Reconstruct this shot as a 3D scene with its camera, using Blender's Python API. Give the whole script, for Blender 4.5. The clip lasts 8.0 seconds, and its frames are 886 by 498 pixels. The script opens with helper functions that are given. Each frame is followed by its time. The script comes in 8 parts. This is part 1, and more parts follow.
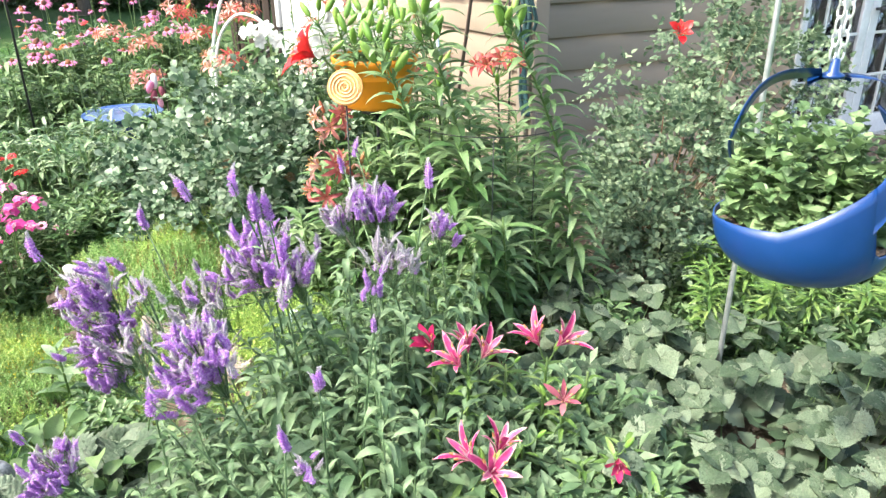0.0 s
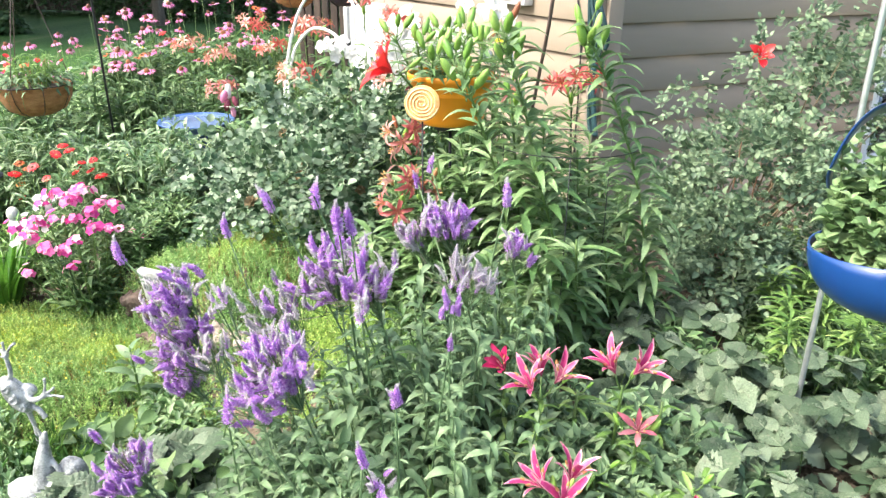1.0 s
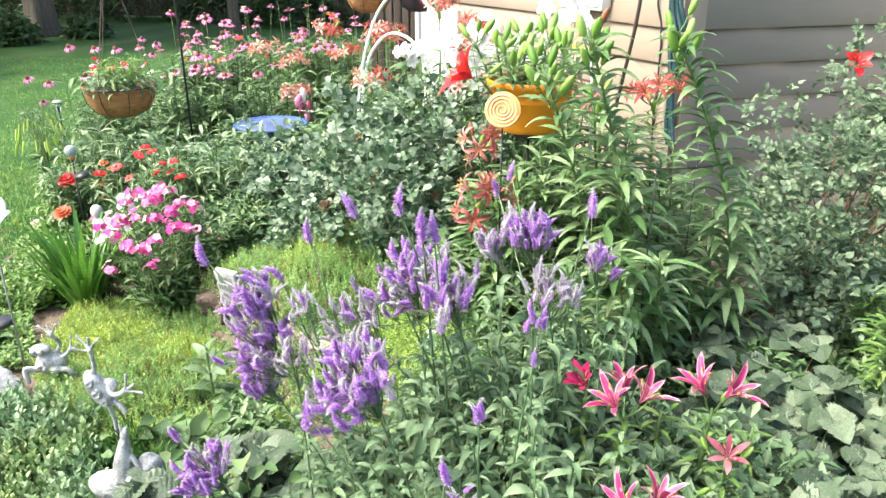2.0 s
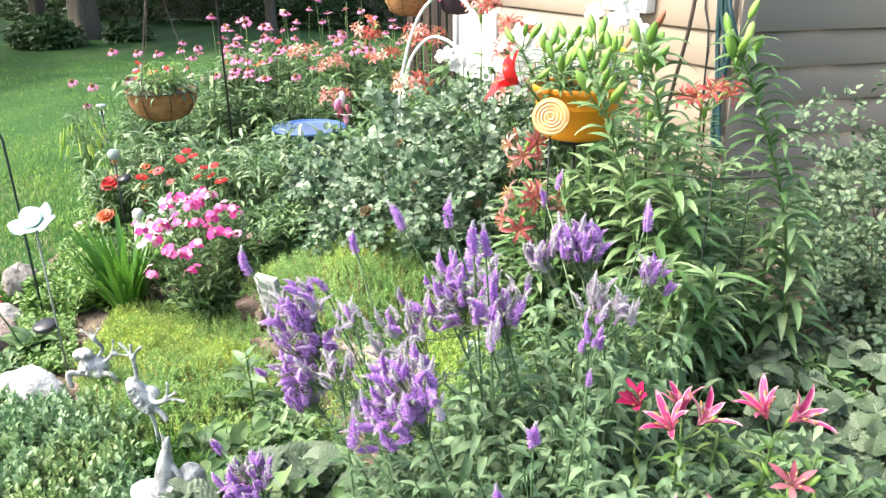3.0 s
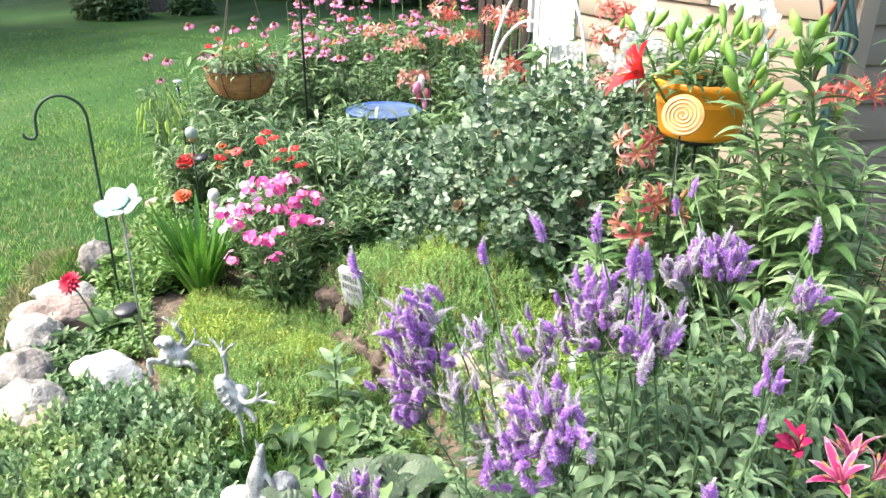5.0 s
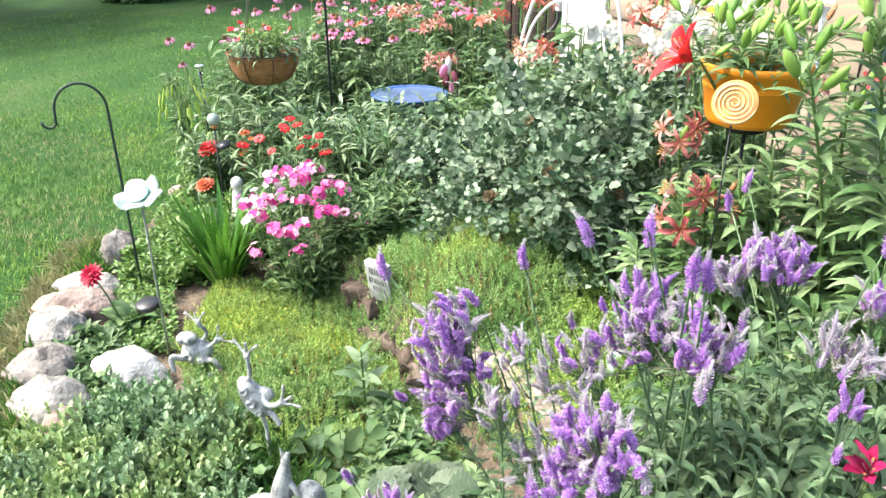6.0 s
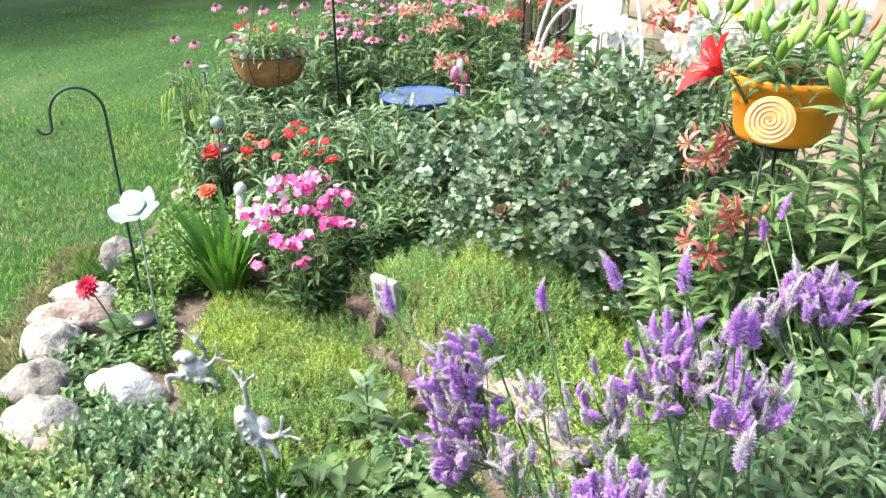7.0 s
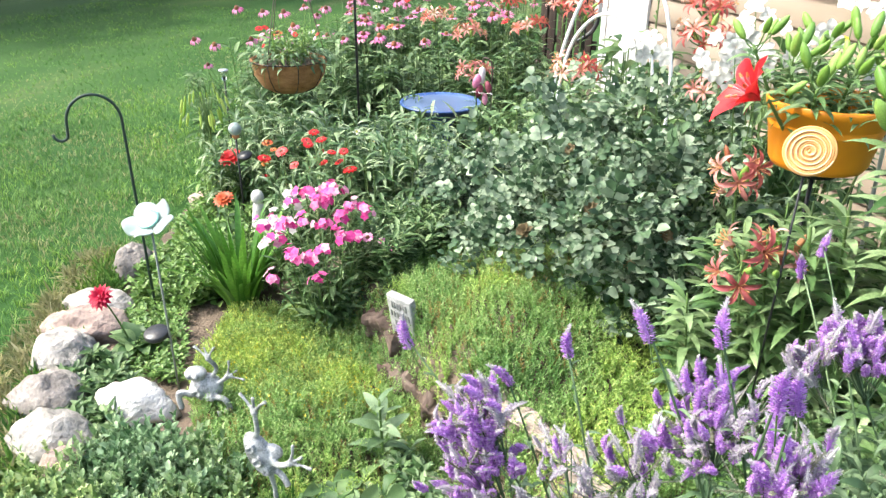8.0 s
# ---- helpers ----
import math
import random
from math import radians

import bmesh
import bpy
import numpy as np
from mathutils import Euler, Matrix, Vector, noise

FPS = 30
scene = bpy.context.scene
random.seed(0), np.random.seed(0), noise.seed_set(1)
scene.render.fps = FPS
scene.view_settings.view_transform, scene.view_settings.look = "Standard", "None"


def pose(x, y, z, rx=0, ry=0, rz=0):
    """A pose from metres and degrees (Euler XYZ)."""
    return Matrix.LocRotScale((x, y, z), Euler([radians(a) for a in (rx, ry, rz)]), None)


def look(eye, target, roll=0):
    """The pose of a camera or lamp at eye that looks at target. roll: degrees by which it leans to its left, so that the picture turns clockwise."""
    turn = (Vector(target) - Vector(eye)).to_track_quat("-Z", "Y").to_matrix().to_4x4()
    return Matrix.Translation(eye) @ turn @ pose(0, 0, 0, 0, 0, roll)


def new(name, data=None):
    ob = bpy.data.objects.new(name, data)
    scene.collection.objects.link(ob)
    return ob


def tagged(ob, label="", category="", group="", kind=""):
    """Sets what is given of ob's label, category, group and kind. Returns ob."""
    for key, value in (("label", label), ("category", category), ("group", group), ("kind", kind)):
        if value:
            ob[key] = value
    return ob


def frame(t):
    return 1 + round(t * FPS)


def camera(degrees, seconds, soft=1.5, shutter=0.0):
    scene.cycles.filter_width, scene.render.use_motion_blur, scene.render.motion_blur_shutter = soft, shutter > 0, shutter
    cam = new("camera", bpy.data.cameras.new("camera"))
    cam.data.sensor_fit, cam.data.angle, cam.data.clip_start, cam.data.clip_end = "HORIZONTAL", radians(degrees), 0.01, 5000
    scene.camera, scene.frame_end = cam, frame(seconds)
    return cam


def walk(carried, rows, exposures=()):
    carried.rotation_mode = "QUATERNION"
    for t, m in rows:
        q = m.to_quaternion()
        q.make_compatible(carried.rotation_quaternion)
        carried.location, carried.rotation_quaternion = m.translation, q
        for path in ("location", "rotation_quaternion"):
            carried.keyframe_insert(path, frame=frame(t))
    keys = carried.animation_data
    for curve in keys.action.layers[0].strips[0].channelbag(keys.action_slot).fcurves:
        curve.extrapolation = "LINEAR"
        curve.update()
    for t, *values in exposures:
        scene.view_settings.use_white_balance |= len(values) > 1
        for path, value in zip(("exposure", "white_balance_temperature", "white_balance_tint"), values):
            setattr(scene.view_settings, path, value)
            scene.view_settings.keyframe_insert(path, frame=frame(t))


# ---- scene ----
cam = camera(62.6, 8.0, soft=1.4)
PATH = [
    (0, (0.007, -0.008, 1.66), (0.007, 1.827, 0.865), -0.4),
    (0.5, (-0.027, -0.001, 1.666), (-0.095, 1.841, 0.889), -0.1),
    (1, (-0.06, 0.007, 1.665), (-0.199, 1.852, 0.907), 0.3),
    (1.5, (-0.09, 0.02, 1.655), (-0.313, 1.863, 0.912), 0.3),
    (2, (-0.12, 0.041, 1.659), (-0.422, 1.873, 0.914), -0.0),
    (2.2, (-0.129, 0.042, 1.665), (-0.453, 1.869, 0.919), -0.0),
    (3.3, (-0.211, 0.118, 1.665), (-0.617, 1.931, 0.924), -0.2),
    (3.5, (-0.248, 0.133, 1.668), (-0.667, 1.942, 0.924), 0.2),
    (4, (-0.328, 0.168, 1.666), (-0.787, 1.961, 0.909), 1.0),
    (4.5, (-0.387, 0.196, 1.665), (-0.862, 1.982, 0.898), 1.1),
    (4.7, (-0.4, 0.2, 1.66), (-0.88, 1.982, 0.89), 1.0),
    (5.8, (-0.457, 0.318, 1.667), (-1.006, 2.048, 0.827), -0.1),
    (6, (-0.475, 0.336, 1.657), (-1.027, 2.067, 0.82), -0.1),
    (6.5, (-0.497, 0.399, 1.661), (-1.063, 2.121, 0.816), 0.1),
    (7, (-0.526, 0.482, 1.675), (-1.099, 2.198, 0.824), 0.1),
    (7.5, (-0.55, 0.547, 1.694), (-1.145, 2.254, 0.837), 0.5),
    (8, (-0.564, 0.57, 1.714), (-1.18, 2.269, 0.857), 0.7),
]
walk(cam, [(t, look(eye, target, roll)) for t, eye, target, roll in PATH], exposures=[(0.0, 2.2, 6480, 7), (2.0, 2.18, 6480, 7), (4.5, 2.1, 6440, 7), (8.0, 1.95, 6400, 7)])

# ---- light: hazy sun from the lawn's side, open sky ----
SUN_DIR = Vector((-0.6, -0.2, 0.8)).normalized()
world = bpy.data.worlds.new("sky")
scene.world = world
world.use_nodes = True
wn = world.node_tree.nodes
sky = wn.new("ShaderNodeTexSky")
sky.sky_type = "NISHITA"
sky.sun_disc = False
sky.sun_elevation = math.asin(SUN_DIR.z)
sky.sun_rotation = math.atan2(SUN_DIR.x, SUN_DIR.y)
sky.dust_density = 5.0
sky.ozone_density = 0.5
wn["Background"].inputs["Strength"].default_value = 0.15
world.node_tree.links.new(sky.outputs["Color"], wn["Background"].inputs["Color"])
sun_data = bpy.data.lights.new("sun", "SUN")
sun_data.energy = 1.46
sun_data.angle = radians(3.0)
sun_data.color = (0.97, 0.98, 0.93)
sun = new("sun", sun_data)
sun.matrix_world = look((0, 0, 30), Vector((0, 0, 30)) - SUN_DIR)

# ---- materials ----


def nodes_of(name):
    m = bpy.data.materials.new(name)
    m.use_nodes = True
    t = m.node_tree
    return m, t.nodes, t.links, t.nodes["Principled BSDF"]


def ramp(n, stops):
    r = n.new("ShaderNodeValToRGB")
    e = r.color_ramp.elements
    e[0].position, e[0].color = stops[0][0], (*stops[0][1], 1)
    e[1].position, e[1].color = stops[-1][0], (*stops[-1][1], 1)
    for p, c in stops[1:-1]:
        k = e.new(p)
        k.color = (*c, 1)
    return r


def rand_value(n, l):
    """A random value for each object and each island of its mesh."""
    info, geo, mix = n.new("ShaderNodeObjectInfo"), n.new("ShaderNodeNewGeometry"), n.new("ShaderNodeMath")
    mix.operation = "ADD"
    l.new(info.outputs["Random"], mix.inputs[0])
    l.new(geo.outputs["Random Per Island"], mix.inputs[1])
    fr = n.new("ShaderNodeMath")
    fr.operation = "FRACT"
    l.new(mix.outputs[0], fr.inputs[0])
    return fr.outputs[0]


def leafy(name, dark, mid, light, rough=0.5, through_light=0.3, scale=40.0, spots=None, bump=0.25, spec=0.4, patch=0.0):
    """Foliage or petals: colour by leaf, mottled, with light passing through."""
    m, n, l, b = nodes_of(name)
    r = ramp(n, [(0.0, dark), (0.5, mid), (1.0, light)])
    l.new(rand_value(n, l), r.inputs[0])
    tc = n.new("ShaderNodeTexCoord")
    tex = n.new("ShaderNodeTexNoise")
    tex.inputs["Scale"].default_value = scale
    tex.inputs["Detail"].default_value = 4.0
    l.new(tc.outputs["Object"], tex.inputs["Vector"])
    mx = n.new("ShaderNodeMix")
    mx.data_type, mx.blend_type = "RGBA", "MULTIPLY"
    shade = ramp(n, [(0.3, (0.68, 0.68, 0.66)), (0.7, (1.12, 1.12, 1.08))])
    l.new(tex.outputs["Fac"], shade.inputs[0])
    mx.inputs["Factor"].default_value = 1.0
    l.new(r.outputs[0], mx.inputs["A"])
    l.new(shade.outputs[0], mx.inputs["B"])
    out = mx.outputs["Result"]
    if patch:
        t3 = n.new("ShaderNodeTexNoise")
        t3.inputs["Scale"].default_value = patch
        t3.inputs["Detail"].default_value = 3.0
        l.new(tc.outputs["Object"], t3.inputs["Vector"])
        k3 = ramp(n, [(0.35, (0.55, 0.68, 0.6)), (0.5, (1.0, 1.0, 1.0)), (0.62, (1.3, 1.18, 0.85))])
        l.new(t3.outputs["Fac"], k3.inputs[0])
        m3 = n.new("ShaderNodeMix")
        m3.data_type, m3.blend_type = "RGBA", "MULTIPLY"
        m3.inputs["Factor"].default_value = 1.0
        l.new(out, m3.inputs["A"])
        l.new(k3.outputs[0], m3.inputs["B"])
        out = m3.outputs["Result"]
    if spots:
        t2 = n.new("ShaderNodeTexNoise")
        t2.inputs["Scale"].default_value = scale * 0.35
        t2.inputs["Detail"].default_value = 6.0
        l.new(tc.outputs["Object"], t2.inputs["Vector"])
        k = ramp(n, [(0.55, (0, 0, 0)), (0.85, (1, 1, 1))])
        l.new(t2.outputs["Fac"], k.inputs[0])
        m2 = n.new("ShaderNodeMix")
        m2.data_type = "RGBA"
        l.new(k.outputs[0], m2.inputs["Factor"])
        l.new(out, m2.inputs["A"])
        m2.inputs["B"].default_value = (*spots, 1)
        out = m2.outputs["Result"]
    l.new(out, b.inputs["Base Color"])
    b.inputs["Roughness"].default_value = rough
    b.inputs["Specular IOR Level"].default_value = spec
    bp = n.new("ShaderNodeBump")
    bp.inputs["Strength"].default_value = bump
    bp.inputs["Distance"].default_value = 0.004
    l.new(tex.outputs["Fac"], bp.inputs["Height"])
    l.new(bp.outputs[0], b.inputs["Normal"])
    tr = n.new("ShaderNodeBsdfTranslucent")
    l.new(out, tr.inputs["Color"])
    ms = n.new("ShaderNodeMixShader")
    ms.inputs[0].default_value = through_light
    l.new(b.outputs[0], ms.inputs[1])
    l.new(tr.outputs[0], ms.inputs[2])
    l.new(ms.outputs[0], n["Material Output"].inputs["Surface"])
    return m


def solid(name, stops, scale=8.0, rough=0.6, metal=0.0, bump=0.3, dist=0.01, fine=6.0, stretch=(1, 1, 1), spec=0.5, vary=0.25, coat=0.0):
    """Stone, wood, paint, metal: two scales of noise over a ramp of colours, with relief."""
    m, n, l, b = nodes_of(name)
    tc, mp = n.new("ShaderNodeTexCoord"), n.new("ShaderNodeMapping")
    mp.inputs["Scale"].default_value = stretch
    l.new(tc.outputs["Object"], mp.inputs["Vector"])
    big, small = n.new("ShaderNodeTexNoise"), n.new("ShaderNodeTexNoise")
    big.inputs["Scale"].default_value, big.inputs["Detail"].default_value = scale, 5.0
    small.inputs["Scale"].default_value, small.inputs["Detail"].default_value = scale * fine, 6.0
    info = n.new("ShaderNodeObjectInfo")
    for t in (big, small):
        t.noise_dimensions = "4D"
        mul = n.new("ShaderNodeMath")
        mul.operation = "MULTIPLY"
        mul.inputs[1].default_value = 17.0
        l.new(info.outputs["Random"], mul.inputs[0])
        l.new(mul.outputs[0], t.inputs["W"])
        l.new(mp.outputs[0], t.inputs["Vector"])
    mixf = n.new("ShaderNodeMix")
    mixf.inputs["Factor"].default_value = 0.4
    l.new(big.outputs["Fac"], mixf.inputs["A"])
    l.new(small.outputs["Fac"], mixf.inputs["B"])
    r = ramp(n, stops)
    l.new(mixf.outputs["Result"], r.inputs[0])
    hsv = n.new("ShaderNodeHueSaturation")
    mr = n.new("ShaderNodeMapRange")
    mr.inputs["To Min"].default_value, mr.inputs["To Max"].default_value = 1 - vary, 1 + vary
    l.new(info.outputs["Random"], mr.inputs["Value"])
    l.new(mr.outputs[0], hsv.inputs["Value"])
    l.new(r.outputs[0], hsv.inputs["Color"])
    l.new(hsv.outputs[0], b.inputs["Base Color"])
    rr = n.new("ShaderNodeMapRange")
    rr.inputs["To Min"].default_value, rr.inputs["To Max"].default_value = max(0.03, rough - 0.12), min(1, rough + 0.12)
    l.new(small.outputs["Fac"], rr.inputs["Value"])
    l.new(rr.outputs[0], b.inputs["Roughness"])
    b.inputs["Metallic"].default_value = metal
    b.inputs["Specular IOR Level"].default_value = spec
    b.inputs["Coat Weight"].default_value = coat
    bp = n.new("ShaderNodeBump")
    bp.inputs["Strength"].default_value, bp.inputs["Distance"].default_value = bump, dist
    l.new(mixf.outputs["Result"], bp.inputs["Height"])
    l.new(bp.outputs[0], b.inputs["Normal"])
    return m


def tone(c, k):
    return tuple(v * k for v in c)


def plain(name, c, **kw):
    return solid(name, [(0.3, tone(c, 0.8)), (0.7, tone(c, 1.15))], **kw)


# foliage
LILY = leafy("lily leaf", (0.065, 0.14, 0.045), (0.15, 0.25, 0.095), (0.32, 0.43, 0.22), rough=0.38)
LILY_DARK = leafy("dark lily leaf", (0.05, 0.12, 0.03), (0.09, 0.195, 0.045), (0.16, 0.29, 0.085), rough=0.45)
STEM = leafy("green stem", (0.07, 0.13, 0.03), (0.11, 0.19, 0.05), (0.15, 0.22, 0.08), through_light=0.05)
STEM_DARK = leafy("dark stem", (0.02, 0.03, 0.015), (0.03, 0.04, 0.02), (0.05, 0.05, 0.03), through_light=0.0)
BUD = leafy("lily bud", (0.12, 0.25, 0.04), (0.19, 0.34, 0.06), (0.31, 0.45, 0.11), through_light=0.15, rough=0.4)
BUD_RED = leafy("red lily bud", (0.24, 0.07, 0.03), (0.33, 0.11, 0.05), (0.4, 0.2, 0.09), through_light=0.15)
SALVIA = leafy("grey green leaf", (0.068, 0.128, 0.057), (0.138, 0.222, 0.107), (0.255, 0.35, 0.192), rough=0.55)
PURPLE = leafy("purple floret", (0.4, 0.17, 0.6), (0.58, 0.3, 0.76), (0.75, 0.54, 0.87), rough=0.7, through_light=0.45, spec=0.2)
PALE_TIP = leafy("pale floret", (0.4, 0.32, 0.45), (0.48, 0.44, 0.5), (0.56, 0.56, 0.53), rough=0.7, through_light=0.3)
SEED = leafy("seed head", (0.16, 0.17, 0.1), (0.26, 0.26, 0.19), (0.42, 0.4, 0.36), rough=0.8)
DUSTY = leafy("dusty broad leaf", (0.035, 0.065, 0.032), (0.09, 0.137, 0.077), (0.22, 0.275, 0.185), rough=0.55, spots=(0.19, 0.2, 0.14), scale=14, bump=0.5)
MINT = leafy("mint leaf", (0.085, 0.155, 0.06), (0.165, 0.265, 0.11), (0.3, 0.41, 0.2), rough=0.55)
BROAD = leafy("broad green leaf", (0.05, 0.11, 0.035), (0.105, 0.19, 0.065), (0.22, 0.32, 0.13), rough=0.5)
POD_GREEN = leafy("yellow green pod", (0.34, 0.5, 0.08), (0.46, 0.6, 0.13), (0.56, 0.66, 0.2), rough=0.5, through_light=0.35)
CANE = leafy("reddish cane", (0.1, 0.07, 0.035), (0.15, 0.12, 0.06), (0.2, 0.1, 0.06), through_light=0.0, rough=0.6)
WILT = leafy("wilted leaf", (0.1, 0.07, 0.035), (0.16, 0.115, 0.055), (0.25, 0.2, 0.11), rough=0.8)
SHOOT = leafy("lily shoot leaf", (0.076, 0.152, 0.032), (0.14, 0.245, 0.056), (0.26, 0.36, 0.115), rough=0.42)
LIME = leafy("yellow green leaf", (0.08, 0.17, 0.035), (0.145, 0.26, 0.06), (0.25, 0.37, 0.11), rough=0.45)
SEDUM = leafy("creeping sedum", (0.15, 0.29, 0.075), (0.28, 0.45, 0.13), (0.46, 0.58, 0.24), rough=0.5, through_light=0.42, patch=2.5)
SEDUM_YEL = leafy("yellow sedum", (0.13, 0.25, 0.06), (0.26, 0.4, 0.1), (0.46, 0.53, 0.15), rough=0.5, patch=2.5)
SEDUM_RUST = leafy("rusty sedum", (0.22, 0.16, 0.05), (0.32, 0.22, 0.07), (0.3, 0.3, 0.09), rough=0.6)
YELLOW = leafy("yellow petal", (0.6, 0.5, 0.03), (0.75, 0.62, 0.04), (0.8, 0.7, 0.1))
THYME = leafy("small grey leaf", (0.095, 0.18, 0.08), (0.21, 0.33, 0.16), (0.42, 0.53, 0.34), rough=0.5, patch=2.5)
ROSE = leafy("rose leaf", (0.028, 0.065, 0.03), (0.095, 0.165, 0.082), (0.38, 0.46, 0.33), rough=0.5, spec=0.35)
SHRUB = leafy("shrub leaf", (0.052, 0.098, 0.052), (0.115, 0.175, 0.096), (0.245, 0.32, 0.19), rough=0.5)
MEADOW = leafy("perennial leaf", (0.045, 0.1, 0.032), (0.1, 0.185, 0.062), (0.26, 0.36, 0.17), rough=0.5)
LANCE = leafy("long leaf", (0.05, 0.11, 0.038), (0.12, 0.21, 0.082), (0.37, 0.46, 0.27), rough=0.4)
IRIS = leafy("strap leaf", (0.045, 0.14, 0.018), (0.085, 0.225, 0.028), (0.16, 0.34, 0.05), rough=0.4)
GRASS = leafy("grass blade", (0.052, 0.138, 0.027), (0.112, 0.242, 0.048), (0.24, 0.365, 0.095), rough=0.6, patch=1.2)
DRY = leafy("dry grass blade", (0.23, 0.24, 0.1), (0.33, 0.32, 0.155), (0.43, 0.4, 0.23), rough=0.8)
TREE_LEAF = leafy("tree leaf", (0.03, 0.07, 0.02), (0.05, 0.1, 0.03), (0.08, 0.15, 0.05), rough=0.5)
# petals
PINK = leafy("pink lily petal", (0.4, 0.022, 0.13), (0.52, 0.045, 0.19), (0.6, 0.14, 0.28), rough=0.45, scale=60)
PINK_EDGE = leafy("pale petal edge", (0.6, 0.18, 0.28), (0.66, 0.28, 0.36), (0.74, 0.45, 0.46), rough=0.5)
CRIMSON = leafy("deep pink petal", (0.44, 0.012, 0.09), (0.54, 0.022, 0.13), (0.6, 0.05, 0.18), rough=0.45)
PLUM = leafy("dull plum petal", (0.26, 0.05, 0.09), (0.34, 0.09, 0.13), (0.45, 0.2, 0.22), rough=0.6)
SALMON = leafy("salmon lily petal", (0.42, 0.095, 0.1), (0.56, 0.2, 0.19), (0.7, 0.42, 0.38), rough=0.5)
RED_LILY = leafy("red lily petal", (0.34, 0.028, 0.035), (0.48, 0.06, 0.06), (0.6, 0.15, 0.13), rough=0.5)
APRICOT = leafy("apricot lily petal", (0.48, 0.07, 0.06), (0.6, 0.12, 0.1), (0.74, 0.48, 0.42), rough=0.5)
SCARLET = leafy("scarlet petal", (0.52, 0.008, 0.016), (0.63, 0.015, 0.024), (0.7, 0.05, 0.045), rough=0.4)
MAGENTA = leafy("magenta floret", (0.6, 0.03, 0.24), (0.74, 0.08, 0.34), (0.8, 0.2, 0.45), rough=0.5)
ROSEPINK = leafy("light pink floret", (0.7, 0.2, 0.4), (0.76, 0.32, 0.5), (0.8, 0.5, 0.62), rough=0.5)
WHITE_PETAL = leafy("white petal", (0.52, 0.515, 0.49), (0.62, 0.615, 0.59), (0.72, 0.715, 0.7), rough=0.5)
CONE_PETAL = leafy("coneflower petal", (0.5, 0.1, 0.28), (0.62, 0.18, 0.38), (0.7, 0.35, 0.5), rough=0.5)
CONE = leafy("coneflower centre", (0.1, 0.03, 0.01), (0.17, 0.05, 0.02), (0.28, 0.1, 0.03), through_light=0, scale=300, bump=1)
RUST_PETAL = leafy("rust daisy petal", (0.45, 0.06, 0.02), (0.6, 0.12, 0.03), (0.65, 0.25, 0.05))
ANTHER = leafy("anther", (0.3, 0.12, 0.05), (0.45, 0.2, 0.08), (0.55, 0.3, 0.12), through_light=0)
# ground and stone
SOIL = solid("garden soil", [(0.25, (0.045, 0.032, 0.022)), (0.5, (0.11, 0.08, 0.055)), (0.75, (0.2, 0.15, 0.11))], scale=9, rough=0.95, bump=1.0, dist=0.03, fine=9, vary=0)
LAWN = solid("lawn", [(0.25, (0.011, 0.042, 0.006)), (0.42, (0.021, 0.066, 0.01)), (0.56, (0.039, 0.09, 0.018)), (0.66, (0.105, 0.118, 0.048))], scale=1.1, rough=0.9, bump=1.0, dist=0.03, fine=50, stretch=(1, 0.18, 1), vary=0, spec=0.2)
STONE = solid("field stone", [(0.3, (0.06, 0.052, 0.044)), (0.45, (0.17, 0.148, 0.128)), (0.55, (0.25, 0.22, 0.195)), (0.7, (0.38, 0.345, 0.31))], scale=13, rough=0.95, bump=1.0, dist=0.03, fine=5, vary=0.15)
STONE_WHITE = solid("white quartz stone", [(0.3, (0.26, 0.23, 0.2)), (0.45, (0.52, 0.49, 0.455)), (0.7, (0.7, 0.68, 0.65))], scale=13, rough=0.9, bump=1.0, dist=0.03, fine=5, vary=0.05)
STONE_PALE = solid("pale beige stone", [(0.3, (0.09, 0.08, 0.068)), (0.45, (0.25, 0.23, 0.2)), (0.55, (0.36, 0.33, 0.295)), (0.7, (0.52, 0.49, 0.45))], scale=13, rough=0.95, bump=1.0, dist=0.03, fine=5, vary=0.1)
STONE_PINK = solid("pinkish stone", [(0.3, (0.12, 0.08, 0.065)), (0.45, (0.25, 0.18, 0.15)), (0.55, (0.33, 0.25, 0.21)), (0.7, (0.43, 0.35, 0.31))], scale=11, rough=0.95, bump=1.0, dist=0.03, fine=5, vary=0.1)
PEWTER = solid("weathered pewter", [(0.3, (0.05, 0.055, 0.055)), (0.43, (0.2, 0.205, 0.2)), (0.55, (0.38, 0.385, 0.375)), (0.7, (0.6, 0.6, 0.585))], scale=30, rough=0.55, metal=0.1, bump=0.7, dist=0.006, vary=0.05)
CONCRETE = solid("cast stone", [(0.3, (0.12, 0.12, 0.115)), (0.5, (0.3, 0.3, 0.29)), (0.7, (0.44, 0.44, 0.43))], scale=34, rough=0.9, bump=0.5, dist=0.005, vary=0.05)
PALE_STONE = plain("pale cast stone", (0.62, 0.61, 0.58), scale=25, rough=0.85, bump=0.5)
LETTER_GREY = plain("weathered lettering", (0.2, 0.2, 0.195), scale=30, rough=0.9)
ROTTEN = solid("rotting wood", [(0.25, (0.02, 0.013, 0.009)), (0.45, (0.07, 0.046, 0.034)), (0.75, (0.2, 0.16, 0.13))], scale=10, rough=0.95, bump=1.0, dist=0.02, stretch=(1, 0.15, 1), vary=0.1)
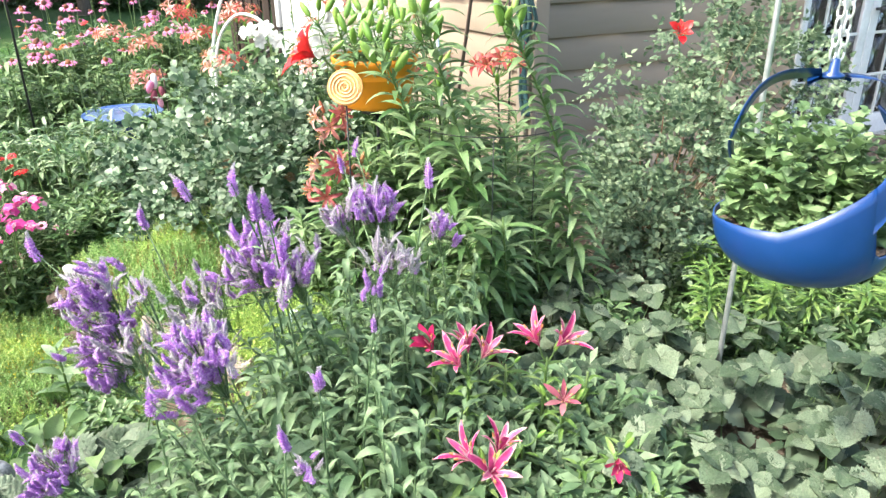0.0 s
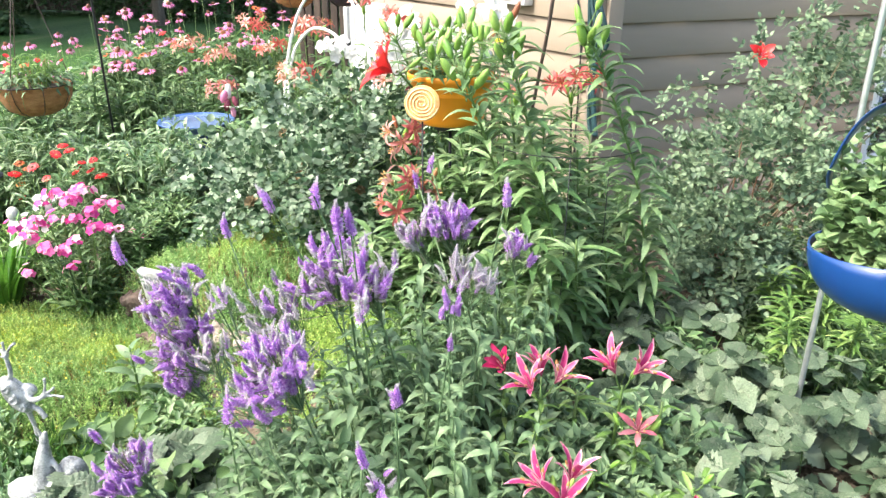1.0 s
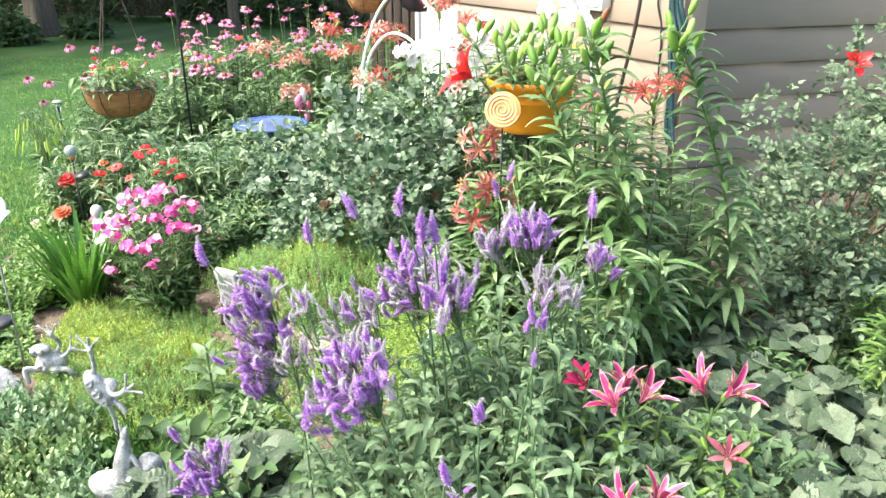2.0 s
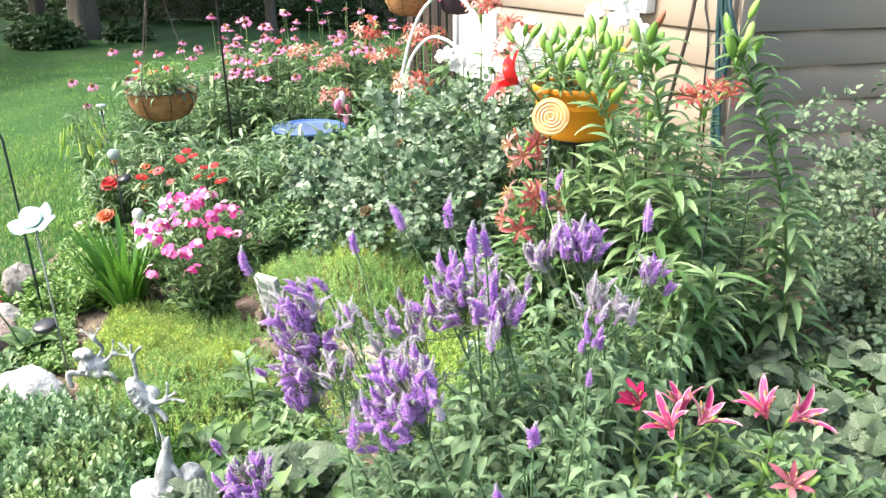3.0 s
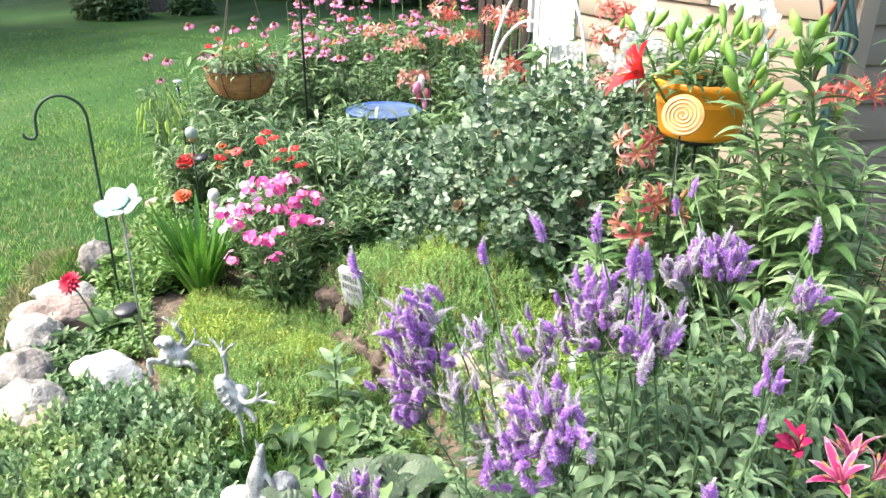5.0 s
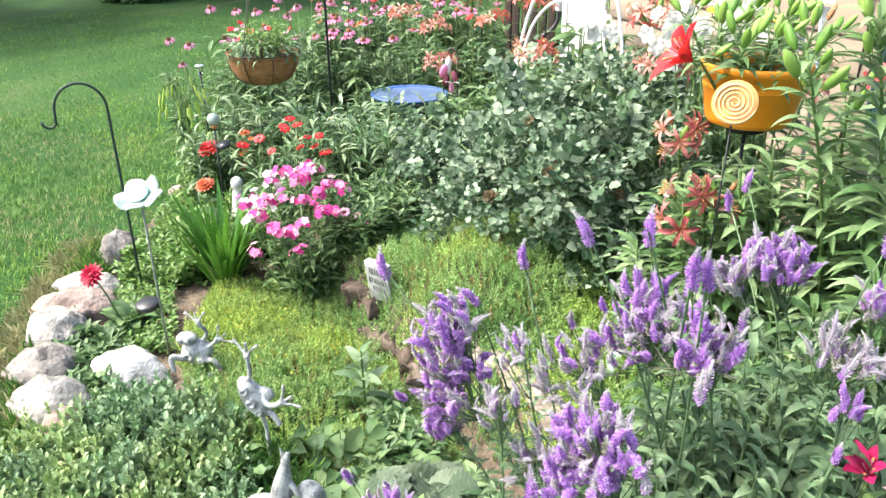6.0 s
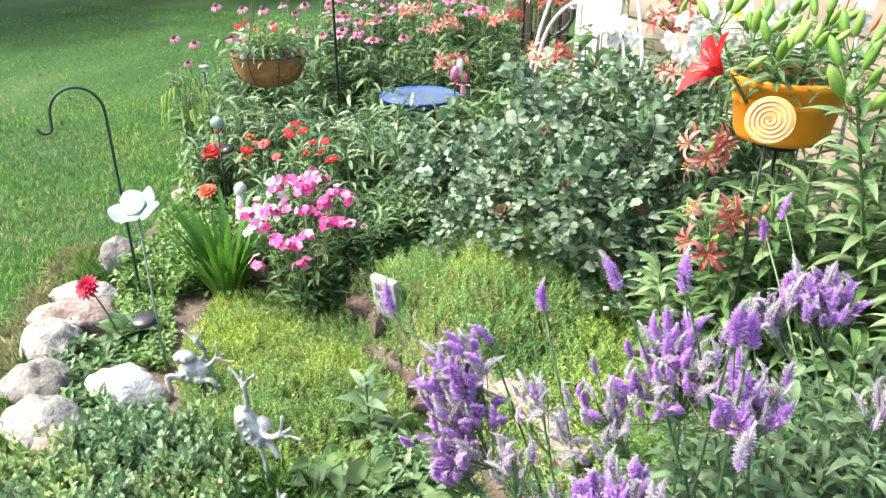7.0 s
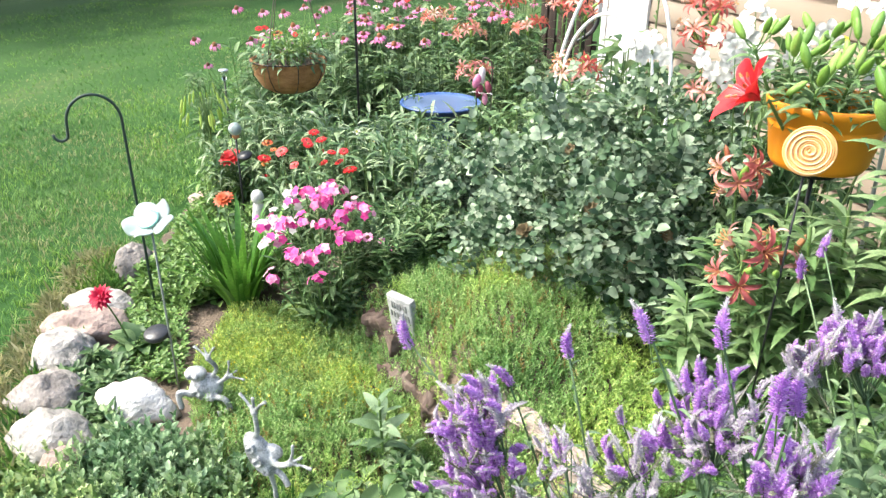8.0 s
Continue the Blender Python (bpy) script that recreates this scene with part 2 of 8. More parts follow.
SPLINTER = solid("pale splintered wood", [(0.3, (0.06, 0.045, 0.033)), (0.45, (0.24, 0.19, 0.15)), (0.7, (0.46, 0.4, 0.34))], scale=16, rough=0.95, bump=1.0, dist=0.02, fine=5, stretch=(1, 1, 3), vary=0.05)
BARK = solid("tree bark", [(0.25, (0.04, 0.03, 0.022)), (0.5, (0.1, 0.08, 0.06)), (0.75, (0.2, 0.17, 0.13))], scale=5, rough=0.95, bump=1.0, dist=0.05, stretch=(3, 3, 0.4), vary=0)
# made things
BLUE = solid("blue enamel", [(0.3, (0.002, 0.028, 0.125)), (0.7, (0.004, 0.04, 0.17))], scale=6, rough=0.36, bump=0.06, vary=0, coat=0.12)
GLAZE = solid("blue glaze", [(0.3, (0.02, 0.05, 0.16)), (0.6, (0.04, 0.095, 0.27)), (0.8, (0.12, 0.2, 0.4))], scale=9, rough=0.3, bump=0.08, vary=0, coat=0.25)
GALV = solid("galvanised steel", [(0.3, (0.4, 0.42, 0.44)), (0.7, (0.62, 0.64, 0.66))], scale=30, rough=0.35, metal=0.8, bump=0.1, vary=0)
IRON = plain("black iron", (0.012, 0.013, 0.014), scale=40, rough=0.45, metal=0.4, bump=0.2, dist=0.002, vary=0)
DARK_GREEN_IRON = plain("dark green iron", (0.012, 0.03, 0.024), scale=40, rough=0.5, bump=0.2, dist=0.002, vary=0)
WHITE_WIRE = plain("white coated wire", (0.78, 0.78, 0.77), scale=40, rough=0.45, bump=0.05, vary=0)
ORANGE = solid("orange plastic", [(0.3, (0.62, 0.2, 0.008)), (0.7, (0.74, 0.27, 0.012))], scale=5, rough=0.4, bump=0.05, vary=0)
ORANGE_LIGHT = solid("yellow orange metal", [(0.3, (0.64, 0.3, 0.09)), (0.7, (0.74, 0.39, 0.15))], scale=16, rough=0.5, bump=0.1, vary=0)
CREAM_RING = plain("pale gold enamel", (0.76, 0.56, 0.3), scale=20, rough=0.5, vary=0)
COCO = solid("coconut fibre", [(0.25, (0.12, 0.05, 0.018)), (0.5, (0.3, 0.14, 0.05)), (0.75, (0.45, 0.24, 0.1))], scale=22, rough=0.95, bump=1.0, dist=0.01, stretch=(1, 1, 2.5), vary=0.1)
PURPLE_POT = plain("dark plum plastic", (0.045, 0.03, 0.045), scale=10, rough=0.5, vary=0)
SIDING = solid("taupe siding paint", [(0.25, (0.208, 0.163, 0.118)), (0.75, (0.238, 0.191, 0.143))], scale=3, rough=0.7, bump=0.15, dist=0.003, fine=30, stretch=(1, 8, 8), vary=0.03)
TRIM = solid("taupe trim paint", [(0.25, (0.225, 0.182, 0.142)), (0.75, (0.255, 0.21, 0.168))], scale=5, rough=0.65, bump=0.1, dist=0.003, vary=0.02)
WHITE_PAINT = plain("white paint", (0.6, 0.6, 0.59), scale=6, rough=0.5, bump=0.1, dist=0.003, vary=0.02)
DOOR_GREY = plain("pale grey door paint", (0.6, 0.61, 0.63), scale=5, rough=0.5, bump=0.05, vary=0.02)
HOSE = solid("green rubber hose", [(0.3, (0.008, 0.03, 0.034)), (0.7, (0.014, 0.046, 0.05))], scale=20, rough=0.45, bump=0.2, dist=0.002, vary=0.05)
BROWN_ROD = plain("brown stake", (0.075, 0.05, 0.042), scale=20, rough=0.6, vary=0)
ROOF = plain("grey shingle", (0.1, 0.095, 0.09), scale=20, rough=0.9, vary=0.1)
FENCE = solid("weathered fence board", [(0.25, (0.07, 0.055, 0.045)), (0.5, (0.14, 0.115, 0.095)), (0.75, (0.24, 0.2, 0.17))], scale=6, rough=0.95, bump=0.6, stretch=(4, 4, 0.5), vary=0.25)
# Slat colour darkened to stand in for shade on this fence.
FENCE_SHADED = solid("slat darkened for shade", [(0.25, (0.016, 0.01, 0.007)), (0.5, (0.038, 0.025, 0.018)), (0.75, (0.07, 0.048, 0.036))], scale=6, rough=0.95, bump=0.6, stretch=(4, 4, 0.5), vary=0.25)
BLACK_PLASTIC = plain("black plastic", (0.02, 0.02, 0.022), scale=20, rough=0.4, vary=0)
CHAIN = plain("pale chain steel", (0.7, 0.7, 0.7), scale=60, rough=0.4, metal=0.6, vary=0)


def glass(name, c=(0.9, 0.95, 0.94), rough=0.08, solidness=0.0):
    m, n, l, b = nodes_of(name)
    b.inputs["Base Color"].default_value = (*c, 1)
    b.inputs["Roughness"].default_value = rough
    b.inputs["Transmission Weight"].default_value = 1.0 - solidness
    b.inputs["IOR"].default_value = 1.45
    tex = n.new("ShaderNodeTexNoise")
    tex.inputs["Scale"].default_value = 60
    bp = n.new("ShaderNodeBump")
    bp.inputs["Strength"].default_value = 0.1
    l.new(tex.outputs["Fac"], bp.inputs["Height"])
    l.new(bp.outputs[0], b.inputs["Normal"])
    return m


GLASS = glass("clear glass")
PANE = glass("window glass", (0.75, 0.8, 0.8), rough=0.03)
WATER = glass("water over blue glaze", (0.13, 0.19, 0.36), rough=0.16, solidness=0.7)
MILK_GLASS = glass("milky white glass", (0.34, 0.41, 0.37), rough=0.3, solidness=0.75)
GREEN_GLASS = glass("pale green glass", (0.2, 0.42, 0.34), rough=0.2, solidness=0.85)

# ---- mesh tools ----
rng = np.random.default_rng(11)


def mk(name, V, Q, mats, smooth=True, index=None):
    """A mesh from vertices and quads (a repeated last corner makes a triangle)."""
    V, Q = np.asarray(V, np.float32), np.asarray(Q, np.int32)
    tri = Q[:, 2] == Q[:, 3]
    me = bpy.data.meshes.new(name)
    sizes = np.where(tri, 3, 4)
    keep = np.ones_like(Q, bool)
    keep[tri, 3] = False
    loops = Q[keep]
    starts = np.concatenate([[0], np.cumsum(sizes)[:-1]])
    me.vertices.add(len(V))
    me.vertices.foreach_set("co", V.ravel())
    me.loops.add(len(loops))
    me.loops.foreach_set("vertex_index", loops)
    me.polygons.add(len(Q))
    me.polygons.foreach_set("loop_start", starts.astype(np.int32))
    if smooth:
        me.polygons.foreach_set("use_smooth", np.ones(len(Q), bool))
    for m in mats if isinstance(mats, (list, tuple)) else [mats]:
        me.materials.append(m)
    if index is not None:
        me.polygons.foreach_set("material_index", np.asarray(index, np.int32))
    me.update()
    me.validate()
    return me


def join(*parts):
    Vs, Qs, k = [], [], 0
    for V, Q in parts:
        Vs.append(np.asarray(V, float))
        Qs.append(np.asarray(Q, int) + k)
        k += len(V)
    return np.concatenate(Vs), np.concatenate(Qs)


def spread(tpl, mats):
    """Copies of a template (V, Q) under each 4x4 matrix, joined."""
    V, Q = tpl
    mats = np.asarray(mats)
    W = np.einsum("nij,vj->nvi", mats[:, :3, :3], V) + mats[:, None, :3, 3]
    F = Q[None] + (np.arange(len(mats)) * len(V))[:, None, None]
    return W.reshape(-1, 3), F.reshape(-1, 4)


def weld(V, Q):
    """Joins vertices that lie on one another."""
    key, idx = np.unique(np.round(V, 5), axis=0, return_inverse=True)
    Q = idx.ravel()[Q]
    out = []
    for f in Q:
        g = list(dict.fromkeys(f.tolist()))
        if len(g) > 2:
            out.append(g if len(g) == 4 else g + [g[2]])
    return key, np.array(out)


def unit(v):
    v = np.asarray(v, float)
    return v / max(1e-9, np.linalg.norm(v))


def aim(pos, along, up=(0, 0, 1), size=1.0, twist=0.0):
    """A 4x4 with +y along a direction, +z as near to up as may be."""
    y = unit(along)
    u = np.asarray(up, float)
    if abs(y @ unit(u)) > 0.98:
        u = np.array([0.3, 1.0, 0.1])
    x = unit(np.cross(y, u))
    z = np.cross(x, y)
    if twist:
        c, s = math.cos(twist), math.sin(twist)
        x, z = c * x + s * z, c * z - s * x
    m = np.eye(4)
    m[:3, 0], m[:3, 1], m[:3, 2], m[:3, 3] = x * size, y * size, z * size, pos
    return m


SHAPES = {
    "lance": lambda s: np.sin(np.pi * np.clip(s, 0, 1) ** 0.75) ** 0.85,
    "ovate": lambda s: np.sin(np.pi * np.clip(s, 0, 1) ** 0.62) ** 0.7,
    "round": lambda s: np.sqrt(np.clip(1 - (2 * s - 1) ** 2, 0, 1)),
    "strap": lambda s: np.clip(1.08 - s ** 3, 0.02, 1),
    "petal": lambda s: np.sin(np.pi * np.clip(s * 0.97 + 0.02, 0, 1) ** 1.15) ** 0.8,
}


def blade(length, width, segs=5, droop=0.6, fold=0.3, shape="lance", rise=0.0, wave=0.0):
    """A leaf or petal along +y that bends down by droop (radians) towards its tip."""
    V, Q = [], []
    y = z = 0.0
    a = rise
    for i in range(segs + 1):
        s = i / segs
        w = 0.5 * width * float(SHAPES[shape](np.array(s))) if i else 0.0
        wob = wave * math.sin(7 * s + 1) * w
        V += [(-w, y, z + fold * w + wob), (0, y, z), (w, y, z + fold * w - wob)]
        y += math.cos(a) * length / segs
        z += math.sin(a) * length / segs
        a -= droop / segs
    for i in range(segs):
        for j in (0, 1):
            k = 3 * i + j
            Q.append((k, k + 1, k + 4, k + 3))
    return np.array(V), np.array(Q)


def toothed(length, width, teeth=7, cup=0.42, droop=0.45):
    """A broad leaflet with a toothed edge and folded side veins, along +y."""
    V, Q = [], []
    n = teeth * 2
    for i in range(n + 1):
        s = i / n
        w = 0.5 * width * float(SHAPES["ovate"](np.array(s))) * (1.0 if i % 2 == 0 else 1.3)
        zc = -droop * length * s * s * 0.5
        vein = 0.045 * length * (1 if i % 2 else -1)
        y = s * length
        back = 0.045 * length if i % 2 else 0.0
        V += [(-w, y - back + 0.1 * w, zc + cup * w * 0.6), (-0.5 * w, y, zc + cup * w * 0.45 + vein), (0, y, zc), (0.5 * w, y, zc + cup * w * 0.45 + vein), (w, y - back + 0.1 * w, zc + cup * w * 0.6)]
    for i in range(n):
        for j in range(4):
            k = 5 * i + j
            Q.append((k, k + 1, k + 6, k + 5))
    return np.array(V), np.array(Q)


def tube(points, radii, sides=6, cap=True):
    P = np.asarray(points, float)
    n = len(P)
    R = np.full(n, radii, float) if np.isscalar(radii) else np.asarray(radii, float)
    T = np.gradient(P, axis=0)
    V = []
    ref = np.array([0.0, 0.0, 1.0]) if abs(unit(T[0])[2]) < 0.9 else np.array([1.0, 0.0, 0.0])
    a = np.linspace(0, 2 * np.pi, sides, endpoint=False)
    for i in range(n):
        t = unit(T[i])
        x = unit(ref - (ref @ t) * t)
        ref = x
        yv = np.cross(t, x)
        V.append(P[i] + R[i] * (np.cos(a)[:, None] * x + np.sin(a)[:, None] * yv))
    V = np.concatenate(V)
    Q = [(i * sides + j, i * sides + (j + 1) % sides, (i + 1) * sides + (j + 1) % sides, (i + 1) * sides + j) for i in range(n - 1) for j in range(sides)]
    if cap:
        k = len(V)
        V = np.vstack([V, P[0], P[-1]])
        e = (n - 1) * sides
        Q += [(k, (j + 1) % sides, j, j) for j in range(sides)] + [(k + 1, e + j, e + (j + 1) % sides, e + (j + 1) % sides) for j in range(sides)]
    return V, np.array(Q)


def arc(a, b, n=8, sag=0.0, bow=(0, 0, 0)):
    s = np.linspace(0, 1, n)[:, None]
    return np.asarray(a, float) * (1 - s) + np.asarray(b, float) * s + np.sin(np.pi * s) * (np.asarray(bow, float) + np.array([0, 0, -sag]))


def spin(profile, sides=32):
    """A turned form from (radius, z) pairs."""
    a = np.linspace(0, 2 * np.pi, sides, endpoint=False)
    V = np.concatenate([np.stack([r * np.cos(a), r * np.sin(a), np.full(sides, z)], 1) for r, z in profile])
    Q = [(i * sides + j, i * sides + (j + 1) % sides, (i + 1) * sides + (j + 1) % sides, (i + 1) * sides + j) for i in range(len(profile) - 1) for j in range(sides)]
    return V, np.array(Q)


def ball(c, r, sides=14, rings=9):
    r = np.broadcast_to(np.asarray(r, float), 3)
    V, Q = spin([(max(1e-4, math.sin(math.pi * i / rings)), -math.cos(math.pi * i / rings)) for i in range(rings + 1)], sides)
    return V * r + np.asarray(c, float), Q


def box(lo, hi, bevel=0.0):
    """A box with bevelled edges."""
    bm = bmesh.new()
    bmesh.ops.create_cube(bm, size=1.0)
    lo, hi = np.asarray(lo, float), np.asarray(hi, float)
    for v in bm.verts:
        v.co = Vector(((lo + hi) / 2 + np.array(v.co) * (hi - lo)).tolist())
    if bevel:
        bmesh.ops.bevel(bm, geom=bm.edges[:], offset=bevel, segments=2, affect="EDGES", profile=0.6)
    bm.verts.index_update()
    V = np.array([v.co[:] for v in bm.verts])
    Q = []
    for f in bm.faces:
        ids = [v.index for v in f.verts]
        if len(ids) == 3:
            Q.append((*ids, ids[2]))
        elif len(ids) == 4:
            Q.append(tuple(ids))
        else:
            for k in range(1, len(ids) - 1):
                Q.append((ids[0], ids[k], ids[k + 1], ids[k + 1]))
    bm.free()
    return V, np.array(Q)


def thing(name, at, label, category, group="", kind=""):
    ob = new(name)
    ob.empty_display_size = 0.05
    ob.location = at
    return tagged(ob, label, category, group, kind)


def solo(name, mesh, label, category, at=(0, 0, 0), group="", kind=""):
    ob = new(name, mesh)
    ob.location = at
    return tagged(ob, label, category, group, kind)


def part(name, mesh, parent, m=None, label=""):
    ob = new(name, mesh)
    ob.parent = parent
    if m is not None:
        ob.matrix_basis = Matrix(np.asarray(m).tolist())
    if label:
        ob["label"] = label
    return ob


def rot(axis, ang):
    return np.array(Matrix.Rotation(ang, 4, axis))


def shift(x, y, z):
    m = np.eye(4)
    m[:3, 3] = x, y, z
    return m


def smooth_curve(pts, n=4):
    """A finer curve through the points."""
    P = np.asarray(pts, float)
    out = []
    for i in range(len(P) - 1):
        p0, p1, p2, p3 = P[max(i - 1, 0)], P[i], P[i + 1], P[min(i + 2, len(P) - 1)]
        for k in range(n):
            s = k / n
            out.append(0.5 * (2 * p1 + (p2 - p0) * s + (2 * p0 - 5 * p1 + 4 * p2 - p3) * s * s + (3 * p1 - p0 - 3 * p2 + p3) * s ** 3))
    out.append(P[-1])
    return np.array(out)


# ---- the lie of the land ----
EDGE_Y = np.array([-30, 0.0, 1.2, 1.75, 1.95, 2.15, 2.4, 2.75, 3.1, 4.0, 5.0, 6.2, 7.5, 9.5, 10.0])
EDGE_X = np.array([-2.2, -2.2, -2.25, -2.38, -2.55, -2.76, -2.92, -3.06, -3.16, -3.5, -3.85, -4.35, -4.7, -4.4, -3.0])


def bed_edge(y):
    return np.interp(y, EDGE_Y, EDGE_X)


def smooth(a, b, v):
    s = np.clip((v - a) / (b - a), 0, 1)
    return s * s * (3 - 2 * s)


def height(x, y):
    """The ground's height: lawn at 0, a low bed, and a raised bed behind the log."""
    x, y = np.asarray(x, float), np.asarray(y, float)
    inside = smooth(0.0, 0.5, x - bed_edge(y)) * smooth(0.6, 0.85, y)
    d = ((x + 1.6) * 0.8 + (y - 2.77) * 0.88) / 1.19
    raised = smooth(-0.07, 0.12, d) * (1 - smooth(3.3, 4.4, y)) * (1 - 0.6 * smooth(1.6, 2.6, x))
    mound = 0.16 * np.exp(-(((x + 1.02) / 0.42) ** 2 + ((y - 2.95) / 0.5) ** 2))
    side = 0.07 * np.exp(-(((x + 1.75) / 0.4) ** 2 + ((y - 2.2) / 0.4) ** 2))
    lump = 0.012 * np.sin(5.1 * x + 1) * np.sin(4.3 * y + 2)
    return inside * (0.03 + 0.25 * raised + mound * raised + side + lump)


def on(x, y, dz=0.0):
    return (float(x), float(y), float(height(x, y)) + dz)


# ---- ground ----
def ground():
    xs = np.concatenate([-np.geomspace(400, 9, 24), np.linspace(-8.6, 4.4, 66), np.geomspace(5, 400, 20)])
    ys = np.concatenate([-np.geomspace(300, 2, 16), np.linspace(-1.5, 10, 58), np.geomspace(11, 400, 22)])
    X, Y = np.meshgrid(xs, ys)
    Z = -0.02 + 0.0 * X - 0.03 * smooth(0.0, 0.3, X - bed_edge(Y)) * (Y < 10)
    n, m = X.shape
    V = np.stack([X.ravel(), Y.ravel(), Z.ravel()], 1)
    idx = np.arange(n * m).reshape(n, m)
    Q = np.stack([idx[:-1, :-1], idx[:-1, 1:], idx[1:, 1:], idx[1:, :-1]], -1).reshape(-1, 4)
    solo("ground", mk("ground", V, Q, LAWN), "mown green lawn with dry patches", "lawn", kind="structure")
    ys = np.arange(0.62, 9.6, 0.05)
    us = np.linspace(0, 1, 190)
    Y, U = np.meshgrid(ys, us, indexing="ij")
    right = 2.3 + 2.6 * smooth(2.6, 6.0, Y)
    X = bed_edge(Y) + U * (right - bed_edge(Y))
    rim = smooth(0.62, 0.8, Y) * smooth(0.0, 0.25, right - X)
    Z = -0.03 + rim * (height(X, Y) + 0.03) - 0.012 + 0.012 * np.sin(31 * X + 3 * Y) * np.sin(27 * Y)
    V = np.stack([X.ravel(), Y.ravel(), Z.ravel()], 1)
    n, m = X.shape
    idx = np.arange(n * m).reshape(n, m)
    Q = np.stack([idx[:-1, :-1], idx[:-1, 1:], idx[1:, 1:], idx[1:, :-1]], -1).reshape(-1, 4)
    solo("garden_bed", mk("garden_bed", V, Q, SOIL), "brown soil of a raised flower bed", "soil", kind="structure")


ground()

# ---- house ----
CORNER = np.array([0.56, 4.61])
DIR_F = unit((math.cos(radians(27)), math.sin(radians(27)), 0))  # front wall, away from the corner
DIR_S = unit((math.cos(radians(124)), math.sin(radians(124)), 0))  # side wall, away from the corner
LAP, LAP_Z0 = 0.206, 0.235


def wall_basis(d, out):
    m = np.eye(4)
    m[:3, 0], m[:3, 1], m[:3, 2] = d, out, (0, 0, 1)
    m[:3, 3] = (CORNER[0], CORNER[1], 0)
    return m


OUT_F = unit(np.cross(DIR_F, (0, 0, 1)))
OUT_S = -unit(np.cross(DIR_S, (0, 0, 1)))
FRONT, SIDE = wall_basis(DIR_F, OUT_F), wall_basis(DIR_S, OUT_S)


def clapboards(parent, basis, spans, top):
    """Lapped siding boards, each one an object, over the spans (from, to, z from, z to) along the wall."""
    made = {}
    rows = int((top - LAP_Z0) / LAP)
    for i in range(-1, rows):
        z = LAP_Z0 + i * LAP
        for a, b, zl, zh in spans:
            if z + LAP < zl + 0.02 or z > zh - 0.02:
                continue
            lo, hi = max(z, zl), min(z + LAP + 0.012, zh)
            key = (a, b, round(hi - lo, 3))
            if key not in made:
                h = hi - lo
                prof = [(0.0, 0.0), (0.027, 0.0), (0.028, 0.004), (0.007, h), (0.0, h)]
                V = [(x, y, zz) for x in (a, b) for y, zz in prof]
                Q = [(k, k + 1, k + 6, k + 5) for k in range(4)] + [(0, 1, 2, 2), (0, 2, 3, 3), (0, 3, 4, 4), (5, 7, 6, 6), (5, 8, 7, 7), (5, 9, 8, 8)]
                made[key] = mk("siding_board", V, Q, SIDING, smooth=False)
            part("siding_board", made[key], parent, shift(0, 0.002, lo))


